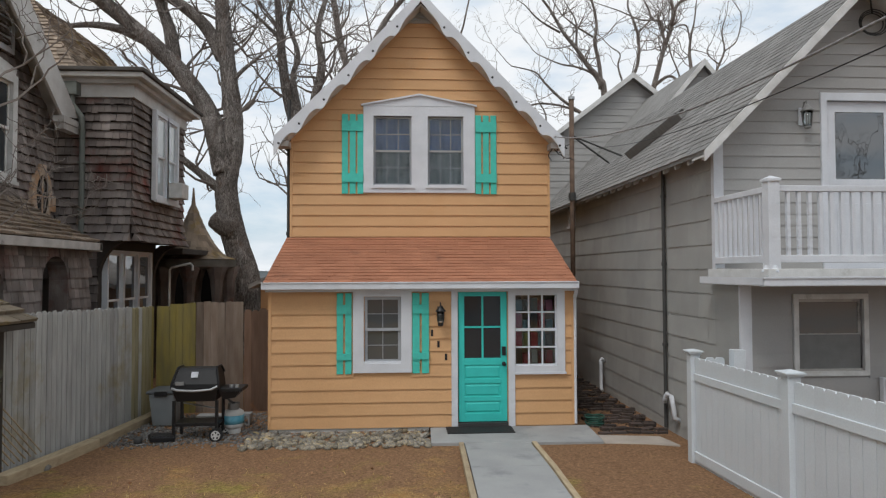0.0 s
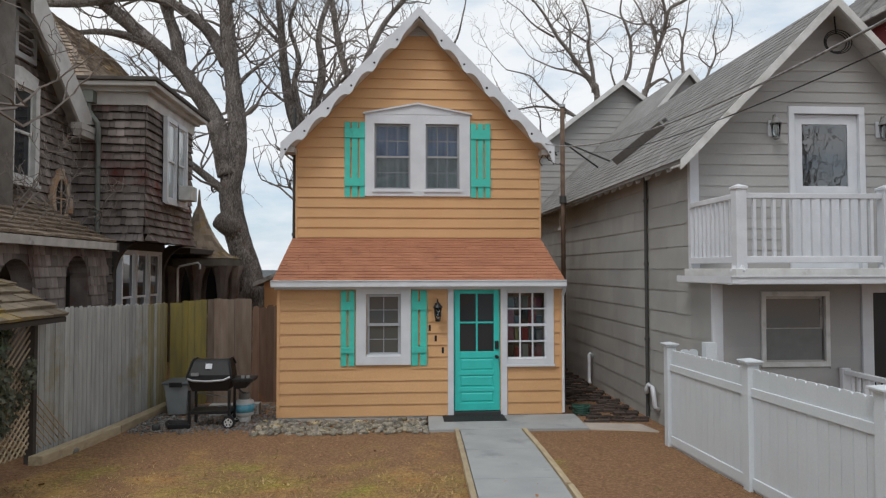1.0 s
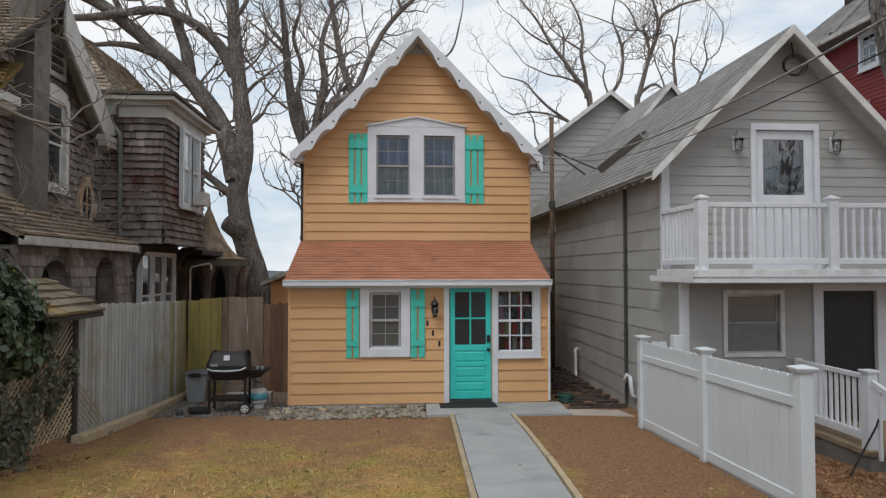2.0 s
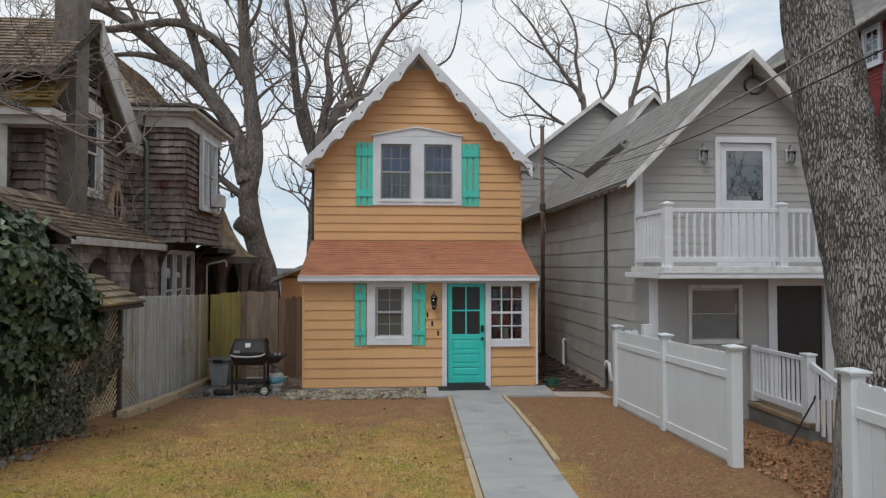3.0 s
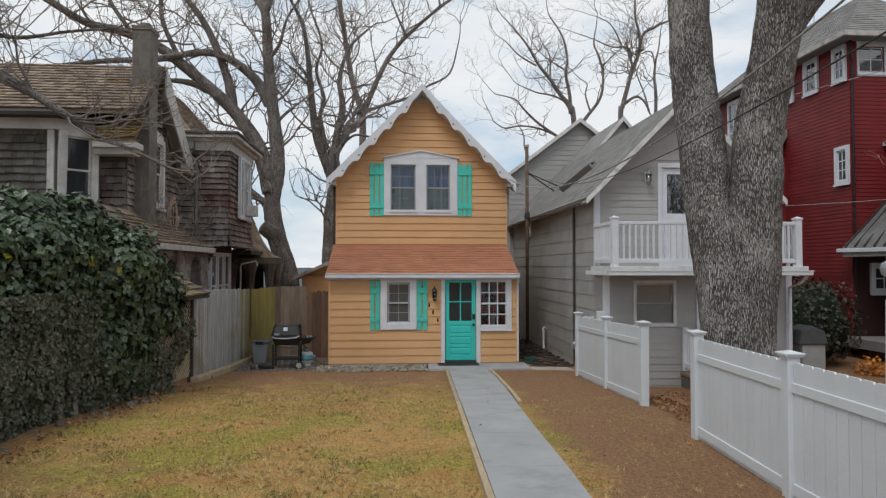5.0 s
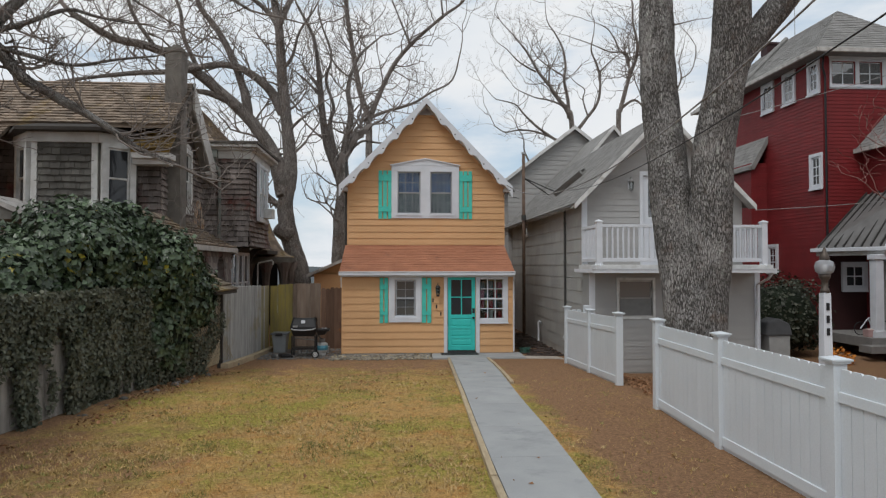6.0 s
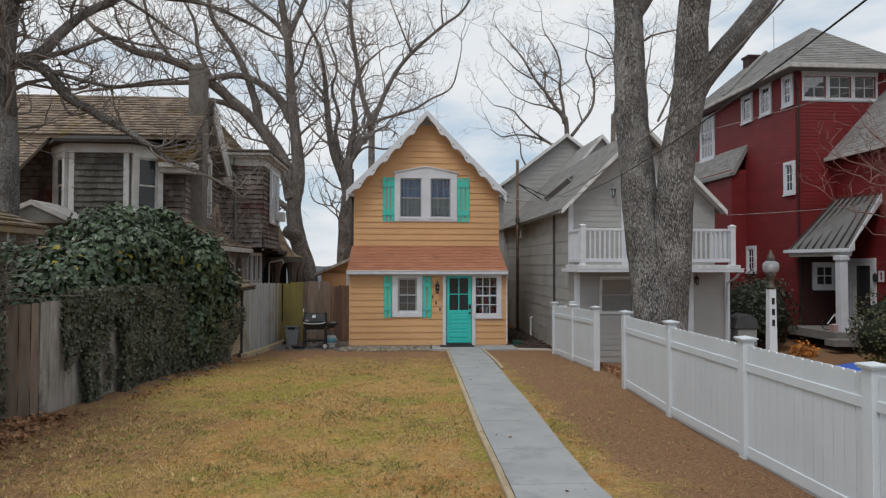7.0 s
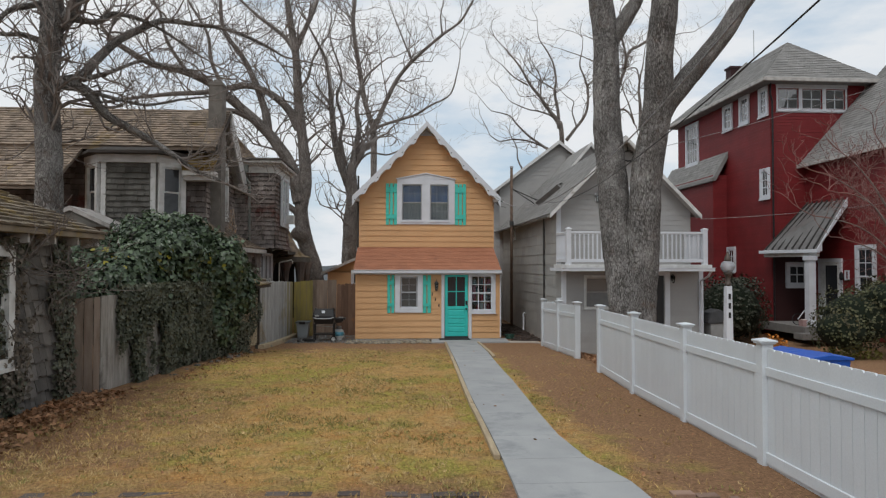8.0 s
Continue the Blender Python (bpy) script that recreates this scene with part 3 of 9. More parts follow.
def ring(g, x0, x1, y0, y1, z0, z1, w, wb=None, wt=None, wr=None):
    """A frame round an opening that faces the street: w at the sides, wb below, wt above, wr at the far side."""
    wall_slab(g, x0, x1, y0, y1, z0, z1, [(x0 + w, x1 - (wr or w), z0 + (wb or w), z1 - (wt or w))])


def turned(geo, m):
    geo.v = [tuple(m @ Vector(p)) for p in geo.v]
    return geo


def window(parent, x0, x1, z0, z1, y, trim=0.09, cols=3, rows=2, pane=None, frame_m=None, sash=0.045, m=None, proud=0.035, double=True, muntin=0.016, curtain=None, name="window", bar_m=None, sash_m=None):
    """A sash window in a wall that faces the street: casing, sashes, panes and glazing bars; m turns it elsewhere."""
    pane, frame_m = pane or PANE, frame_m or WHITE
    T = (lambda g: turned(g, m)) if m else (lambda g: g)
    g = Geo()
    ring(g, x0 - max(trim, 0.005), x1 + max(trim, 0.005), y - proud, y + 0.06, z0 - max(trim, 0.005), z1 + max(trim, 0.005), max(trim, 0.005))
    g.box(x0 - trim - 0.02, x1 + trim + 0.02, y - proud - 0.03, y - proud + 0.03, z0 - trim - 0.035, z0 - trim + 0.02)
    w = part(name, T(g), frame_m, parent)
    zm = (z0 + z1) / 2
    halves = [(z0, zm + 0.02, 0.03), (zm - 0.02, z1, 0.005)] if double else [(z0, z1, 0.01)]
    for a, b, off in halves:
        g = Geo()
        ring(g, x0, x1, y + off, y + off + 0.03, a, b, sash)
        sa = part("sash", T(g), sash_m or frame_m, w)
        for i in range(1, cols):
            xx = lerp(x0 + sash, x1 - sash, i / cols)
            part("glazing_bar", T(Geo().box(xx - muntin / 2, xx + muntin / 2, y + off + 0.004, y + off + 0.024, a + sash, b - sash)), bar_m or frame_m, w)
        for i in range(1, rows):
            zz = lerp(a + sash, b - sash, i / rows)
            part("glazing_bar", T(Geo().box(x0 + sash, x1 - sash, y + off + 0.005, y + off + 0.023, zz - muntin / 2, zz + muntin / 2)), bar_m or frame_m, w)
        g = Geo()
        g.box(x0 + sash - 0.005, x1 - sash + 0.005, y + off + 0.012, y + off + 0.016, a + sash - 0.005, b - sash + 0.005)
        part("pane", T(g), pane, w)
    if curtain:
        g = Geo()
        k = 24
        for i in range(k + 1):
            xx = lerp(x0, x1, i / k)
            yy = y + 0.10 + 0.02 * math.sin(i * 1.9)
            g.v += [(xx, yy, z0), (xx, yy, z1)]
        g.f = [(2 * i, 2 * i + 2, 2 * i + 3, 2 * i + 1) for i in range(k)]
        part("curtain", T(g), curtain, w, smooth=True)
    return w


def roof_courses(parent, material, p0, p1, q0, q1, course, tab, thick=0.012, joined=True, name="shingle", limit=0, seed=3, slot=0.003):
    """Shingle courses on a plane: p0-p1 is the eave, q0-q1 the top edge."""
    rnd = random.Random(seed)
    p0, p1, q0, q1 = (Vector(p) for p in (p0, p1, q0, q1))
    n = max(1, round(((q0 + q1) / 2 - (p0 + p1) / 2).length / course))
    nrm = (p1 - p0).cross(q0 - p0).normalized()
    if nrm.z < 0:
        nrm = -nrm
    whole = Geo()
    made = 0
    for r in range(n):
        a0, a1 = p0.lerp(q0, r / n), p1.lerp(q1, r / n)
        t = min(1.0, (r + 1.25) / n)
        b0, b1 = p0.lerp(q0, t), p1.lerp(q1, t)
        w = (a1 - a0).length
        if w < 0.05:
            continue
        x = -rnd.random() * tab
        while x < w:
            s0, s1 = max(0, x) / w, min(w, x + tab * rnd.uniform(0.97, 1.0) - slot) / w
            x += tab
            if s1 - s0 < 0.002:
                continue
            lift = nrm * (thick * rnd.uniform(0.8, 1.5))
            drop = (a0 - b0).normalized() * rnd.uniform(0, 0.012)
            v = [a0.lerp(a1, s0) + drop, a0.lerp(a1, s1) + drop, b0.lerp(b1, s1), b0.lerp(b1, s0)]
            top = [v[0] + lift * 1.6, v[1] + lift * 1.6, v[2] + nrm * 0.002, v[3] + nrm * 0.002]
            g = whole if (joined and made >= limit) else Geo()
            g.add(v + top, [(4, 5, 6, 7), (0, 1, 5, 4), (1, 2, 6, 5), (3, 0, 4, 7)])
            if g is not whole:
                part(name, g, material, parent)
            made += 1
    if whole.v:
        tagged(part("shingles", whole, material, parent), kind="stuff")
# ---------------------------------------------------------------- the orange cottage
def cottage():
    h = thing("cottage", (-0.55, 3, 0.0), "small orange clapboard cottage with turquoise door and shutters", "house")
    X0, X1, YU = -2.93, 1.835, 1.95
    LW = (-1.47, -0.90, 1.09, 2.12)      # lower window
    RW = (0.92, 1.58, 1.02, 2.15)        # window beside the door
    DO = (0.0, 0.79, 0.10, 2.19)         # door
    UL, UR = (-1.41, -0.70, 4.14, 5.44), (-0.39, 0.28, 4.14, 5.44)
    lower = Geo()
    wall_slab(lower, X0, X1, 0.0, 0.14, 0.06, 2.26, [LW, RW, DO])
    lower.box(X0, X0 + 0.14, 0.14, 10.5, 0.06, 2.26)
    lower.box(X1 - 0.14, X1, 0.14, 10.5, 0.06, 2.26)
    lower.box(X0, X1, 10.5, 10.64, 0.06, 5.2)
    lw = part("wall", lower, ORANGE, h, "orange painted clapboard wall")
    clapboard(lw, ORANGE, X0 - 0.012, X1 + 0.012, 0.08, 2.25, 0.197, 0.0,
              wall_cut([(-1.64, -0.74, 0.94, 2.3), (-0.10, 0.90, 0, 2.3), (0.88, 1.70, 0.93, 2.3)]))
    # upper storey, set back behind the porch roof
    UX0, UX1 = -2.935, 1.91
    up = Geo()
    wall_slab(up, UX0, UX1, YU, YU + 0.14, 2.3, 5.15, [UL, UR])
    wall_slab(up, -2.58, 1.52, YU, YU + 0.14, 5.15, 5.5, [UL, UR])
    gable_slab(up, -2.58, 1.52, -0.53, YU, YU + 0.14, 5.5, 7.55, 0.99)
    for s, x in ((-1, -2.58), (1, 1.52)):
        up.prism([(x, YU, 5.15), (x + s * 0.36, YU, 5.15), (x, YU, 5.5)], (0, 0.14, 0))
    up.box(UX0, UX0 + 0.14, YU + 0.14, 10.5, 2.26, 5.15)
    up.box(UX1 - 0.14, UX1, YU + 0.14, 10.5, 2.26, 5.15)
    uw = part("wall", up, ORANGE, h, "orange painted clapboard gable wall")
    clapboard(uw, ORANGE, UX0 - 0.012, UX1 + 0.012, 3.17, 7.28, 0.199, YU,
              wall_cut([(-1.60, 0.50, 3.99, 5.70)], (-0.53, 7.52, 0.99)))
    # added inner surfaces, coloured dark to stand in for unlit rooms
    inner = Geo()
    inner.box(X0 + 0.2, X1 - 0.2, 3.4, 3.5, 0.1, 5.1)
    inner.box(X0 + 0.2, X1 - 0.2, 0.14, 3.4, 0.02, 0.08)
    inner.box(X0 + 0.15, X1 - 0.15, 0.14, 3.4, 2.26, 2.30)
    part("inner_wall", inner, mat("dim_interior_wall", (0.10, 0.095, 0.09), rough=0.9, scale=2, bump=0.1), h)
    base = Geo()
    base.box(X0 - 0.01, -0.46, -0.005, 0.1, -0.15, 0.075)
    part("foundation", base, mat("pale_gray_foundation", (0.5, 0.5, 0.48), rough=0.8, scale=4, bump=0.2), h)
    # porch roof with tabs, from the gutter up to the upper wall
    deck = Geo()
    deck.prism([(-3.0, -0.12, 2.355), (-3.0, YU, 3.14), (-3.0, YU, 3.08), (-3.0, -0.12, 2.295)], (4.87, 0, 0))
    pr = part("porch_roof", deck, ROOF_RED, h, "red-brown asphalt shingle porch roof")
    roof_courses(pr, ROOF_RED, (-3.01, -0.17, 2.345), (1.88, -0.17, 2.345), (-3.01, YU - 0.02, 3.15), (1.92, YU - 0.02, 3.15), 0.142, 0.31, 0.007, limit=280, seed=5)
    gut = Geo()
    for y0, y1, z0, z1 in ((-0.27, -0.255, 2.27, 2.375), (-0.255, -0.15, 2.262, 2.277), (-0.165, -0.15, 2.277, 2.36), (-0.285, -0.25, 2.36, 2.378)):
        gut.box(-3.02, 1.885, y0, y1, z0 - 0.02, z1 - 0.02)
    gut.box(-3.02, -3.01, -0.255, -0.165, 2.257, 2.34)
    gut.box(1.875, 1.885, -0.255, -0.165, 2.257, 2.34)
    part("gutter", gut, WHITE, h, "white aluminium gutter", bevel=0.004)
    so = Geo()
    so.box(-2.98, 1.86, -0.15, -0.03, 2.205, 2.242)
    part("fascia", so, WHITE, h)
    ds = Geo()
    ds.tube([(1.85, -0.2, 2.24), (1.87, -0.14, 2.18), (1.875, -0.03, 2.10)], 0.03, 8)
    ds.tube([(1.875, -0.03, 2.11), (1.875, -0.03, 0.1)], 0.022, 8)
    part("downspout", ds, WHITE, h)
    # main gable roof
    rf = Geo()
    S = 1.02
    for sgn in (-1, 1):
        x_e = -0.53 + sgn * 2.62
        z_e = 7.63 - S * 2.62
        a = [(-0.53, 1.58, 7.63), (x_e, 1.58, z_e), (x_e, 1.58, z_e - 0.07), (-0.53, 1.58, 7.55)]
        rf.prism(a, (0, 9.3, 0))
    part("roof", rf, mat("dark_brown_roof", (0.10, 0.075, 0.06), rough=0.95, scale=3, bump=0.4), h, "dark shingle gable roof")
    # scalloped bargeboards
    for sgn in (-1, 1):
        top, bot = [], []
        n = 72
        L = 2.66
        for i in range(n + 1):
            u = i / n
            # the board flares outward a little towards the eave
            x = -0.53 + sgn * (L * u)
            z = 7.68 - S * L * u + 0.10 * u * (1 - u) * -1.0
            k = u * 6.0
            f = abs(k - round(k - 0.5) - 0.5)
            w = 0.175 + 0.105 * min(1.0, f / 0.42) ** 2 - 0.13 * smoothstep(0.07, 0.0, u)
            top.append(Vector((x, 1.57, z)))
            bot.append(Vector((x, 1.57, z - w * 1.25)))
        g = Geo()
        g.v = [tuple(p) for p in top + bot] + [(p.x, 1.535, p.z) for p in top + bot]
        m_ = n + 1
        for i in range(n):
            g.f += [(i, i + 1, m_ + i + 1, m_ + i), (2 * m_ + i, 3 * m_ + i, 3 * m_ + i + 1, 2 * m_ + i + 1), (i, 2 * m_ + i, 2 * m_ + i + 1, i + 1), (m_ + i, m_ + i + 1, 3 * m_ + i + 1, 3 * m_ + i)]
        g.f += [(n, m_ + n, 3 * m_ + n, 2 * m_ + n)]
        bb = part("bargeboard", g, WHITE, h, "white scalloped bargeboard with drilled holes")
        for k in range(1, 7):
            u = k / 6.0 - 0.004 - (0.03 if k == 6 else 0)
            x, z = -0.53 + sgn * L * u, 7.68 - S * L * u - 0.10 * u * (1 - u) - 0.22
            g = Geo()
            g.tube([(x, 1.531, z), (x, 1.536, z)], 0.022, 10)
            part("drilled_hole", g, BLACK, bb, "dark round hole")
        soff = Geo()
        x_e = -0.53 + sgn * 2.58
        soff.prism([(-0.53, 1.60, 7.47), (x_e, 1.60, 7.47 - S * 2.58), (x_e, 1.60, 7.45 - S * 2.58), (-0.53, 1.60, 7.45)], (0, 0.34, 0))
        part("soffit", soff, WHITE_OLD, h)
    v = Geo()
    for i in range(8):
        z = 7.22 + i * 0.045
        half = 0.42 - i * 0.045
        v.add([(-0.53 - half, YU - 0.05, z), (-0.53 + half, YU - 0.05, z), (-0.53 + half, YU - 0.01, z + 0.045), (-0.53 - half, YU - 0.01, z + 0.045), (-0.53 - half, YU, z), (-0.53 + half, YU, z)], [(0, 1, 2, 3), (0, 4, 5, 1), (0, 3, 4), (1, 5, 2)])
    part("gable_vent", v, mat("gray_vent_louvre", (0.58, 0.59, 0.60), (0.5, 0.51, 0.52), rough=0.6, scale=5, bump=0.1), h, "gray louvred gable vent")
    for xa, xb in ((1.89, 2.11), (-3.16, -2.94)):
        part("eave_return", Geo().box(xa, xb, 1.62, 1.95, 4.80, 4.91), OLD_TRIM, h)
    for x in (UX0 - 0.025, UX1 - 0.02):
        part("corner_trim", Geo().box(x, x + 0.045, YU - 0.025, YU + 0.03, 3.16, 4.95), ORANGE, h)
    for x in (X0 - 0.025, X1 - 0.02):
        part("corner_trim", Geo().box(x, x + 0.045, -0.024, 0.03, 0.08, 2.24), ORANGE, h)
    # upper twin window under a low pediment
    t = Geo()
    wall_slab(t, -1.60, 0.50, YU - 0.045, YU + 0.02, 3.99, 5.63, [UL, UR])
    casing = part("window_casing", t, WHITE, h, "white window casing with a low pediment", bevel=0.006)
    part("pediment", Geo().prism([(-1.62, YU - 0.05, 5.63), (0.52, YU - 0.05, 5.63), (-0.55, YU - 0.05, 5.83)], (0, 0.07, 0)), WHITE, casing)
    cap = Geo()
    for s in (-1, 1):
        cap.prism([(-0.55, YU - 0.085, 5.83), (-0.55 + s * 1.09, YU - 0.085, 5.625), (-0.55 + s * 1.09, YU - 0.085, 5.655), (-0.55, YU - 0.085, 5.862)], (0, 0.09, 0))
    part("drip_cap", cap, WHITE, casing)
    # blue upper sheet stands in for sky reflected in the top sashes
    blue = mat("blue_sky_reflection", (0.09, 0.16, 0.42), (0.045, 0.075, 0.20), rough=0.9, scale=3, bump=0.1)
    lace = mat("pale_curtain", (0.22, 0.235, 0.24), (0.10, 0.11, 0.125), rough=0.9, scale=6, bump=0.1)
    for o in (UL, UR):
        window(h, o[0], o[1], o[2], o[3], YU + 0.01, trim=0.03, cols=3, rows=2, pane=CLEAR, curtain=None, muntin=0.012, sash=0.035, proud=0.05, bar_m=GRILLE, sash_m=SASH)
        for (za, zb, cm) in ((o[2], 4.80, lace), (4.80, o[3], blue)):
            g = Geo()
            k = 20
            for i in range(k + 1):
                xx = lerp(o[0], o[1], i / k)
                g.v += [(xx, YU + 0.17 + 0.018 * math.sin(i * 1.7), za), (xx, YU + 0.17 + 0.018 * math.sin(i * 1.7 + 0.4), zb)]
            g.f = [(2 * i, 2 * i + 2, 2 * i + 3, 2 * i + 1) for i in range(k)]
            part("curtain", g, cm, h, "gathered sheet behind the sash, pale curtain below, painted sky reflection above", smooth=True)
    # shutters: slats with gaps, held by two battens
    def shutter(x0, x1, z0, z1, y, n, bat):
        w = (x1 - x0 - 0.034 * (n - 1)) / n
        gap = (x1 - x0 - n * w) / max(1, n - 1)
        s = part("shutter", Geo().box(x0, x1, y - 0.052, y - 0.03, bat[0][0], bat[0][1]), TEAL_OLD, h, "turquoise board-and-batten shutter")
        part("batten", Geo().box(x0, x1, y - 0.052, y - 0.03, bat[1][0], bat[1][1]), TEAL_OLD, s)
        for i in range(n):
            part("slat", Geo().box(x0 + i * (w + gap), x0 + i * (w + gap) + w, y - 0.03, y - 0.008, z0, z1), TEAL_OLD, s, bevel=0.003)
    ub = ((4.19, 4.35), (5.15, 5.34))
    shutter(-2.00, -1.60, 3.97, 5.47, YU - 0.01, 3, ub)
    shutter(0.51, 0.91, 3.97, 5.47, YU - 0.01, 3, ub)
    lb = ((1.14, 1.24), (1.86, 2.00))
    shutter(-1.90, -1.67, 0.92, 2.18, -0.01, 2, lb)
    shutter(-0.72, -0.46, 0.92, 2.18, -0.01, 2, lb)
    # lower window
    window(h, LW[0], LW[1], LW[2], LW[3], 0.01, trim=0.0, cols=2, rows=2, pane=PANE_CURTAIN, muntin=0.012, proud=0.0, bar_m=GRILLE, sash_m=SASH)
    t = Geo()
    ring(t, -1.65, -0.73, -0.05, 0.02, 0.935, 2.215, 0.17, 0.15, 0.09)
    part("window_casing", t, WHITE, h, "white window casing", bevel=0.005)
    # window beside the door: clear panes before a bright quilt of things inside
    t = Geo()
    ring(t, 0.905, 1.71, -0.045, 0.02, 0.90, 2.22, 0.005, 0.12, 0.07, 0.13)
    rw = part("window_casing", t, WHITE, h, "white window casing", bevel=0.005)
    part("window_sill", Geo().box(0.89, 1.725, -0.062, -0.03, 0.885, 0.918), WHITE, rw)
    w = Geo()
    ring(w, 0.905, 1.58, 0.0, 0.04, 1.02, 2.15, 0.02)
    for i in (1, 2):
        xx = lerp(0.92, 1.57, i / 3)
        w.box(xx - 0.013, xx + 0.013, 0.006, 0.034, 1.03, 2.14)
    for i in (1, 2, 3):
        zz = lerp(1.03, 2.14, i / 4)
        q = 0.022 if i == 2 else 0.012
        w.box(0.92, 1.57, 0.004, 0.036, zz - q, zz + q)
    win = part("window", w, WHITE, h, "white twelve-pane window")
    for i in range(3):
        for j in range(4):
            a, b = lerp(0.92, 1.57, i / 3) + 0.01, lerp(0.92, 1.57, (i + 1) / 3) - 0.01
            c, d = lerp(1.03, 2.14, j / 4) + 0.01, lerp(1.03, 2.14, (j + 1) / 4) - 0.01
            part("pane", Geo().box(a, b, 0.018, 0.021, c, d), CLEAR, win)
    # door
    t = Geo()
    wall_slab(t, -0.105, 0.905, -0.04, 0.03, 0.07, 2.235, [(-0.005, 0.80, 0.0, 2.195)])
    part("door_frame", t, WHITE, h, "white door casing", bevel=0.005)
    part("threshold", Geo().box(0.0, 0.79, -0.05, 0.12, 0.075, 0.13), mat("dark_threshold", (0.05, 0.05, 0.05), rough=0.6), h)
    door = part("door", Geo().box(0.10, 0.69, 0.050, 0.062, 0.15, 1.10), TEAL, h, "bright turquoise door with four glass panes")
    for x0, x1 in ((0.01, 0.105), (0.685, 0.785)):
        part("stile", Geo().box(x0, x1, 0.02, 0.065, 0.14, 2.19), TEAL, door, bevel=0.004)
    for z0, z1 in ((2.12, 2.19), (1.03, 1.14), (0.14, 0.27), (0.46, 0.53), (0.74, 0.81)):
        part("rail", Geo().box(0.105, 0.685, 0.02, 0.048, z0, z1), TEAL, door, bevel=0.004)
    part("glazing_bar", Geo().box(0.38, 0.41, 0.024, 0.062, 1.14, 2.12), TEAL, door)
    part("glazing_bar", Geo().box(0.105, 0.685, 0.026, 0.060, 1.615, 1.645), TEAL, door)
    for a, b in ((0.27, 0.46), (0.53, 0.74), (0.81, 1.03)):
        p = Geo()
        p.box(0.105, 0.685, 0.036, 0.055, a, b)
        p.add([(0.125, 0.036, a + 0.02), (0.665, 0.036, a + 0.02), (0.665, 0.036, b - 0.02), (0.125, 0.036, b - 0.02), (0.145, 0.024, a + 0.04), (0.645, 0.024, a + 0.04), (0.645, 0.024, b - 0.04), (0.145, 0.024, b - 0.04)],
              [(0, 1, 5, 4), (1, 2, 6, 5), (2, 3, 7, 6), (3, 0, 4, 7), (4, 5, 6, 7)])
        part("panel", p, TEAL, door)
    for a, b in ((0.105, 0.38), (0.41, 0.685)):
        for c, e in ((1.14, 1.615), (1.645, 2.12)):
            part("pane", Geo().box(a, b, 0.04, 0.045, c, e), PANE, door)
    k = Geo()
    k.box(0.70, 0.765, -0.005, 0.02, 1.18, 1.32)
    part("keypad_lock", k, BLACK, door, "black keypad lock", bevel=0.008)
    k = Geo()
    k.tube([(0.73, 0.02, 1.05), (0.73, 0.0, 1.05)], 0.032, 14)
    k.tube([(0.73, 0.0, 1.05), (0.73, -0.02, 1.05), (0.73, -0.035, 1.05), (0.73, -0.055, 1.05), (0.73, -0.06, 1.05)], [0.014, 0.014, 0.03, 0.03, 0.018], 14)
    part("door_knob", k, BLACK, door, "round black door knob", smooth=True)
    # pipe up the side with the tree-side vent
    pp = Geo()
    pp.tube([(-3.0, 2.05, 3.1), (-3.0, 2.05, 5.75)], 0.035, 10)
    pp.tube([(-3.0, 2.05, 3.2), (-3.0, 2.05, 3.26)], 0.05, 10)
    part("vent_pipe", pp, DARKPIPE, h, "dark vent pipe beside the gable wall")
    return h


cottage()


def wall_lantern(x, y, z, label, mat_body, back=None, s=1.0):
    """A small carriage lamp on a wall that faces the street."""
    t = thing("wall_lantern", (x, y, z), label, "lamp")
    g = Geo()
    g.box(x - 0.045 * s, x + 0.045 * s, y - 0.02, y, z - 0.12 * s, z + 0.10 * s)
    part("backplate", g, back or mat_body, t, bevel=0.004)
    g = Geo()
    g.tube([(x, y - 0.02, z + 0.05 * s), (x, y - 0.06 * s, z + 0.16 * s), (x, y - 0.11 * s, z + 0.16 * s), (x, y - 0.12 * s, z + 0.10 * s)], 0.01 * s, 8)
    part("arm", g, mat_body, t)
    g = Geo()
    g.lathe(x, y - 0.12 * s, z, [(0.012 * s, 0.12 * s), (0.03 * s, 0.10 * s), (0.075 * s, 0.045 * s), (0.08 * s, 0.03 * s), (0.06 * s, 0.03 * s)][::-1], 12)
    part("hood", g, mat_body, t, smooth=True)
    g = Geo()
    g.lathe(x, y - 0.12 * s, z, [(0.035 * s, -0.16 * s), (0.055 * s, -0.10 * s), (0.06 * s, 0.028 * s)], 12)
    part("glass", g, CLEAR, t, "clear glass lamp body", smooth=True)
    g = Geo()
    g.lathe(x, y - 0.12 * s, z, [(0.02 * s, -0.19 * s), (0.042 * s, -0.175 * s), (0.042 * s, -0.155 * s)], 12)
    for i in range(4):
        q = math.pi / 4 + i * math.pi / 2
        g.tube([(x + 0.045 * s * math.cos(q), y - 0.12 * s + 0.045 * s * math.sin(q), z - 0.16 * s), (x + 0.065 * s * math.cos(q), y - 0.12 * s + 0.065 * s * math.sin(q), z + 0.03 * s)], 0.006 * s, 5)
    part("cage", g, mat_body, t)
    return t


wall_lantern(-0.28, -0.018, 1.86, "black carriage lantern beside the turquoise door", BLACK, s=1.05)

# house-number plates as plain bars
for x, z in ((-0.41, 1.55), (-0.31, 1.37), (-0.19, 1.17)):
    g = Geo()
    g.box(x - 0.018, x + 0.018, -0.024, -0.016, z - 0.05, z + 0.05)
    solo("number_bar", g, BLACK, "small dark bar fixed to the orange wall", "sign", group="bars by the door")
g = Geo()
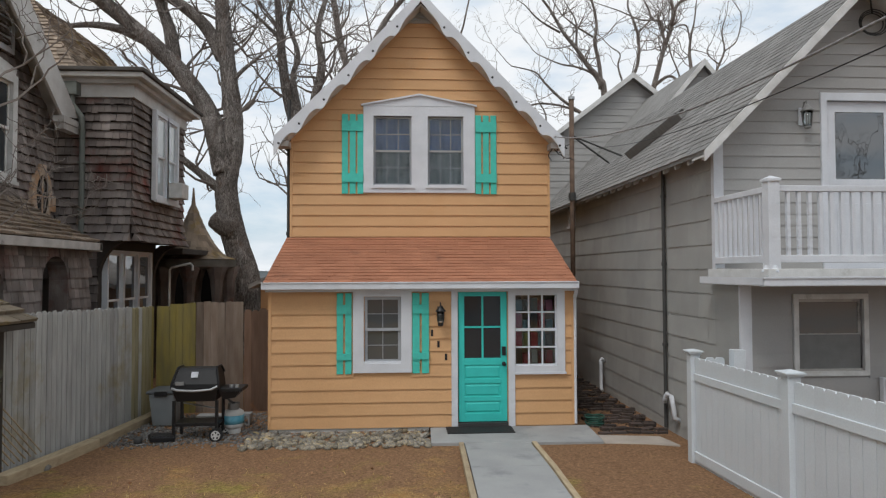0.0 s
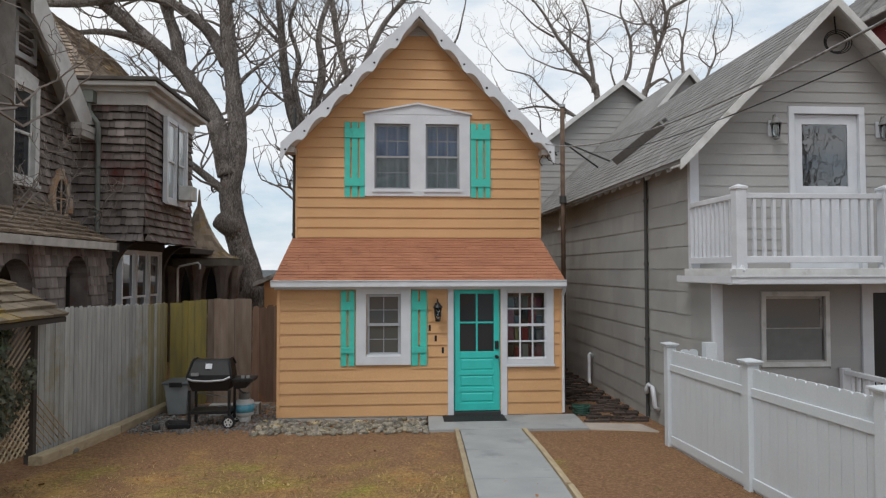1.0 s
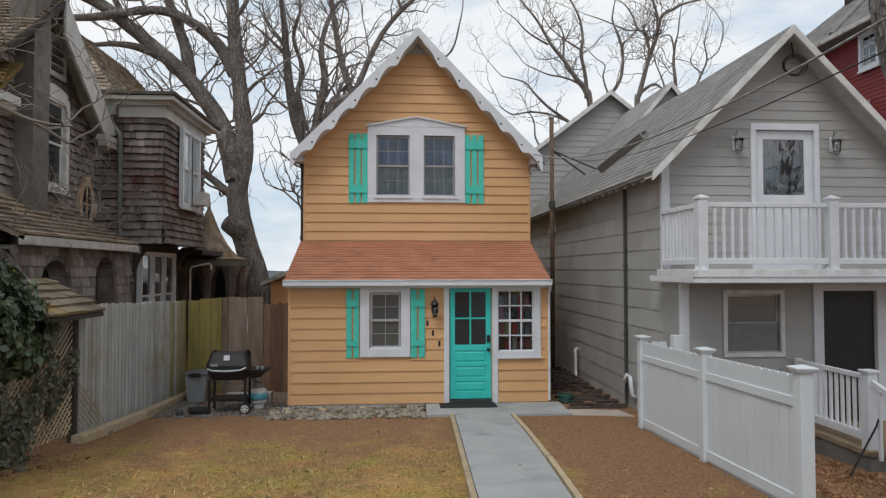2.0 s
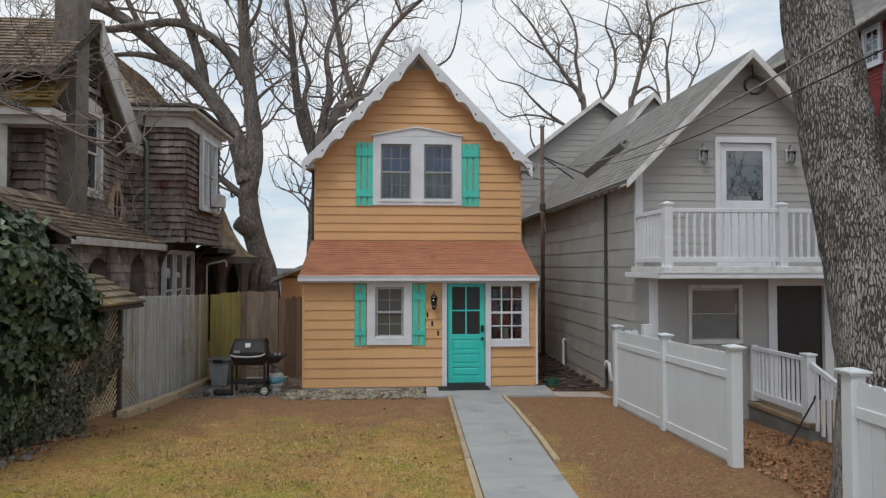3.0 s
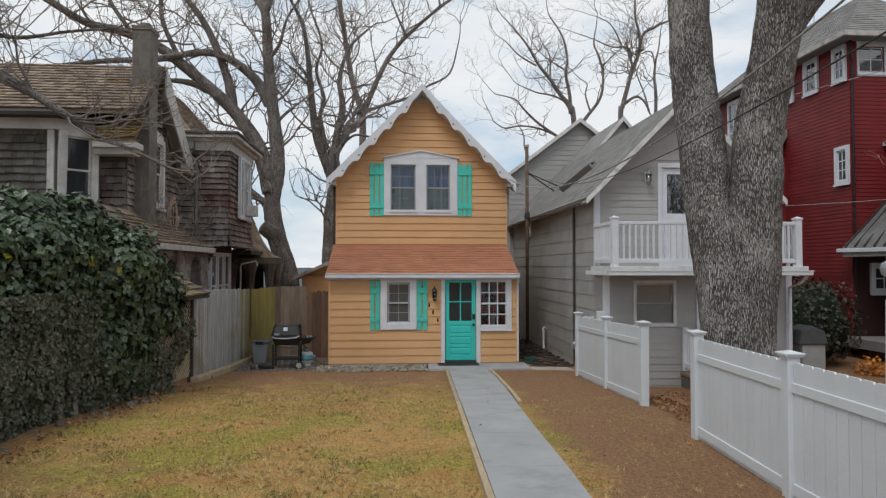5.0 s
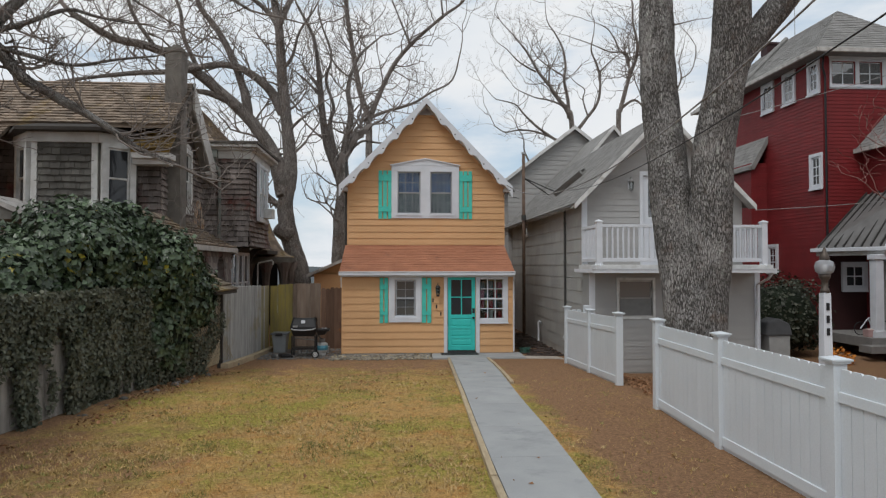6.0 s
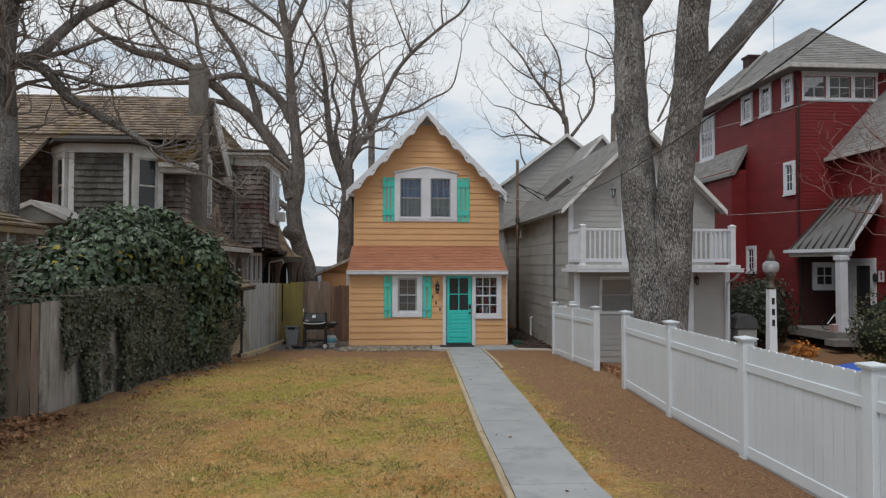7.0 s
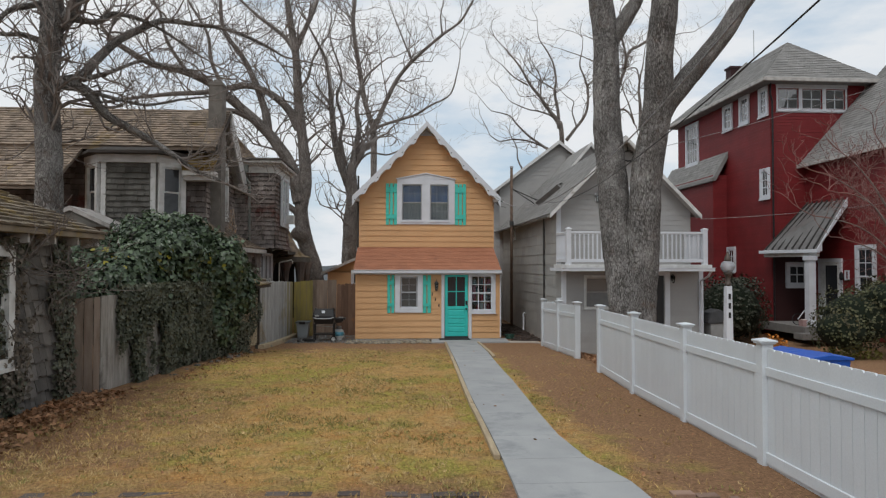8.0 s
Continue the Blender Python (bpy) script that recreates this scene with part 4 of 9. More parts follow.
g.prism([(-0.20, -0.46, 0.07), (0.83, -0.46, 0.07), (0.83, -0.04, 0.07), (-0.20, -0.04, 0.07)], (0, 0, 0.014))
solo("doormat", g, BLACK_RUB, "flat black rubber doormat on the concrete stoop", "mat", bevel=0.004)
# ---------------------------------------------------------------- the gray house
def side_boards(parent, material, x, y0, y1, z0, z1, step, lap, joined=True, hole=None):
    """Lapped boards on a wall that faces west (towards lower x)."""
    g = Geo()
    for r in range(int(math.ceil((z1 - z0) / step))):
        a, b = z0 + r * step, min(z1, z0 + (r + 1) * step)
        g.add([(x - lap, y0, a), (x - lap, y1, a), (x, y1, a), (x, y0, a), (x - 0.002, y0, b + 0.01), (x - 0.002, y1, b + 0.01), (x + 0.01, y1, b + 0.01), (x + 0.01, y0, b + 0.01)],
              [(0, 1, 2, 3), (7, 6, 5, 4), (4, 5, 1, 0), (5, 6, 2, 1), (6, 7, 3, 2), (7, 4, 0, 3)])
    tagged(part("siding", g, material, parent), kind="stuff")


def gray_house():
    h = thing("gray_house", (5.55, 3, 0), "gray two-storey house with a white balcony and shingle roof", "house")
    X0, X1, YF, YL, S, RX, RZ = 3.415, 7.70, -1.65, -2.34, 1.02, 5.50, 6.55
    DOOR = (5.02, 6.05, 2.5, 4.88)
    w = Geo()
    wall_slab(w, X0, X1, YF, YF + 0.15, 2.3, 4.40, [DOOR])
    wall_slab(w, 4.10, 7.02, YF, YF + 0.15, 4.40, 5.02, [DOOR])
    gable_slab(w, 4.10, 7.02, RX, YF, YF + 0.15, 5.02, RZ - 0.08, S)
    for s, x in ((-1, 4.10), (1, 7.02)):
        w.prism([(x, YF, 4.40), (x + s * 0.62, YF, 4.40), (x, YF, 5.02)], (0, 0.15, 0))
    w.box(X0, X0 + 0.15, YF + 0.15, 9.0, -0.4, 4.40)
    w.box(X1 - 0.15, X1, YF + 0.15, 9.0, -0.4, 4.40)
    uw = part("wall", w, GRAY_WALL, h, "gray clapboard gable wall")
    clapboard(uw, GRAY_WALL, X0, X1, 2.5, 6.45, 0.16, YF, wall_cut([(4.93, 6.15, 2.4, 5.0)], (RX, RZ - 0.06, S)), lap=0.014)
    LWIN, LDOOR = (4.13, 4.98, 1.25, 2.15), (5.69, 6.54, 0.1, 2.20)
    l = Geo()
    wall_slab(l, X0 - 0.02, 7.74, YL, YL + 0.15, -0.4, 2.36, [LWIN, LDOOR])
    l.box(X0 - 0.02, X0 + 0.13, YL + 0.15, YF, -0.4, 2.36)
    l.box(7.59, 7.74, YL + 0.15, YF + 0.15, -0.4, 2.36)
    lw = part("wall", l, GRAY_WALL, h, "gray clapboard ground-floor wall")
    clapboard(lw, GRAY_WALL, X0, 7.73, -0.3, 2.34, 0.16, YL, wall_cut([(4.05, 5.06, 1.17, 2.22), (5.50, 6.72, -0.5, 2.32)]), lap=0.014)
    # side wall: large wavy-edged shingles in courses
    side = part("wall", Geo().box(X0 - 0.006, X0, YF, 9.0, -0.4, 4.3).box(X0 - 0.026, X0 - 0.02, YL, YF, -0.4, 2.34), GRAY_SIDE, h, "gray asbestos-shingle side wall")
    rnd = random.Random(8)
    course = 0.345
    for r in range(13):
        z = -0.22 + r * course
        y = YL - (0.3 if r % 2 else 0.0)
        while y < 8.95:
            a, b = max(y, YL if z < 2.2 else YF), min(y + 0.61, 8.98)
            y += 0.61
            if b - a < 0.05:
                continue
            g = Geo()
            n = 6
            top = min(z + course + 0.01, 4.35)
            if top - z < 0.05:
                continue
            off = 0.008 + 0.004 * rnd.random()
            lo = [(X0 - off - 0.008, lerp(a + 0.002, b - 0.002, i / n), z + 0.012 * math.sin(i * 2.1 + r)) for i in range(n + 1)]
            hi = [(X0 - 0.007, p[1], top) for p in lo]
            g.v = lo + hi + [(X0 - 0.004, p[1], p[2]) for p in lo]
            k = n + 1
            for i in range(n):
                g.f += [(i + 1, i, k + i, k + i + 1), (i, i + 1, 2 * k + i + 1, 2 * k + i)]
            part("shingle", g, GRAY_SIDE, side)
    # roof
    rf = Geo()
    for s in (-1, 1):
        xe, ze = RX + s * 2.38, RZ - S * 2.38
        rf.prism([(RX, -2.0, RZ), (xe, -2.0, ze), (xe, -2.0, ze - 0.06), (RX, -2.0, RZ - 0.07)], (0, 12.5, 0))
    roof = part("roof", rf, GRAY_ROOF, h, "gray asphalt shingle gable roof")
    roof_courses(roof, GRAY_ROOF, (RX - 2.39, -2.0, RZ - S * 2.39 + 0.005), (RX - 2.39, 10.4, RZ - S * 2.39 + 0.005), (RX, -2.0, RZ + 0.005), (RX, 10.4, RZ + 0.005), 0.14, 0.30, 0.006, limit=200, seed=4, slot=0.014)
    for s in (-1, 1):
        g = Geo()
        xe, ze = RX + s * 2.40, RZ - S * 2.40
        g.prism([(RX, -2.04, RZ + 0.0), (xe, -2.04, ze), (xe, -2.04, ze - 0.14), (RX, -2.04, RZ - 0.15)], (0, 0.04, 0))
        part("bargeboard", g, WHITE_OLD, h, "white rake board")
        g = Geo()
        g.prism([(RX, -2.0, RZ - 0.075), (xe, -2.0, ze - 0.07), (xe, -2.0, ze - 0.085), (RX, -2.0, RZ - 0.09)], (0, 0.36, 0))
        part("soffit", g, OLD_TRIM, h)
    for i in range(25):
        y = -1.85 + i * 0.43
        g = Geo()
        xe, ze = RX - 2.38, RZ - S * 2.38
        g.prism([(xe + 0.02, y, ze - 0.05), (xe + 0.30, y, ze + 0.22), (xe + 0.30, y, ze + 0.14), (xe + 0.15, y, ze + 0.0), (xe + 0.10, y, ze - 0.09), (xe + 0.03, y, ze - 0.12)], (0, 0.04, 0))
        part("rafter_tail", g, OLD_TRIM, h)
    g = Geo()
    ax = Vector((0.49, -1.19, 0.50)).normalized()
    ac = ax.cross(Vector((-S, 0, 1))).normalized()
    up = ac.cross(ax).normalized()
    m = Matrix(((ax.x, ac.x, up.x, 4.06), (ax.y, ac.y, up.y, 1.95), (ax.z, ac.z, up.z, RZ - S * (RX - 4.06) + 0.02), (0, 0, 0, 1)))
    g.box(-0.74, 0.74, -0.13, 0.13, 0, 0.05, m)
    g.box(-0.74, 0.74, 0.05, 0.13, 0.05, 0.17, m)
    g.box(-0.74, 0.74, -0.13, -0.09, 0.05, 0.12, m)
    part("roof_plank", g, mat("gray_old_plank", (0.22, 0.215, 0.205), rough=0.9, scale=6, stretch=(1, 5, 1), bump=0.4), roof, "old gray plank lying on the roof")
    # corner boards
    part("corner_board", Geo().box(X0 - 0.025, X0 + 0.11, YF - 0.025, YF + 0.02, 2.5, 4.38).box(X0 - 0.025, X0, YF + 0.02, YF + 0.06, 2.5, 4.3), WHITE, h)
    part("corner_board", Geo().box(X0 - 0.045, X0 + 0.10, YL - 0.025, YL + 0.02, -0.3, 2.34), WHITE, h)
    part("corner_board", Geo().box(7.63, 7.77, YL - 0.025, YL + 0.02, -0.3, 2.34), WHITE, h)
    # balcony
    b = Geo()
    b.box(3.32, 7.66, -3.10, YF, 2.44, 2.50)
    b.box(3.30, 7.68, -3.13, -3.09, 2.40, 2.54)
    b.box(3.30, 3.34, -3.09, YF, 2.40, 2.54)
    b.box(3.32, 7.66, -3.08, YL, 2.34, 2.36)
    bal = part("balcony", b, WHITE_OLD, h, "white balcony deck with dirty fascia", bevel=0.006)
    gt = Geo()
    gt.box(3.18, 7.70, -3.26, -3.24, 2.35, 2.44)
    gt.box(3.18, 7.70, -3.24, -3.13, 2.34, 2.355)
    gt.box(3.16, 7.72, -3.275, -3.235, 2.43, 2.45)
    part("gutter", gt, WHITE, bal, "white gutter along the balcony front")
    gt = Geo()
    gt.box(3.18, 3.20, -3.236, YF, 2.35, 2.44)
    gt.box(3.20, 3.30, -3.236, YF, 2.34, 2.355)
    part("gutter", gt, WHITE, bal, "white gutter along the balcony side")
    gt = Geo()
    gt.tube([(7.62, -3.2, 2.36), (7.62, -3.0, 2.2), (7.66, -2.46, 2.05), (7.66, -2.42, -0.2)], 0.035, 8)
    part("downpipe", gt, WHITE, bal, "white bent downpipe")
    YB = -3.02
    for x in (3.41, 5.39, 7.50):
        g = Geo()
        g.box(x - 0.07, x + 0.07, YB - 0.07, YB + 0.07, 2.50, 3.58)
        g.box(x - 0.085, x + 0.085, YB - 0.085, YB + 0.085, 3.555, 3.59)
        g.add([(x - 0.08, YB - 0.08, 3.59), (x + 0.08, YB - 0.08, 3.59), (x + 0.08, YB + 0.08, 3.59), (x - 0.08, YB + 0.08, 3.59), (x, YB, 3.63)], [(0, 1, 4), (1, 2, 4), (2, 3, 4), (3, 0, 4)])
        g.lathe(x, YB, 2.50, [(0.13, 0), (0.13, 0.02), (0.10, 0.05), (0.09, 0.08)], 4)
        part("newel_post", g, WHITE, bal, bevel=0.005)
    for x0, x1 in ((3.48, 5.32), (5.46, 7.43)):
        part("top_rail", Geo().box(x0, x1, YB - 0.035, YB + 0.035, 3.44, 3.51), WHITE, bal, bevel=0.008)
        part("bottom_rail", Geo().box(x0, x1, YB - 0.03, YB + 0.03, 2.61, 2.70), WHITE, bal, bevel=0.008)
    for x in (3.41, 7.50):
        part("top_rail", Geo().box(x - 0.035, x + 0.035, YB + 0.07, YF - 0.02, 3.44, 3.51), WHITE, bal, bevel=0.008)
        part("bottom_rail", Geo().box(x - 0.03, x + 0.03, YB + 0.07, YF - 0.02, 2.61, 2.70), WHITE, bal, bevel=0.008)
    bm = Geo().box(-0.02, 0.02, -0.02, 0.02, 2.70, 3.44).mesh("baluster", WHITE)
    for x0, x1 in ((3.48, 5.32), (5.46, 7.43)):
        n = int((x1 - x0) / 0.133)
        for i in range(1, n + 1):
            piece("baluster", bm, bal, Matrix.Translation((lerp(x0, x1, i / (n + 1)), YB, 0)))
    for x in (3.41, 7.50):
        for i in range(1, 10):
            piece("baluster", bm, bal, Matrix.Translation((x, lerp(YB + 0.07, YF - 0.02, i / 10), 0)))
    # balcony door
    t = Geo()
    ring(t, 4.93, 6.13, YF - 0.04, YF + 0.03, 2.50, 4.99, 0.09, 0.04, 0.11)
    part("door_frame", t, WHITE, h, "white door casing", bevel=0.005)
    d = Geo()
    ring(d, 5.02, 6.04, YF + 0.02, YF + 0.06, 2.54, 4.88, 0.15, 1.25, 0.15)
    for x0, x1 in ((5.17, 5.49), (5.57, 5.89)):
        d.box(x0, x1, YF + 0.008, YF + 0.025, 2.72, 3.45)
    door = part("door", d, WHITE, h, "white half-glazed balcony door", bevel=0.006)
    part("pane", Geo().box(5.17, 5.89, YF + 0.035, YF + 0.04, 3.79, 4.73), PANE_SKY, door)
    # lower window and dark door
    t = Geo()
    ring(t, 4.06, 5.05, YL - 0.035, YL + 0.03, 1.18, 2.22, 0.065)
    part("window_casing", t, WHITE_OLD, h, "pale window casing", bevel=0.004)
    win = window(h, 4.13, 4.98, 1.25, 2.15, YL + 0.02, trim=0.0, cols=1, rows=1, pane=PANE_DIM, proud=0.0, frame_m=OLD_TRIM, sash=0.035)
    part("window_screen", Geo().box(4.15, 4.96, YL + 0.010, YL + 0.013, 1.27, 1.70), mat("gray_screen", (0.19, 0.19, 0.185), rough=0.7, bump=0.05), win)
    t = Geo()
    ring(t, 5.52, 6.72, YL - 0.04, YL + 0.03, -0.3, 2.32, 0.16, 0.1, 0.12)
    part("door_frame", t, WHITE, h, "white door casing", bevel=0.005)
    d = Geo()
    d.box(5.68, 6.56, YL + 0.02, YL + 0.06, -0.2, 2.20)
    d.tube([(5.80, YL + 0.02, 1.0), (5.80, YL - 0.04, 1.0)], 0.025, 8)
    part("door", d, mat("black_door", (0.02, 0.02, 0.021), rough=0.35), h, "black storm door")
    # back wings
    wg = Geo()
    wall_slab(wg, 3.25, 9.0, 9.0, 9.2, -0.3, 6.3, [])
    gable_slab(wg, 3.25, 9.1, 6.06, 9.0, 9.2, 6.2, 8.34, 0.77)
    wg.box(3.25, 3.45, 9.2, 17, -0.3, 6.2)
    wg.box(8.9, 9.1, 9.2, 17, -0.3, 6.2)
    bw = part("wing", wg, GRAY_WALL, h, "gray clapboard rear wing")
    clapboard(bw, GRAY_WALL, 3.24, 9.1, 3.6, 8.3, 0.2, 9.0, wall_cut([], (6.06, 8.32, 0.77)), lap=0.018, joined=True)
    rf = Geo()
    for cx, cz, y0, y1, half, sl in ((6.06, 8.44, 8.75, 17.2, 3.2, 0.77), (6.52, 7.68, 5.1, 9.6, 1.5, 1.2)):
        for s in (-1, 1):
            rf.prism([(cx, y0, cz), (cx + s * half, y0, cz - sl * half), (cx + s * half, y0, cz - sl * half - 0.1), (cx, y0, cz - 0.1)], (0, y1 - y0, 0))
    part("roof", rf, GRAY_ROOF, h, "gray shingle roof of the rear wing")
    for cx, cz, y0, half, sl in ((6.06, 8.46, 8.75, 3.22, 0.77), (6.52, 7.70, 5.1, 1.5, 1.2)):
        for s in (-1, 1):
            part("bargeboard", Geo().prism([(cx, y0 - 0.03, cz), (cx + s * half, y0 - 0.03, cz - sl * half), (cx + s * half, y0 - 0.03, cz - sl * half - 0.15), (cx, y0 - 0.03, cz - 0.17)], (0, 0.03, 0)), WHITE_OLD, h, "white rake board")
    dm = Geo()
    gable_slab(dm, 5.25, 7.79, 6.52, 5.25, 5.35, 5.2, 7.56, 1.2)
    dw = part("dormer", dm, GRAY_WALL, h, "gray clapboard dormer gable")
    clapboard(dw, GRAY_WALL, 5.25, 7.79, 5.9, 7.5, 0.2, 5.25, wall_cut([], (6.52, 7.52, 1.2)), lap=0.018, joined=True)
    mw = Matrix.Translation((X0 - 0.01, 0, 0)) @ Matrix.Rotation(radians(-90), 4, "Z")
    window(h, -6.08, -5.56, 3.66, 4.16, -0.03, trim=0.05, cols=1, rows=1, pane=PANE_GLEAM, m=mw, proud=0.02, double=False)
    # pipes on the side wall
    g = Geo()
    g.tube([(X0 - 0.06, 0.0, 4.2), (X0 - 0.06, 0.0, 0.0)], 0.03, 8)
    for z in (1.3, 2.6, 3.7):
        g.tube([(X0 - 0.06, 0.0, z), (X0 - 0.06, 0.0, z + 0.05)], 0.042, 8)
    part("downpipe", g, DARKPIPE, h, "dark downpipe on the side wall")
    for y, z0, z1 in ((3.2, 0.05, 0.66), ):
        g = Geo()
        g.tube([(X0 - 0.02, y + 0.12, z1 - 0.06), (X0 - 0.10, y + 0.08, z1), (X0 - 0.14, y, z1 - 0.02), (X0 - 0.14, y, z1 - 0.12), (X0 - 0.14, y, z0 + 0.1), (X0 - 0.15, y - 0.05, z0 + 0.02), (X0 - 0.17, y - 0.18, z0)], 0.035, 8)
        part("vent_pipe", g, WHITE, h, "white plastic pipe bend", smooth=True)
    g = Geo().tube([(X0 - 0.02, -0.42, 0.2), (X0 - 0.10, -0.42, 0.24), (X0 - 0.12, -0.42, 0.45), (X0 - 0.12, -0.36, 0.56), (X0 - 0.12, -0.22, 0.58), (X0 - 0.12, -0.12, 0.50), (X0 - 0.12, -0.10, 0.42)], 0.038, 8)
    part("vent_pipe", g, WHITE, h, "white plastic pipe hook", smooth=True)
    return h


gray_house()
LANTERN = mat("aged_pewter", (0.22, 0.22, 0.215), rough=0.5, scale=8, bump=0.1)
wall_lantern(4.66, -1.67, 4.66, "pewter wall lantern on the gray gable", LANTERN, WHITE, s=1.1)
wall_lantern(6.36, -1.67, 4.66, "pewter wall lantern on the gray gable", LANTERN, WHITE, s=1.1)
wall_lantern(6.79, -2.36, 2.13, "black wall lantern beside the lower door", BLACK, s=0.8)

# the service mast between the houses
t = thing("service_mast", (3.02, 4.4, 0), "rusty brown steel service mast between the houses", "pole")
part("mast", Geo().tube([(3.02, 4.4, 0), (3.02, 4.4, 6.45)], 0.055, 10), RUST, t, smooth=True)
part("cap", Geo().tube([(3.02, 4.4, 6.45), (3.02, 4.4, 6.52)], 0.075, 10), STEEL, t)
part("clamp", Geo().tube([(3.02, 4.4, 4.12), (3.02, 4.4, 4.3)], 0.085, 10), DARKPIPE, t)
part("stay", Geo().tube([(3.02, 4.4, 5.62), (4.15, 4.9, 5.0)], 0.022, 6).tube([(3.02, 4.4, 5.62), (4.2, 3.9, 5.0)], 0.022, 6), DARKPIPE, t, "dark diagonal stays")


# ---------------------------------------------------------------- the red house
def red_house():
    h = thing("red_house", (15, 6, 0), "tall barn-red house with white windows and gray hip roof", "house")
    X0, X1, Y0, Y1, ZT = 12.9, 16.75, 2.65, 10.9, 9.72
    w = Geo()
    FW = [(13.24, 14.02, 8.66, 9.42), (14.22, 14.98, 8.66, 9.42), (15.18, 15.92, 8.66, 9.42)]
    wall_slab(w, X0, X1, Y0, Y0 + 0.2, 0, ZT, FW)
    w.box(X0, X0 + 0.2, Y0 + 0.2, Y1, 0, ZT)
    w.box(X1 - 0.2, X1, Y0 + 0.2, Y1, 0, ZT)
    w.box(X0, X1, Y1, Y1 + 0.2, 0, ZT)
    tw = part("wall", w, RED_WALL, h, "barn-red clapboard tower wall")
    clapboard(tw, RED_WALL, X0, X1, 0.1, 9.7, 0.125, Y0, wall_cut([(13.12, 16.05, 8.5, 9.6)]), lap=0.016, joined=True)
    side_boards(tw, RED_WALL, X0, Y0, Y1, 0.1, 9.65, 0.125, 0.016)
    c = Geo()
    c.tube([(X0 - 0.02, Y0 - 0.08, 9.6), (X0 - 0.06, Y0 - 0.1, 9.2), (X0 + 0.05, Y0 - 0.06, 8.9), (X0 + 0.05, Y0 - 0.06, 0.4)], 0.036, 8)
    part("downpipe", c, BLACK, h, "dark corner downpipe")
    for x0, x1, z0, z1 in FW:
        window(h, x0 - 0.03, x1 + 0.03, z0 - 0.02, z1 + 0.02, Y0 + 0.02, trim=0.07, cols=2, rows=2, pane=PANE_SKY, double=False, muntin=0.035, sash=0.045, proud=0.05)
    t = Geo()
    t.box(13.12, 16.05, Y0 - 0.03, Y0, 8.5, 8.58)
    t.box(13.12, 16.05, Y0 - 0.03, Y0, 9.52, 9.62)
    part("window_trim", t, WHITE, h)
    # windows on the side that faces the gray house
    mside = Matrix.Translation((X0, 0, 0)) @ Matrix.Rotation(radians(-90), 4, "Z")
    for y0, y1, z0, z1, cols, rows in ((2.87, 3.28, 8.52, 9.45, 2, 3), (4.24, 4.78, 8.52, 9.5, 2, 3), (5.60, 6.19, 8.53, 9.45, 2, 3), (8.82, 9.97, 7.53, 9.36, 4, 3), (2.80, 3.22, 5.25, 6.23, 2, 3), (5.45, 5.90, 2.35, 3.21, 2, 3)):
        window(h, -y1, -y0, z0, z1, -0.05, trim=0.12, cols=cols, rows=rows, pane=PANE_SKY, double=False, muntin=0.03, sash=0.05, m=mside, proud=0.03)
    # hip roof
    rf = Geo()
    e = 0.5
    A = [(X0 - e, Y0 - e, ZT), (X1 + e, Y0 - e, ZT), (X1 + e, Y1 + e, ZT), (X0 - e, Y1 + e, ZT)]
    R0, R1 = (14.82, 4.6, 11.95), (14.82, 8.9, 11.95)
    rf.v = A + [R0, R1] + [(p[0], p[1], ZT - 0.12) for p in A]
    rf.f = [(0, 1, 4), (1, 2, 5, 4), (2, 3, 5), (3, 0, 4, 5), (6, 9, 8, 7), (0, 6, 7, 1), (1, 7, 8, 2), (2, 8, 9, 3), (3, 9, 6, 0)]
    rr = part("roof", rf, GRAY_ROOF, h, "gray asphalt shingle hip roof")
    roof_courses(rr, GRAY_ROOF, (X0 - e, Y0 - e, ZT + 0.01), (X1 + e, Y0 - e, ZT + 0.01), R0, R0, 0.16, 0.5, 0.01)
    roof_courses(rr, GRAY_ROOF, (X0 - e, Y0 - e, ZT + 0.01), (X0 - e, Y1 + e, ZT + 0.01), R0, R1, 0.16, 0.5, 0.01)
    f = Geo()
    f.box(X0 - e, X1 + e, Y0 - e - 0.1, Y0 - e - 0.005, ZT - 0.15, ZT + 0.0)
    f.box(X0 - e - 0.1, X0 - e - 0.005, Y0 - e - 0.1, Y1 + e, ZT - 0.15, ZT + 0.0)
    part("gutter", f, OLD_TRIM, h, "weathered white gutter and fascia", bevel=0.02)
    part("chimney", Geo().box(14.45, 14.95, 8.6, 9.1, 11.2, 12.05).box(14.40, 15.0, 8.55, 9.15, 12.05, 12.15), DARK_RED, h, "dark brick chimney")
    part("valley_ridge", Geo().tube([(X0 - 0.5, 6.9, ZT + 0.06), (14.7, 7.6, 11.95)], 0.09, 8), GRAY_ROOF, rr, "rounded shingle ridge")
    part("antenna", Geo().tube([(14.82, 7.2, 11.9), (14.82, 7.2, 13.4)], 0.015, 5), STEEL, h)
    # bump-out on the near side with its own small roof
    BX, BY, BS = 12.27, 6.08, 1.75
    b = Geo()
    b.box(BX, X0, BY, 11.5, 0, 6.5)
    bo = part("bump_out", b, RED_WALL, h, "barn-red side bay")
    clapboard(bo, RED_WALL, BX, X0, 0.1, 6.4, 0.125, BY, None, lap=0.016, joined=True)
    side_boards(bo, RED_WALL, BX, BY, 11.5, 0.1, 6.4, 0.125, 0.016)
    ex, ez = BX - 0.04, 6.36
    g = Geo()
    g.prism([(ex, BY - 0.10, ez), (X0, BY - 0.10, ez + BS * (X0 - ex)), (X0, BY - 0.10, ez + BS * (X0 - ex) - 0.16), (ex, BY - 0.10, ez - 0.16)], (0, 5.9, 0))
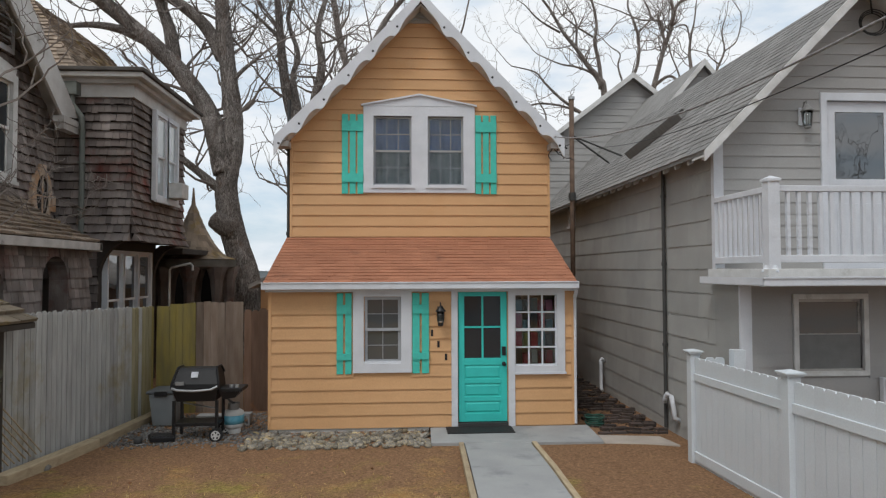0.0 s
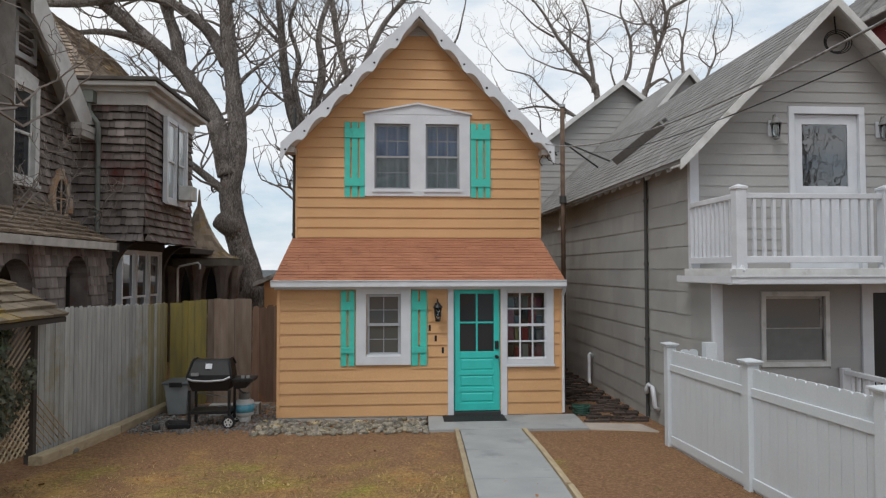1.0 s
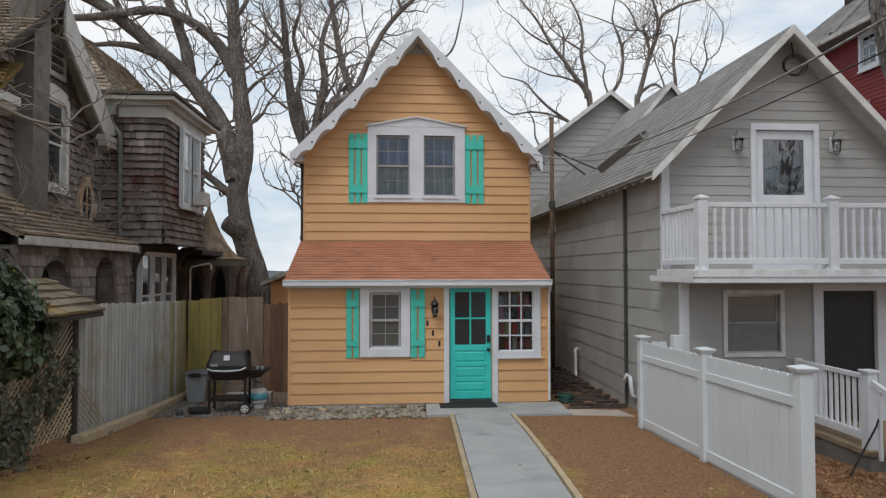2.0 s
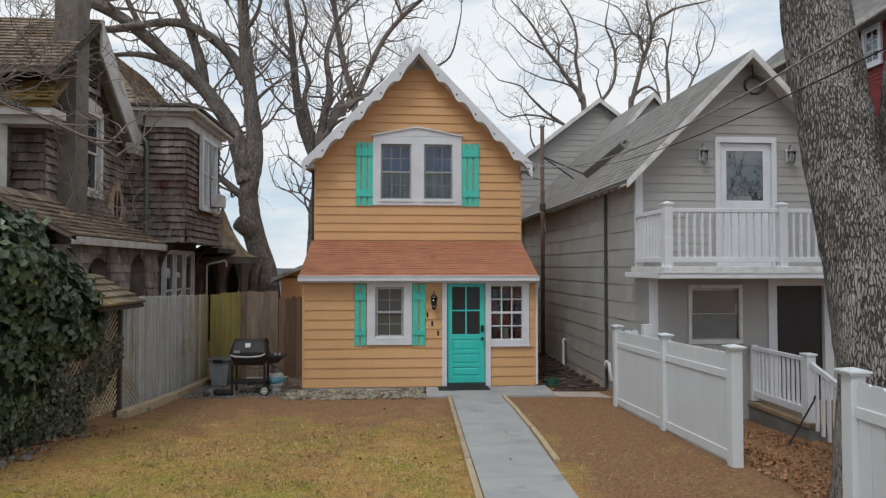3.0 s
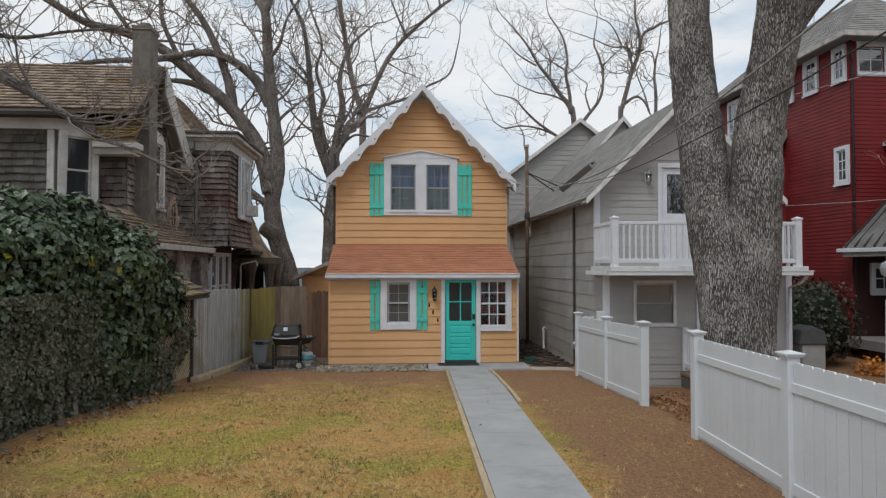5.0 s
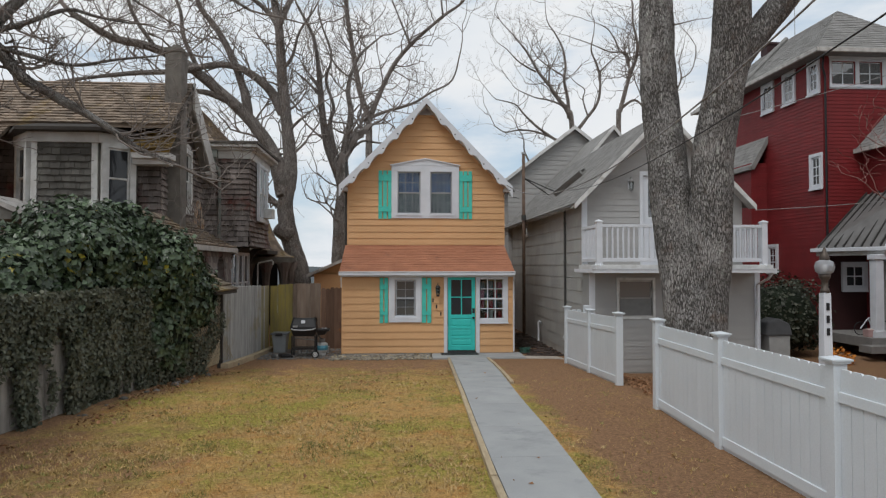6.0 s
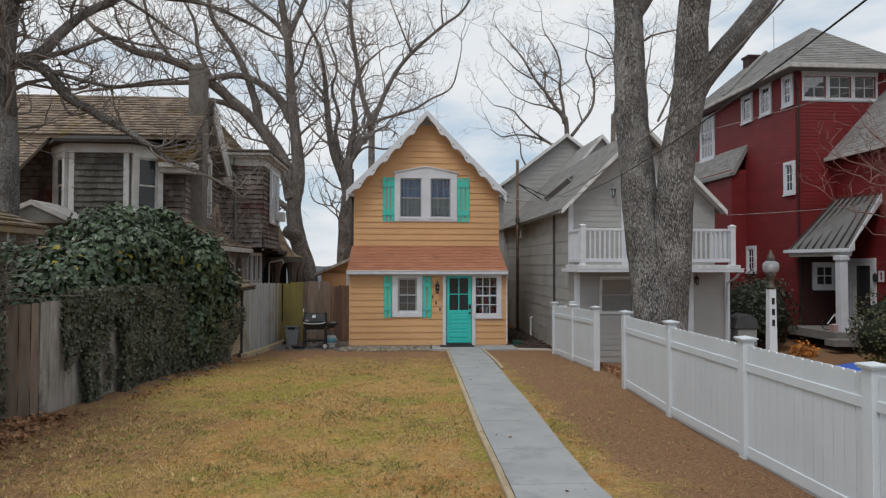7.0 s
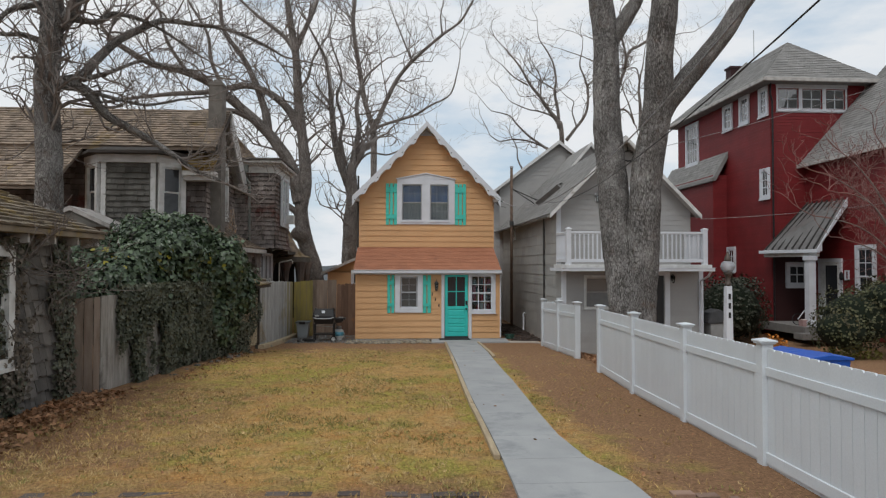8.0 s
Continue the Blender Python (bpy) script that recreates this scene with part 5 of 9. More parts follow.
    br = part("roof", g, GRAY_ROOF, h, "small steep gray lean-to roof")
    roof_courses(br, GRAY_ROOF, (ex, BY - 0.09, ez + 0.005), (ex, 11.9, ez + 0.005), (X0, BY - 0.09, ez + BS * (X0 - ex) + 0.005), (X0, 11.9, ez + BS * (X0 - ex) + 0.005), 0.15, 0.4, 0.01)
    g = Geo()
    g.prism([(ex - 0.03, BY - 0.14, ez - 0.02), (X0, BY - 0.14, ez + BS * (X0 - ex) + 0.02), (X0, BY - 0.14, ez + BS * (X0 - ex) - 0.26), (ex + 0.10, BY - 0.14, ez - 0.12), (ex - 0.03, BY - 0.14, ez - 0.12)], (0, 0.04, 0))
    g.box(ex - 0.11, ex - 0.005, BY - 0.14, 11.7, ez - 0.14, ez - 0.0)
    part("gutter", g, mat("dull_gray_gutter", (0.26, 0.255, 0.245), (0.2, 0.195, 0.185), rough=0.7, scale=4, bump=0.1), h, "dull gray gutter and rake board")
    # wing towards the street
    WX, WY = 14.3, -4.0
    w = Geo()
    w.box(WX, WX + 0.2, WY, Y0, 0, 6.5)
    w.box(WX, 22, WY - 0.2, WY, 0, 6.5)
    ww = part("wing", w, RED_WALL, h, "barn-red clapboard front wing")
    side_boards(ww, RED_WALL, WX, WY, Y0, 0.1, 6.45, 0.125, 0.016)
    g = Geo()
    ex, ez, tz = WX - 0.27, 6.46, 11.05
    g.prism([(ex, WY - 0.4, ez), (18.2, WY - 0.4, tz), (18.2, WY - 0.4, tz - 0.15), (ex, WY - 0.4, ez - 0.12)], (0, Y0 + 0.35 - WY, 0))
    wr = part("roof", g, GRAY_ROOF, h, "gray shingle roof of the front wing")
    roof_courses(wr, GRAY_ROOF, (ex, WY - 0.4, ez + 0.01), (ex, Y0 - 0.05, ez + 0.01), (18.2, WY - 0.4, tz + 0.01), (18.2, Y0 - 0.05, tz + 0.01), 0.16, 0.5, 0.01)
    g = Geo()
    g.box(ex - 0.11, ex - 0.005, WY - 0.4, Y0 - 0.03, ez - 0.16, ez - 0.02)
    part("gutter", g, OLD_TRIM, h, "weathered white gutter")
    mw = Matrix.Translation((WX, 0, 0)) @ Matrix.Rotation(radians(-90), 4, "Z")
    for y0, y1, z0, z1 in ((-1.0, -0.3, 1.2, 3.1), (-3.2, -2.5, 1.2, 3.1)):
        window(h, -y1, -y0, z0, z1, -0.06, trim=0.13, cols=2, rows=2, pane=PANE, muntin=0.03, sash=0.05, m=mw, proud=0.03)
    # porch in the corner: standing-seam roof, square column, dark door
    EL, ER, TR, TL = (Vector(p) for p in ((12.54, 2.62, 3.10), (13.10, 0.12, 3.10), (14.30, 0.30, 4.88), (14.30, 2.62, 4.92)))
    dn = Vector((0, 0, -0.06))
    g = Geo()
    g.add([EL, ER, TR, TL, EL + dn, ER + dn, TR + dn, TL + dn], [(0, 1, 2, 3), (7, 6, 5, 4), (0, 4, 5, 1), (1, 5, 6, 2), (2, 6, 7, 3), (3, 7, 4, 0)])
    metal = mat("gray_standing_seam_metal", (0.165, 0.16, 0.155), (0.12, 0.115, 0.11), rough=0.5, scale=3, bump=0.05)
    seam_m = mat("dark_seam_metal", (0.045, 0.042, 0.04), rough=0.6, bump=0)
    pr = part("porch_roof", g, metal, h, "gray standing-seam metal porch roof")
    for i in range(8):
        q = (i + 0.35) / 8
        lo, hi = EL.lerp(ER, q), TL.lerp(TR, q)
        sd = (ER - EL).normalized() * 0.035
        up = Vector((-0.03, 0, 0.06))
        part("seam", Geo().add([lo, lo + sd, hi + sd, hi, lo + up, lo + sd + up, hi + sd + up, hi + up], [(4, 5, 6, 7), (0, 1, 5, 4), (1, 2, 6, 5), (3, 0, 4, 7)]), seam_m, pr)
    g = Geo()
    fy = Vector((0, -0.06, 0))
    rake = [ER + Vector((-0.06, 0, 0.03)), TR + Vector((0, 0, 0.05)), TR + Vector((0, 0, -0.22)), Vector((13.22, 0.14, 3.32)), Vector((13.22, 0.14, 3.02)), Vector((13.04, 0.12, 3.02))]
    g.prism([p + fy for p in rake], (0, 0.05, 0))
    part("rake_board", g, WHITE, h, "white porch rake board")
    g = Geo()
    run = (ER - EL).normalized()
    side = Vector((run.y, -run.x, 0))
    a, b = EL - run * 0.10, ER + run * 0.08
    corners = [p + side * s for p, s in ((a, 0.0), (b, 0.0), (b, 0.13), (a, 0.13))]
    g.prism([p + Vector((0, 0, -0.13)) for p in corners], (0, 0, 0.12))
    part("gutter", g, WHITE, h, "white porch gutter", bevel=0.012)
    g = Geo()
    g.prism([EL + Vector((0.12, 0, -0.26)), ER + Vector((0.10, 0.08, -0.26)), ER + Vector((-0.02, 0.05, -0.26)), EL + Vector((0.02, 0, -0.26))], (0, 0, 0.20))
    part("porch_beam", g, WHITE_OLD, h)
    g = Geo()
    g.box(12.80, 13.06, 0.20, 0.46, 0.45, 2.86)
    g.box(12.76, 13.10, 0.16, 0.50, 0.36, 0.58)
    g.box(12.76, 13.10, 0.16, 0.50, 2.70, 2.85)
    part("column", g, WHITE, h, "white square porch column", bevel=0.01)
    g = Geo()
    g.box(12.5, 14.3, 0.0, 2.65, 0.1, 0.38)
    g.box(12.1, 14.3, -0.5, 0.0, 0.0, 0.2)
    part("porch_step", g, mat("gray_deck", (0.22, 0.21, 0.2), rough=0.8, bump=0.1), h, "gray porch deck and step")
    g = Geo()
    g.box(12.95, 14.3, Y0 - 0.06, Y0 - 0.02, 0.38, 3.0)
    part("porch_wall", g, DARK_RED, h, "dark porch wall")
    window(h, 13.54, 14.16, 1.82, 2.51, Y0 - 0.11, trim=0.14, cols=2, rows=2, pane=PANE, double=False, muntin=0.04, sash=0.04, proud=0.04)
    # glazed white door of the porch
    md = Matrix.Translation((WX, 0, 0)) @ Matrix.Rotation(radians(-90), 4, "Z")
    g = Geo()
    ring(g, -1.87, -0.55, -0.06, 0.0, 0.38, 2.78, 0.12)
    part("door_frame", turned(g, md), WHITE, h, "white door casing")
    g = Geo()
    ring(g, -1.60, -0.67, -0.045, -0.01, 0.40, 2.66, 0.13, 0.45)
    g.box(-1.75, -1.60, -0.05, -0.01, 0.40, 2.66)
    dr = part("door", turned(g, md), WHITE_OLD, h, "white glazed porch door")
    part("pane", turned(Geo().box(-1.47, -0.80, -0.03, -0.024, 0.85, 2.53), md), PANE, dr)
    g = Geo()
    ring(g, -0.42, -0.20, -0.05, 0.0, 2.0, 2.36, 0.05)
    part("wall_box", turned(g, md), WHITE, h, "white framed box on the red wall")
    part("porch_lamp", turned(Geo().lathe(-0.48, -0.12, 2.0, [(0.03, 0), (0.07, 0.06), (0.07, 0.22), (0.02, 0.30)], 8).box(-0.51, -0.45, -0.12, -0.02, 2.05, 2.11), md), BLACK, h, "small dark porch lamp")
    return h


red_house()
# ---------------------------------------------------------------- the old shingled house
def shingle_wall(parent, material, a, b, z0, z1, row=0.17, tab=0.15, out=None, seed=1, top=None, limit=0, flare=0.0, ragged=0.012):
    """Wood-shingle courses on an upright wall from a to b (plan points); out is the side it faces; top(u) bounds the height."""
    rnd = random.Random(seed)
    A, B = Vector((*a, 0)), Vector((*b, 0))
    L = (B - A).length
    d = (B - A) / L
    nrm = Vector((d.y, -d.x, 0))
    if out and nrm.dot(Vector((*out, 0))) < 0:
        nrm = -nrm
    whole, made = Geo(), 0
    for r in range(int((z1 - z0) / row)):
        z = z0 + r * row
        x = -rnd.random() * tab
        sag = 0.0
        while x < L:
            w = tab * rnd.uniform(0.6, 1.3)
            s0, s1 = max(0, x), min(L, x + w - 0.006)
            x += w
            if s1 - s0 < 0.02 or (top and z + row * 0.5 > top((s0 + s1) / 2 / L)):
                continue
            lo = z + 0.02 + rnd.uniform(-ragged, ragged)
            o = 0.042 + rnd.random() * 0.016 + flare * max(0.0, 1 - (z - z0) / 0.55) ** 2
            o2 = 0.006 + flare * max(0.0, 1 - (z + row - z0) / 0.55) ** 2
            p, q = A + d * s0, A + d * s1
            up = Vector((0, 0, 1))
            v = [p + nrm * o + up * lo, q + nrm * o + up * lo, q + nrm * o2 + up * (z + row + 0.006), p + nrm * o2 + up * (z + row + 0.006), p + up * lo, q + up * lo]
            g = Geo() if made < limit else whole
            g.add(v, [(0, 1, 2, 3), (4, 5, 1, 0), (0, 3, 4), (1, 5, 2)])
            if g is not whole:
                part("shingle", g, material, parent)
            made += 1
    if whole.v:
        tagged(part("shingles", whole, material, parent), kind="stuff")


PALE_TRIM = mat("pale_gray_trim", (0.58, 0.575, 0.56), (0.46, 0.45, 0.43), rough=0.75, scale=3, bump=0.15, stain=(0.25, 0.23, 0.21), stain_scale=2.5, stain_low=0.62)


# near-black wall colour paints the shadow lines seen in gaps between shingle courses
COURSE_SHADE = mat("course_shade_backing", (0.035, 0.028, 0.025), rough=1.0, scale=4, bump=0.2)


def old_house():
    h = thing("shingled_house", (-10, 2, 0), "old brown wood-shingled house with weathered trim", "house")
    GX = -7.55                     # gable wall that faces the lawn
    RY, RZ, S = 0.42, 7.66, 1.02   # ridge
    YF = -0.95
    SF, YE = 0.83, -1.45           # street-side slope and eave
    w = Geo()
    w.box(GX - 0.2, GX, YF, 3.0, 2.4, 5.4)
    w.prism([(GX - 0.2, YF, 5.4), (GX - 0.2, 2.3, 5.4), (GX - 0.2, RY, RZ - 0.15), (GX - 0.2, YF, 6.3)], (0.2, 0, 0))
    w.box(GX - 8, GX - 0.2, YF, YF + 0.2, 0, 6.1)
    w.box(GX - 8, GX, 6.5, 6.7, 0, 5.4)
    gw = part("wall", w, COURSE_SHADE, h, "brown wood-shingle gable wall")
    shingle_wall(gw, SHINGLE, (GX, YF), (GX, 2.75), 3.0, 7.6, 0.16, 0.13, (1, 0), 2, lambda u: RZ - 0.2 - (S if lerp(YF, 2.75, u) > RY else SF) * abs(lerp(YF, 2.75, u) - RY))
    shingle_wall(gw, SHINGLE, (GX - 8, YF), (GX, YF), 2.6, 6.1, 0.17, 0.15, (0, -1), 12)
    # roof
    rf = Geo()
    for s, ye in ((SF, YE), (S, 2.55)):
        ze = RZ - s * abs(ye - RY)
        rf.prism([(GX + 0.4, RY, RZ), (GX + 0.4, ye, ze), (GX + 0.4, ye, ze - 0.1), (GX + 0.4, RY, RZ - 0.1)], (-9.5, 0, 0))
    rr = part("roof", rf, OLD_ROOF, h, "mossy brown wood-shingle roof")
    ze = RZ - SF * (RY - YE)
    roof_courses(rr, OLD_ROOF, (GX - 9.1, YE - 0.02, ze), (GX + 0.42, YE - 0.02, ze), (GX - 9.1, RY, RZ + 0.01), (GX + 0.42, RY, RZ + 0.01), 0.15, 0.17, 0.02, seed=21)
    g = Geo()
    ye, ze = 2.56, RZ - S * (2.56 - RY)
    g.prism([(GX + 0.42, RY - 0.15, RZ - 0.05), (GX + 0.42, ye, ze), (GX + 0.42, ye - 0.60, ze - 0.10), (GX + 0.42, RY - 0.15, RZ - 0.78)], (0.05, 0, 0))
    part("bargeboard", g, PALE_TRIM, h, "wide weathered pale gray rake board")
    g = Geo()
    g.prism([(GX + 0.38, RY, RZ - 0.10), (GX + 0.38, ye, ze - 0.10), (GX + 0.38, ye, ze - 0.14), (GX + 0.38, RY, RZ - 0.14)], (-0.38, 0, 0))
    part("soffit", g, OLD_TRIM, h)
    part("roof_edge", Geo().prism([(GX + 0.42, RY, RZ - 0.01), (GX + 0.42, YE, RZ - SF * (RY - YE) - 0.01), (GX + 0.42, YE, RZ - SF * (RY - YE) - 0.13), (GX + 0.42, RY, RZ - 0.13)], (0.03, 0, 0)), DARK_TRIM, h)
    g = Geo()
    g.box(GX + 0.30, GX + 0.50, 1.94, 2.58, ze - 0.20, ze - 0.08)
    g.box(GX + 0.32, GX + 0.48, 1.98, 2.54, ze - 0.32, ze - 0.20)
    part("eave_return", g, OLD_TRIM, h)
    # vent and window in the gable wall
    ms = Matrix.Translation((GX, 0, 0)) @ Matrix.Rotation(radians(90), 4, "Z")
    g = Geo()
    ring(g, 0.50, 1.16, -0.06, 0.02, 6.24, 7.02, 0.08)
    for i in range(8):
        z = 6.32 + i * 0.08
        g.box(0.58, 1.08, -0.035, 0.0, z, z + 0.03)
    part("gable_vent", turned(g, ms), WHITE, h, "white louvred gable vent")
    window(h, 0.28, 0.92, 4.15, 5.70, -0.13, trim=0.13, cols=1, rows=1, pane=PANE, frame_m=WHITE_OLD, m=ms, proud=0.06)
    g = Geo()
    g.prism([(0.10, -0.12, 5.86), (1.10, -0.12, 5.86), (1.14, -0.12, 5.98), (0.60, -0.12, 6.06), (0.06, -0.12, 5.98)], (0, 0.12, 0))
    part("window_hood", turned(g, ms), WHITE_OLD, h)
    # oval window with a brown frame
    g = Geo()
    n = 24
    pts_o, pts_i = [], []
    for i in range(n):
        q = 2 * math.pi * i / n
        pts_o.append((2.05 + 0.32 * math.cos(q), 3.92 + 0.50 * math.sin(q)))
        pts_i.append((2.05 + 0.22 * math.cos(q), 3.92 + 0.39 * math.sin(q)))
    g.v = [(a, -0.10, b) for a, b in pts_o] + [(a, -0.10, b) for a, b in pts_i] + [(a, 0, b) for a, b in pts_o] + [(a, 0, b) for a, b in pts_i]
    for i in range(n):
        j = (i + 1) % n
        g.f += [(i, j, n + j, n + i), (i, 2 * n + i, 2 * n + j, j), (n + i, n + j, 3 * n + j, 3 * n + i)]
    g.box(1.69, 1.77, -0.11, 0, 3.74, 4.02)
    g.box(2.29, 2.43, -0.13, 0, 3.66, 3.96)
    g.box(1.97, 2.13, -0.11, 0, 4.36, 4.50)
    g.box(2.035, 2.065, -0.095, -0.07, 3.54, 4.30)
    g.box(1.84, 2.26, -0.095, -0.07, 3.905, 3.935)
    ov = part("oval_window", turned(g, ms), mat("orange_brown_frame", (0.42, 0.24, 0.13), (0.5, 0.42, 0.34), rough=0.8, scale=6, bump=0.2), h, "oval window with worn brown frame")
    g = Geo()
    g.v = [(a, -0.075, b) for a, b in pts_i]
    g.f = [tuple(range(n))]
    part("pane", turned(g, ms), PANE, ov)
    # chimney on the street side of the gable
    c = Geo()
    c.box(-7.61, -7.19, -0.57, -0.05, 0.3, 8.36)
    c.box(-7.63, -7.17, -0.59, -0.03, 8.26, 8.36)
    c.lathe(-7.40, -0.31, 8.36, [(0.12, 0), (0.13, 0.02), (0.11, 0.13)], 12)
    part("chimney", c, mat("gray_brown_chimney", (0.19, 0.175, 0.155), (0.13, 0.118, 0.105), rough=0.95, scale=4, fine=30, bump=0.5, stain=(0.23, 0.215, 0.20), stain_scale=1.2, stain_low=0.55), h, "tall narrow gray-brown chimney")
    # oriel towards the lawn
    OX, OY0, OY1 = -6.09, 2.58, 5.55
    o = Geo()
    o.box(GX, OX, OY0, OY1, 3.15, 6.0)
    orl = part("oriel", o, COURSE_SHADE, h, "shingled oriel with flared base")
    shingle_wall(orl, SHINGLE, (GX, OY0), (OX, OY0), 3.1, 5.98, 0.165, 0.15, (0, -1), 4, None, 150, 0.12)
    shingle_wall(orl, SHINGLE, (OX, OY0), (OX, OY1), 3.1, 5.98, 0.165, 0.15, (1, 0), 5, lambda u: 99, 140, 0.12)
    g = Geo()
    g.box(GX - 0.1, OX + 0.06, OY0 - 0.06, OY1 + 0.06, 5.89, 6.14)
    g.box(GX - 0.1, OX + 0.16, OY0 - 0.16, OY1 + 0.16, 6.14, 6.22)
    part("frieze", g, PALE_TRIM, orl, "weathered pale gray frieze board")
    g = Geo()
    g.box(GX - 0.35, OX + 0.30, OY0 - 0.32, OY1 + 0.34, 6.22, 6.32)
    part("cornice", g, PALE_TRIM, orl, "pale gray projecting moulding", bevel=0.02)
    part("roof_edge", Geo().box(GX - 0.35, OX + 0.35, OY0 - 0.37, OY1 + 0.40, 6.32, 6.40), mat("dark_flat_roof_edge", (0.06, 0.052, 0.046), (0.10, 0.09, 0.08), rough=0.85, scale=4, bump=0.2), orl, "dark flat roof edge", bevel=0.015)
    mo = Matrix.Translation((OX, 0, 0)) @ Matrix.Rotation(radians(90), 4, "Z")
    for a, b in ((3.50, 4.04), (4.16, 4.70)):
        window(h, a, b, 4.10, 5.78, -0.13, trim=0.1, cols=1, rows=1, pane=PANE_GLEAM, frame_m=WHITE, m=mo, proud=0.03)
    ac = Geo()
    ac.box(4.20, 4.66, -0.42, 0.02, 4.13, 4.46)
    part("air_conditioner", turned(ac, mo), WHITE_OLD, h, "white window air conditioner", bevel=0.01)
    # rear roofs seen over the oriel
    g = Geo()
    ex, ey, ez = GX + 0.35, 2.95, 6.40
    rx, ry, rz = GX - 1.75, 4.95, 8.75
    g.v = [(ex, ey, ez), (ex, 8.5, ez), (rx, 8.5, rz), (rx, ry, rz), (2 * rx - ex, ey, ez), (2 * rx - ex, 8.5, ez)]
    g.f = [(0, 1, 2, 3), (0, 3, 4), (4, 3, 2, 5), (0, 4, 5, 1), (1, 5, 2)]
    rr2 = part("roof", g, OLD_ROOF, h, "mossy hipped rear roof")
    roof_courses(rr2, OLD_ROOF, (2 * rx - ex, ey - 0.01, ez + 0.01), (ex, ey - 0.01, ez + 0.01), (rx - 0.02, ry, rz + 0.01), (rx + 0.02, ry, rz + 0.01), 0.15, 0.2, 0.02, seed=6)
    roof_courses(rr2, OLD_ROOF, (ex + 0.01, ey, ez + 0.01), (ex + 0.01, 8.5, ez + 0.01), (rx, ry, rz + 0.01), (rx, 8.5, rz + 0.01), 0.15, 0.2, 0.02, seed=7)
    g = Geo()
    g.tube([(GX + 0.40, 2.44, 6.0), (GX + 0.40, 2.44, 5.75), (GX + 0.47, 2.46, 5.62), (GX + 0.56, 2.48, 5.5), (GX + 0.57, 2.49, 5.3), (GX + 0.57, 2.49, 3.2)], 0.05, 10)
    g.box(GX + 0.28, GX + 0.52, 2.34, 2.56, 5.90, 6.14)
    for z in (4.6, 3.7):
        g.box(GX + 0.50, GX + 0.64, 2.44, 2.58, z, z + 0.03)
    part("downpipe", g, mat("green_gray_pipe", (0.115, 0.13, 0.115), (0.16, 0.17, 0.155), rough=0.6, scale=5, bump=0.1), h, "green-gray downpipe with leader head")
    # street-side bay with white window frames
    BY = -1.72
    FY = -1.06
    pts = [(-11.05, FY), (-10.38, BY), (-8.80, BY), (-8.14, FY)]
    g = Geo()
    g.prism([(x, y, 2.6) for x, y in pts + [(-8.14, YF + 0.05), (-11.05, YF + 0.05)]], (0, 0, 3.15))
    by = part("bay", g, SHINGLE_G, h, "gray shingled bay")
    shingle_wall(by, SHINGLE_G, (-10.30, BY), (-8.88, BY), 2.7, 5.62, 0.17, 0.16, (0, -1), 9)
    tr = Geo()
    for x in (-10.38, -8.94):
        tr.box(x, x + 0.14, BY - 0.05, BY, 2.7, 5.62)
    part("corner_board", tr, WHITE_OLD, by)
    for (ax, ay), (bx, b_y) in ((pts[0], pts[1]), (pts[2], pts[3])):
        L = math.hypot(bx - ax, b_y - ay)
        m = Matrix.Translation((ax, ay, 0)) @ Matrix.Rotation(math.atan2(b_y - ay, bx - ax), 4, "Z")
        window(h, 0.2, L - 0.2, 3.95, 5.46, -0.07, trim=0.15, cols=1, rows=1, pane=PANE, frame_m=WHITE_OLD, m=m, proud=0.05)
    g = Geo()
    o2 = [(-11.2, FY, 5.8), (-10.45, BY - 0.12, 5.8), (-8.73, BY - 0.12, 5.8), (-8.0, FY, 5.8)]
    g.prism([(x, y, 5.56) for x, y, z in o2], (0, 0, 0.26))
    part("frieze", g, PALE_TRIM, by, "pale gray bay frieze")
    g = Geo()
    o3 = [(-11.45, FY + 0.1, 5.88), (-10.6, BY - 0.4, 5.88), (-8.6, BY - 0.4, 5.88), (-7.75, FY + 0.1, 5.88)]
    g.v = o3 + [(-10.2, YF, 6.25), (-9.0, YF, 6.25)] + [(x, y, 5.80) for x, y, z in o3]
    g.f = [(0, 1, 4), (1, 2, 5, 4), (2, 3, 5), (6, 9, 8, 7), (0, 6, 7, 1), (1, 7, 8, 2), (2, 8, 9, 3), (0, 4, 5, 3)]
    part("bay_roof", g, DARK_TRIM, by, "dark low bay roof")
    # mossy eave return between the bay and the gable corner, over a pale cornice
    g = Geo()
    g.prism([(-8.12, -1.50, 5.46), (-8.12, -0.95, 5.98), (-8.12, -0.95, 5.90), (-8.12, -1.50, 5.38)], (0.95, 0, 0))
    er = part("eave_roof", g, MOSS_ROOF, h, "mossy skirt roof beside the chimney")
    roof_courses(er, MOSS_ROOF, (-8.12, -1.52, 5.47), (-7.15, -1.52, 5.47), (-8.12, -0.96, 6.0), (-7.35, -0.96, 6.0), 0.13, 0.16, 0.02, seed=29)
    part("cornice_board", Geo().box(-8.12, -7.18, -1.48, -0.96, 5.24, 5.38).box(-8.12, -7.25, -1.36, -0.96, 5.10, 5.24), PALE_TRIM, h, "pale gray cornice board")
    # lower roof beside the bay
    g = Geo()
    g.prism([(GX - 9.1, YE + 0.1, 6.04), (GX - 9.1, -3.2, 4.67), (GX - 9.1, -3.2, 4.59), (GX - 9.1, YE + 0.1, 5.96)], (5.55, 0, 0))
    lr = part("roof", g, OLD_ROOF, h, "mossy lower roof beside the bay")
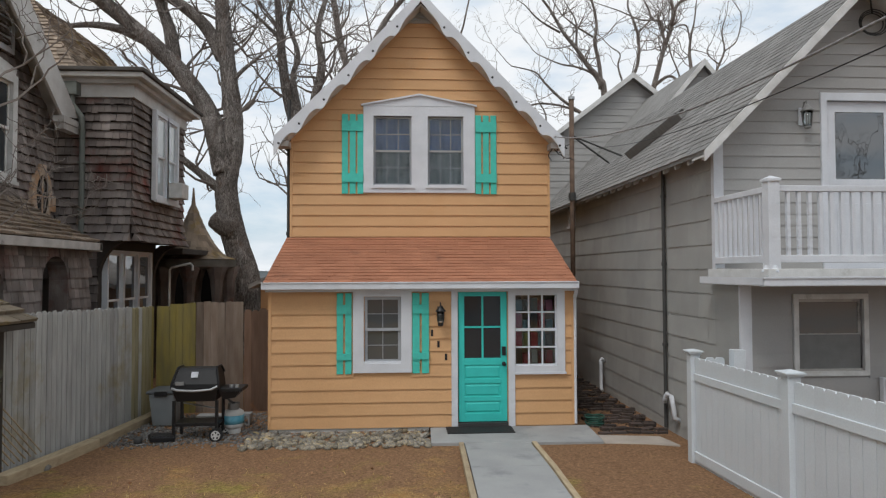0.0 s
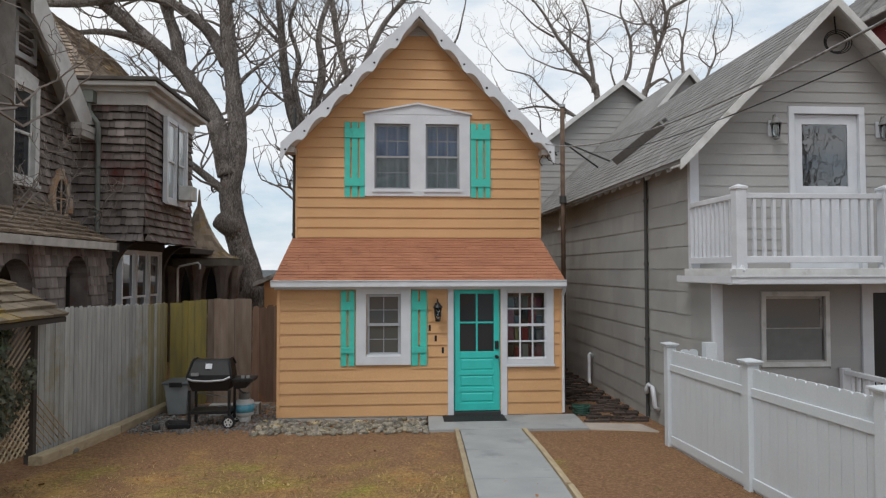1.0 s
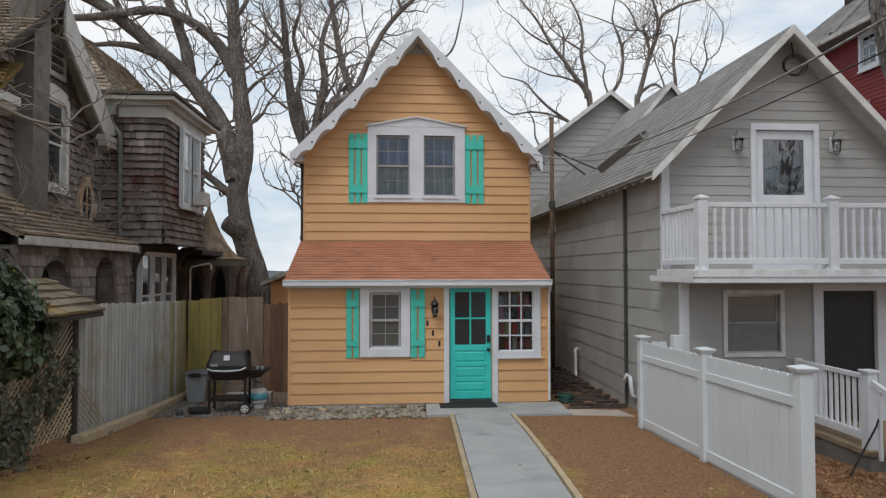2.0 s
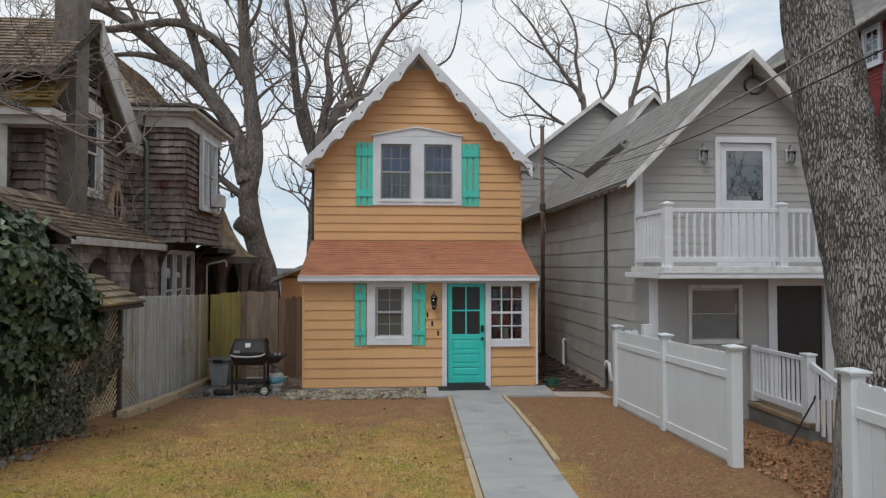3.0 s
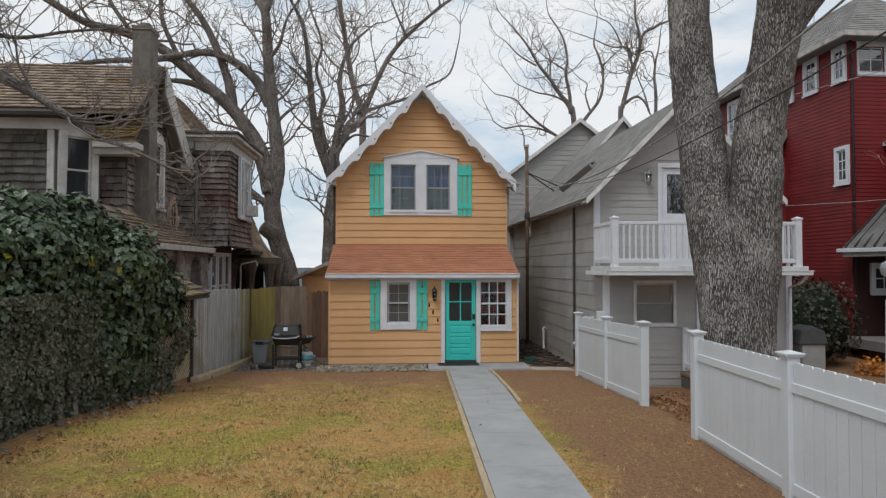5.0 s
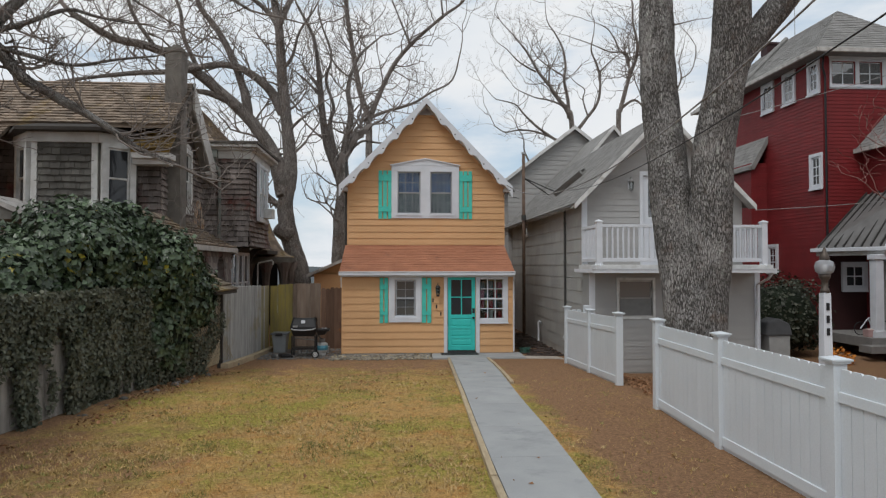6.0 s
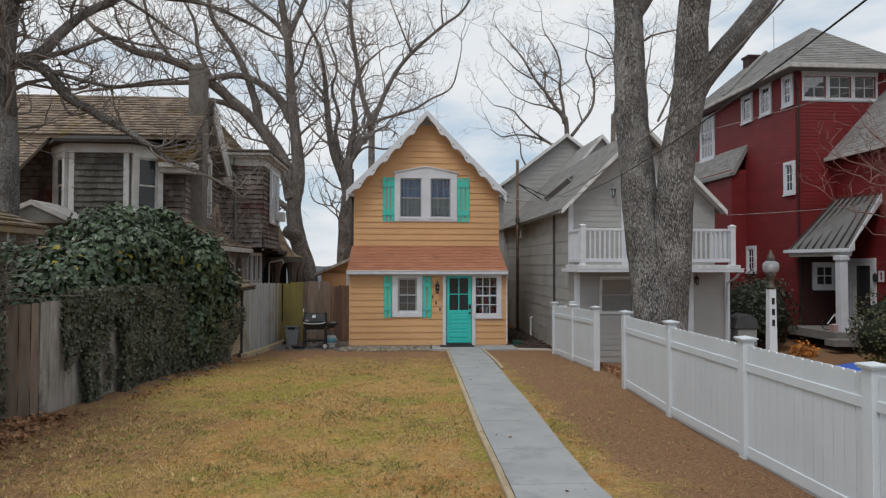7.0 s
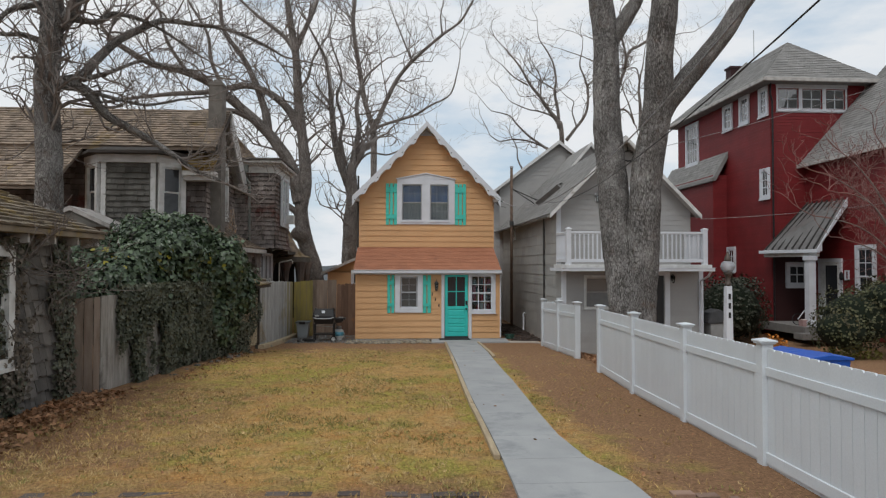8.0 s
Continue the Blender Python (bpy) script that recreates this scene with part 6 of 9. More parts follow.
    roof_courses(lr, OLD_ROOF, (GX - 9.1, -3.22, 4.68), (GX - 3.53, -3.22, 4.68), (GX - 9.1, YE + 0.1, 6.06), (GX - 3.53, YE + 0.1, 6.06), 0.15, 0.17, 0.02, seed=23)
    # little pediment over the side porch
    g = Geo()
    g.prism([(-11.6, -3.3, 3.55), (-9.4, -3.3, 3.55), (-10.5, -3.3, 4.05)], (0, 1.2, 0))
    pd = part("porch_pediment", g, SHINGLE_G, h, "small shingled pediment")
    g = Geo()
    for s in (-1, 1):
        g.prism([(-10.5, -3.36, 4.12), (-10.5 + s * 1.25, -3.36, 3.54), (-10.5 + s * 1.25, -3.36, 3.42), (-10.5, -3.36, 4.0)], (0, 1.3, 0))
    part("bargeboard", g, OLD_TRIM, pd)
    # porch roof along the lawn side, over shingled arches
    g = Geo()
    n = 8
    prof = []
    for i in range(n + 1):
        u = i / n
        prof.append((lerp(GX, -6.20, u), lerp(3.85, 3.04, u ** 0.75)))
    g.v = [(x, -2.6, z) for x, z in prof] + [(x, 1.47, z) for x, z in prof] + [(x, -2.6, z - 0.08) for x, z in prof] + [(x, 1.47, z - 0.08) for x, z in prof]
    k = n + 1
    for i in range(n):
        g.f += [(i, i + 1, k + i + 1, k + i), (2 * k + i, 3 * k + i, 3 * k + i + 1, 2 * k + i + 1), (i, 2 * k + i, 2 * k + i + 1, i + 1), (k + i, k + i + 1, 3 * k + i + 1, 3 * k + i)]
    pf = part("porch_roof", g, OLD_ROOF, h, "curved mossy porch roof")
    for i in range(n):
        (xa, za), (xb, zb) = prof[i + 1], prof[i]
        roof_courses(pf, OLD_ROOF, (xa, -2.62, za + 0.015), (xa, 1.50, za + 0.015), (xb, -2.62, zb + 0.015), (xb, 1.50, zb + 0.015), 0.16, 0.17, 0.02, seed=30 + i)
    g = Geo()
    g.box(-6.28, -6.15, -2.6, 1.51, 2.90, 3.03)
    g.box(-7.45, -6.15, 1.43, 1.52, 2.88, 3.02)
    part("fascia", g, OLD_TRIM, h, "weathered porch fascia")
    return h


old_house()


def arcade(x, y0, y1, zt, openings, label):
    """A shingled porch wall along the lawn with round-headed openings."""
    t = thing("porch_arcade", (x, (y0 + y1) / 2, 0), label, "porch")
    g = Geo()
    cuts = sorted(openings)
    pos = y0
    segs = 14
    for c, half, spring in cuts:
        g.box(x - 0.3, x, pos, c - half, 0, zt)
        for i in range(segs):
            a0, a1 = math.pi * i / segs, math.pi * (i + 1) / segs
            ya, yb = c - half * math.cos(a0), c - half * math.cos(a1)
            za, zb = spring + half * math.sin(a0), spring + half * math.sin(a1)
            g.prism([(x, ya, za), (x, yb, zb), (x, yb, zt), (x, ya, zt)], (-0.3, 0, 0))
        pos = c + half
    g.box(x - 0.3, x, pos, y1, 0, zt)
    ww = part("wall", g, SHINGLE, t, "brown shingled porch wall with arches")
    sh = Geo()
    rnd = random.Random(int(abs(y0 * 10)) + 3)
    z = 0.9
    while z < zt - 0.1:
        y = y0
        while y < y1:
            w = rnd.uniform(0.1, 0.2)
            mid = y + w / 2
            free = True
            for c, half, spring in cuts:
                if abs(mid - c) < half + 0.04 and (z < spring or math.hypot(mid - c, z + 0.08 - spring) < half + 0.08):
                    free = False
            if free:
                sh.add([(x + 0.03, y, z), (x + 0.03, y + w - 0.008, z), (x + 0.006, y + w - 0.008, z + 0.19), (x + 0.006, y, z + 0.19), (x, y, z), (x, y + w - 0.008, z)], [(0, 1, 2, 3), (4, 5, 1, 0), (0, 3, 4), (1, 5, 2)])
            y += w
        z += 0.17
    tagged(part("shingles", sh, SHINGLE, ww), kind="stuff")
    # added wall, its near-black colour painting the shade behind the arches
    part("inner_wall", Geo().box(x - 2.6, x - 2.5, y0, y1, 0, zt), RECESS_SHADE, t)
    return t


arcade(-6.36, -2.5, 1.44, 2.90, [(-1.42, 0.45, 2.25), (0.38, 0.38, 2.40)], "dark shingled porch arcade of the old house")
# ---------------------------------------------------------------- fences
def white_x(y):
    return 2.87 + 0.0325 * (y + 2.1)


def fence_top(y):
    return 1.43 + 0.215 * smoothstep(-0.5, -9, y) + 0.03 * smoothstep(-11.0, -17.7, y)


def white_fence(ys, label):
    f = thing("vinyl_fence", (white_x(ys[0]), ys[0], gz(2.5, ys[0])), label, "fence", group="white vinyl fence runs")
    ang = math.atan2(1.0, 0.0325) - math.pi / 2          # lean of the run from the y axis
    for y in ys:
        x, z0 = white_x(y), gz(white_x(y) - 0.1, y)
        zt = fence_top(y)
        m = Matrix.Translation((x, y, 0)) @ Matrix.Rotation(ang, 4, "Z")
        g = Geo()
        g.box(-0.064, 0.064, -0.064, 0.064, z0 - 0.2, zt, m)
        g.box(-0.085, 0.085, -0.085, 0.085, zt, zt + 0.022, m)
        g.box(-0.10, 0.10, -0.10, 0.10, zt + 0.022, zt + 0.04, m)
        g.add([m @ Vector(p) for p in ((-0.1, -0.1, zt + 0.04), (0.1, -0.1, zt + 0.04), (0.1, 0.1, zt + 0.04), (-0.1, 0.1, zt + 0.04), (0, 0, zt + 0.065))], [(0, 1, 4), (1, 2, 4), (2, 3, 4), (3, 0, 4)])
        part("post", g, VINYL, f, "white post with a pyramid cap", bevel=0.004)
    for ya, yb in zip(ys, ys[1:]):
        L = math.hypot(white_x(yb) - white_x(ya), yb - ya)
        za, zb = gz(2.5, max(ya, -16.2)), gz(2.5, max(yb, -16.2))
        ta, tb = fence_top(ya), fence_top(yb)
        m = Matrix.Translation((white_x(ya), ya, 0)) @ Matrix.Rotation(ang + math.pi, 4, "Z")

        def P(u, s, w):
            """u along the run from ya, s to the side (positive to the neighbour), w: height above the sloping top or bottom."""
            return Vector((lerp(white_x(ya), white_x(yb), u / L) + s, lerp(ya, yb, u / L), w))
        for name, off, hh, from_top in (("top_rail", -0.34, 0.095, True), ("bottom_rail", 0.04, 0.12, False)):
            g = Geo()
            for u in (0.064, L - 0.064):
                base = (lerp(ta, tb, u / L) if from_top else lerp(za, zb, u / L)) + off
                g.v += [tuple(P(u, s, base + d)) for s, d in ((-0.03, 0), (0.03, 0), (0.03, hh), (-0.03, hh))]
            g.f = [(0, 1, 2, 3), (7, 6, 5, 4), (0, 4, 5, 1), (1, 5, 6, 2), (2, 6, 7, 3), (3, 7, 4, 0)]
            part(name, g, VINYL, f, bevel=0.006)
        n = round((L - 0.128) / 0.158)
        w = (L - 0.128) / n
        for i in range(n):
            u0, u1 = 0.064 + i * w + (0.012 if i == 0 else 0), 0.064 + (i + 1) * w
            t0 = lerp(ta, tb, (u0 + u1) / 2 / L) - 0.045
            b0 = lerp(za, zb, (u0 + u1) / 2 / L)
            r0, c, e = t0 - 0.24, 0.022, 0.0035
            outline = [(u0 + e, b0), (u1 - e, b0), (u1 - e, r0), (u1 - 0.0004, r0), (u1 - 0.0004, t0 - c), (u1 - c, t0), (u0 + c, t0), (u0 + 0.0004, t0 - c), (u0 + 0.0004, r0), (u0 + e, r0)]
            g = Geo()
            g.v = [tuple(P(u, -0.011, z)) for u, z in outline] + [tuple(P(u, 0.011, z)) for u, z in outline]
            k = len(outline)
            g.f = [tuple(range(k)), tuple(range(2 * k - 1, k - 1, -1))] + [(j, j + k, (j + 1) % k + k, (j + 1) % k) for j in range(k)]
            part("board", g, VINYL, f)
    return f


white_fence([-2.1, -4.35, -6.4], "short white vinyl board fence beside the gray house")


def fence_return():
    """Two boards and a plain post that close the gap between the white fence and the house corner."""
    f = thing("vinyl_fence", (3.1, -2.3, gz(3.1, -2.3)), "short white board return from the fence to the house corner", "fence", group="white vinyl fence runs")
    z = gz(3.1, -2.4)
    for x0 in (2.935, 3.06):
        outline = [(x0, z + 0.04), (x0 + 0.118, z + 0.04), (x0 + 0.118, 1.40), (x0 + 0.096, 1.425), (x0 + 0.022, 1.425), (x0, 1.40)]
        part("board", Geo().prism([(x, -2.29, zz) for x, zz in outline], (0, -0.022, 0)), VINYL, f)
    part("post", Geo().box(3.19, 3.345, -2.52, -2.40, z - 0.2, 1.54), VINYL, f, "plain flat-topped white post", bevel=0.006)
    part("rail", Geo().box(2.93, 3.19, -2.37, -2.315, 1.10, 1.19), VINYL, f, bevel=0.005)


fence_return()
white_fence([-8.42, -10.57, -12.82, -14.95, -17.1], "long white vinyl board fence beside the lawn")


def board_fence(name, a, b, zt0, zt1, material_of, width, label, group, pointed=True, zb=None, seed=1, side=1, gap=0.005):
    """Upright boards on rails between two plan points."""
    rnd = random.Random(seed)
    A, B = Vector((*a, 0)), Vector((*b, 0))
    L = (B - A).length
    d = (B - A) / L
    nr = Vector((d.y, -d.x, 0)) * side
    f = thing(name, (A.x, A.y, gz(A.x, A.y)), label, "fence", group=group)
    x = 0.0
    while x < L - 0.03:
        w = min(width * rnd.uniform(0.92, 1.06), L - x)
        u = (x + w / 2) / L
        p, q = A + d * (x + gap), A + d * (x + w - gap)
        lean = rnd.uniform(-0.004, 0.004)
        z0 = gz(p.x, p.y) - 0.05 if zb is None else zb
        zt = lerp(zt0, zt1, u) + rnd.uniform(-0.015, 0.015)
        o = nr * (0.004 * rnd.random())
        c = 0.035 if pointed else 0.004
        mid = (p + q) / 2
        k = [(p, z0), (q, z0), (q + d * lean, zt - c), (q.lerp(p, 0.28) + d * lean, zt), (p.lerp(q, 0.28) + d * lean, zt), (p + d * lean, zt - c)]
        g = Geo()
        fr = [Vector((v.x, v.y, z)) + o for v, z in k]
        bk = [v - nr * 0.018 for v in fr]
        n = len(k)
        g.v = [tuple(v) for v in fr + bk]
        g.f = [tuple(range(n)), tuple(range(2 * n - 1, n - 1, -1))] + [(j, j + n, (j + 1) % n + n, (j + 1) % n) for j in range(n)]
        part("board", g, material_of(u, rnd), f)
        x += w
    for frac in (0.2, 0.82):
        g = Geo()
        for u in (0, 1):
            p = A.lerp(B, u) - nr * 0.02
            z = lerp(gz(p.x, p.y), lerp(zt0, zt1, u), frac)
            g.v += [tuple(p + Vector((0, 0, z))), tuple(p - nr * 0.04 + Vector((0, 0, z))), tuple(p - nr * 0.04 + Vector((0, 0, z + 0.08))), tuple(p + Vector((0, 0, z + 0.08)))]
        g.f = [(0, 1, 2, 3), (7, 6, 5, 4), (0, 4, 5, 1), (1, 5, 6, 2), (2, 6, 7, 3), (3, 7, 4, 0)]
        part("rail", g, FENCE_B, f)
    return f


bx = boundary_x
board_fence("board_fence", (bx(-2.28), -2.28), (bx(1.42), 1.42), 2.03, 1.93, lambda u, r: FENCE_Y if u > 0.90 + 0.08 * r.random() else (FENCE_WY if u > 0.76 + 0.14 * r.random() else FENCE_W), 0.108,
            "silvered stockade board fence, algae-yellow at its end", "old fences beside the lawn", seed=2)
board_fence("board_fence", (bx(1.42) + 0.02, 1.5), (-4.55, 1.6), 1.92, 1.97, lambda u, r: FENCE_Y, 0.11, "algae-yellow board fence behind the barbecue", "old fences beside the lawn", False, seed=3, gap=0.001)
board_fence("board_fence", (-4.54, 1.6), (-3.72, 1.62), 1.98, 1.98, lambda u, r: FENCE_B, 0.13, "brown board fence behind the barbecue", "old fences beside the lawn", False, seed=4, gap=0.001)
board_fence("board_fence", (-3.71, 1.63), (-2.99, 1.64), 1.83, 1.87, lambda u, r: FENCE_R, 0.13, "red-brown picket fence against the orange cottage", "old fences beside the lawn", seed=5, gap=0.001)
board_fence("board_fence", (bx(-10.35), -10.35), (bx(-6.0), -6.0), 1.98, 2.02, lambda u, r: FENCE_OLD, 0.19, "gray board fence overgrown with ivy", "old fences beside the lawn", False, seed=6, gap=0.002)
board_fence("board_fence", (-7.0, -10.75), (bx(-10.35), -10.38), 1.95, 1.98, lambda u, r: FENCE_B, 0.16, "brown boards between shed and ivy fence", "old fences beside the lawn", False, seed=7)

# timber kerb along the fence and edging boards along the path
for ya, yb in ((-2.45, -0.6), (-0.58, 1.3)):
    g = Geo()
    q = [(bx(ya) + 0.06, ya), (bx(ya) + 0.24, ya), (bx(yb) + 0.24, yb), (bx(yb) + 0.06, yb)]
    g.prism([(x, y, gz(x, y) - 0.08) for x, y in q], (0, 0, 0.20))
    solo("timber_kerb", g, PALE_TIMBER, "weathered timber kerb along the fence foot", "kerb", group="timber kerbs", bevel=0.015)


for pts, xf, off in (([-0.95, -3.4, -5.9], path_l, -0.05), ([-5.95, -9.0, -11.9], path_l, -0.05), ([-11.95, -13.5, -14.9], path_l, -0.05), ([-0.98, -2.3, -4.0], path_r, 0.05), ([-4.05, -5.0, -6.1], path_r, 0.06)):
    g = Geo()
    for y in pts:
        x = xf(y) + off
        z = gz(x, y)
        g.v += [(x - 0.035, y, z - 0.05), (x + 0.035, y, z - 0.05), (x + 0.035, y, z + 0.055), (x - 0.035, y, z + 0.055)]
    n = len(pts)
    g.f = [(0, 1, 2, 3), (4 * n - 1, 4 * n - 2, 4 * n - 3, 4 * n - 4)] + [(4 * i + j, 4 * i + 4 + j, 4 * i + 4 + (j + 1) % 4, 4 * i + (j + 1) % 4) for i in range(n - 1) for j in range(4)]
    solo("edging_board", g, PALE_TIMBER, "thin weathered timber edging beside the path", "edging", group="edging boards of the path", bevel=0.008)


# ---------------------------------------------------------------- trees
def wander(p, d, length, n, rnd, bend=0.25, lift=0.08):
    pts = [Vector(p)]
    d = Vector(d).normalized()
    for i in range(n):
        d = (d + Vector((rnd.gauss(0, bend), rnd.gauss(0, bend), rnd.gauss(0, bend) + lift))).normalized()
        pts.append(pts[-1] + d * (length / n))
    return pts, d


def twigs(g, p, d, r, length, depth, rnd, sides=3):
    """A branch that forks until it is thin."""
    n = 4 if depth > 1 else 3
    pts, end = wander(p, d, length, n, rnd, 0.2 + 0.04 * (3 - min(depth, 3)))
    g.tube(pts, [max(0.005, lerp(r, r * 0.55, i / n)) for i in range(n + 1)], max(3, sides), cap=False)
    if depth <= 0:
        return
    for k in range(2 + (rnd.random() < 0.5)):
        q = pts[rnd.randint(2, n)] if k else pts[-1]
        side = Vector((rnd.gauss(0, 1), rnd.gauss(0, 1), rnd.gauss(0.25, 0.7))).normalized()
        twigs(g, q, (end * 0.75 + side * 0.75), r * rnd.uniform(0.5, 0.68), length * rnd.uniform(0.55, 0.85), depth - 1, rnd, sides - 1)


def smooth_path(pts, k=4):
    """A Catmull-Rom curve through a few points."""
    P = [Vector(p) for p in pts]
    P = [P[0] * 2 - P[1]] + P + [P[-1] * 2 - P[-2]]
    out = []
    for i in range(1, len(P) - 2):
        for j in range(k):
            t = j / k
            a, b, c, d = P[i - 1:i + 3]
            out.append(0.5 * ((2 * b) + (c - a) * t + (2 * a - 5 * b + 4 * c - d) * t * t + (3 * b - 3 * c + d - a) * t ** 3))
    return out + [P[-2]]


def bark_tube(g, pts, radii, sides, rnd, rough):
    """A limb with an uneven skin."""
    k = len(g.v)
    g.tube(pts, radii, sides)
    for i in range(k, len(g.v)):
        s = (i - k) // sides
        c = pts[min(s, len(pts) - 1)]
        v = Vector(g.v[i]) - c
        q = (i - k) % sides
        f = 1 + rough * noise.noise(Vector((math.cos(q * 6.283 / sides) * 2.2, math.sin(q * 6.283 / sides) * 2.2, c.z * 0.9 + c.x))) + rough * 0.5 * noise.noise(Vector((q * 1.7, c.z * 3, 0)))
        g.v[i] = tuple(c + v * f)


def bare_tree(label, base, limbs, material, seed, depth=3, spread=1.0, density=1.0, twig_mat=None, group="bare trees", tip=True, rough=0.16):
    """limbs: (points, radius at start, radius at end); twigs sprout along them."""
    rnd = random.Random(seed)
    t = thing("tree", base, label, "tree", group=group)
    crown = Geo()
    for i, (pts, r0, r1) in enumerate(limbs):
        g = Geo()
        path = smooth_path(pts, 8 if r0 > 0.3 else 5)
        n = len(path)
        radii = [lerp(r0, r1, (j / (n - 1)) ** 0.8) for j in range(n)]
        if i == 0:
            for j in range(min(5, n)):
                radii[j] *= 1 + 0.28 * (1 - j / 5) ** 2
        bark_tube(g, path, radii, 40 if r0 > 0.35 else (20 if r0 > 0.2 else (10 if r0 > 0.1 else 7)), rnd, rough)
        part("trunk" if i == 0 else "limb", g, material, t, smooth=True)
        start = 0.45 if i == 0 else 0.2
        length = sum((path[j + 1] - path[j]).length for j in range(n - 1))
        count = int(length * 1.6 * density)
        for c in range(count):
            u = lerp(start, 1.0, rnd.random())
            j = min(n - 2, int(u * (n - 1)))
            d = (path[j + 1] - path[j]).normalized()
            side = Vector((rnd.gauss(0, 1), rnd.gauss(0, 0.8), rnd.gauss(0.35, 0.8))).normalized()
            r = min(radii[j] * 0.35, 0.035 + 0.03 * rnd.random())
            twigs(crown, path[j], d * 0.4 + side, r, spread * rnd.uniform(0.7, 1.6), depth, rnd, 5)
        if tip:
            d = (path[-1] - path[-2]).normalized()
            twigs(crown, path[-1], d, max(r1 * 0.9, 0.02), spread * 1.6, depth + 1, rnd, 5)
    tagged(part("crown", crown, twig_mat or TWIG, t, "leafless branches and twigs"), kind="stuff")
    return t


limbs = []
limbs.append(([(-5.05, 9.8, -0.4), (-5.4, 9.8, 1.2), (-5.68, 9.8, 2.6), (-5.98, 9.8, 3.7), (-6.17, 9.8, 4.75), (-6.12, 9.8, 5.6), (-5.99, 9.8, 6.5), (-5.98, 9.8, 7.2), (-6.1, 9.8, 8.1), (-6.23, 9.8, 9.2), (-6.35, 9.8, 10.5), (-6.45, 9.8, 12.1), (-6.55, 9.8, 12.9), (-6.77, 9.8, 14.3), (-7.0, 9.8, 15.8)], 0.45, 0.13))
limbs.append(([(-6.2, 9.8, 5.5), (-6.45, 9.8, 6.4), (-6.75, 9.8, 7.35), (-7.38, 9.8, 8.35), (-8.1, 9.7, 9.15), (-9.2, 9.4, 10.1), (-10.4, 9.0, 11.0), (-11.6, 8.5, 11.4), (-12.6, 8.0, 11.5), (-13.9, 7.4, 12.2)], 0.36, 0.11))
limbs.append(([(-7.75, 9.8, 8.8), (-7.85, 9.8, 9.6), (-8.1, 9.8, 10.4), (-8.57, 9.8, 11.6), (-9.04, 9.7, 12.5), (-9.8, 9.5, 13.6), (-9.95, 9.3, 15.2)], 0.22, 0.07))
limbs.append(([(-6.33, 9.8, 9.0), (-6.85, 9.75, 10.0), (-7.75, 9.6, 10.7), (-8.8, 9.3, 10.9), (-10.4, 8.8, 10.45), (-11.6, 8.4, 10.25), (-12.7, 8.0, 10.0), (-13.9, 7.6, 9.7)], 0.21, 0.06))
limbs.append(([(-8.5, 9.6, 9.45), (-9.2, 9.4, 9.7), (-9.9, 9.2, 9.75), (-10.8, 9.0, 9.6)], 0.17, 0.06))
limbs.append(([(-6.52, 9.8, 12.8), (-5.9, 9.8, 14.2), (-5.45, 9.8, 15.4), (-5.2, 9.8, 16.6)], 0.15, 0.06))
limbs.append(([(-6.55, 9.8, 12.8), (-7.1, 9.8, 13.5), (-8.3, 9.7, 14.4), (-9.3, 9.6, 15.3)], 0.14, 0.05))
limbs.append(([(-6.1, 9.8, 4.8), (-6.5, 9.8, 5.1), (-7.02, 9.8, 5.54), (-7.6, 9.9, 6.0), (-8.4, 10, 6.7)], 0.16, 0.09))
limbs.append(([(-6.05, 9.8, 8.2), (-5.9, 9.7, 8.4), (-5.56, 9.6, 8.7), (-5.03, 9.5, 9.1)], 0.10, 0.04))
limbs.append(([(-6.4, 9.8, 10.8), (-5.9, 9.6, 11.4), (-5.6, 9.5, 12.4), (-5.0, 9.4, 13.3)], 0.09, 0.04))
limbs.append(([(-9.6, 9.2, 10.5), (-10.2, 9.0, 11.9), (-10.4, 8.9, 13.2), (-11.2, 8.7, 14.6)], 0.11, 0.05))
limbs.append(([(-11.2, 8.7, 11.3), (-12.0, 8.3, 12.6), (-12.3, 8.0, 14.0), (-13.2, 7.8, 15.2)], 0.09, 0.04))
bare_tree("tall leafless tree with a leaning knobbed trunk", (-5.4, 9.8, 0), limbs, BARK_DARK, 11, depth=3, spread=1.15, density=0.85, rough=0.22)
bur = Geo()
bark_tube(bur, smooth_path([(-5.9, 9.7, 3.75), (-6.2, 9.6, 3.95), (-6.42, 9.52, 4.1), (-6.52, 9.48, 4.18)], 4), [0.30, 0.33, 0.34, 0.34, 0.33, 0.33, 0.32, 0.31, 0.30, 0.28, 0.24, 0.18, 0.08], 16, random.Random(4), 0.35)
part("burl", bur, BARK_DARK, bpy.data.objects["tree"], "broken limb knob", smooth=True)

limbs = []
limbs.append(([(-3.99, 11.8, 0.92), (-4.03, 11.8, 2.59), (-4.01, 11.8, 4.27), (-3.9, 11.8, 5.62), (-4.02, 11.8, 7.13)], 0.44, 0.30))
limbs.append(([(-4.1, 11.8, 6.63), (-4.69, 11.8, 8.31), (-4.96, 11.8, 10.33), (-5.05, 11.8, 11.52), (-5.31, 11.8, 13.04), (-6.07, 11.8, 14.55)], 0.22, 0.05))
limbs.append(([(-3.97, 11.8, 6.63), (-3.81, 11.8, 8.15), (-3.58, 11.8, 9.51), (-3.7, 11.8, 10.69), (-3.29, 11.8, 12.06), (-2.45, 11.8, 12.93)], 0.22, 0.04))
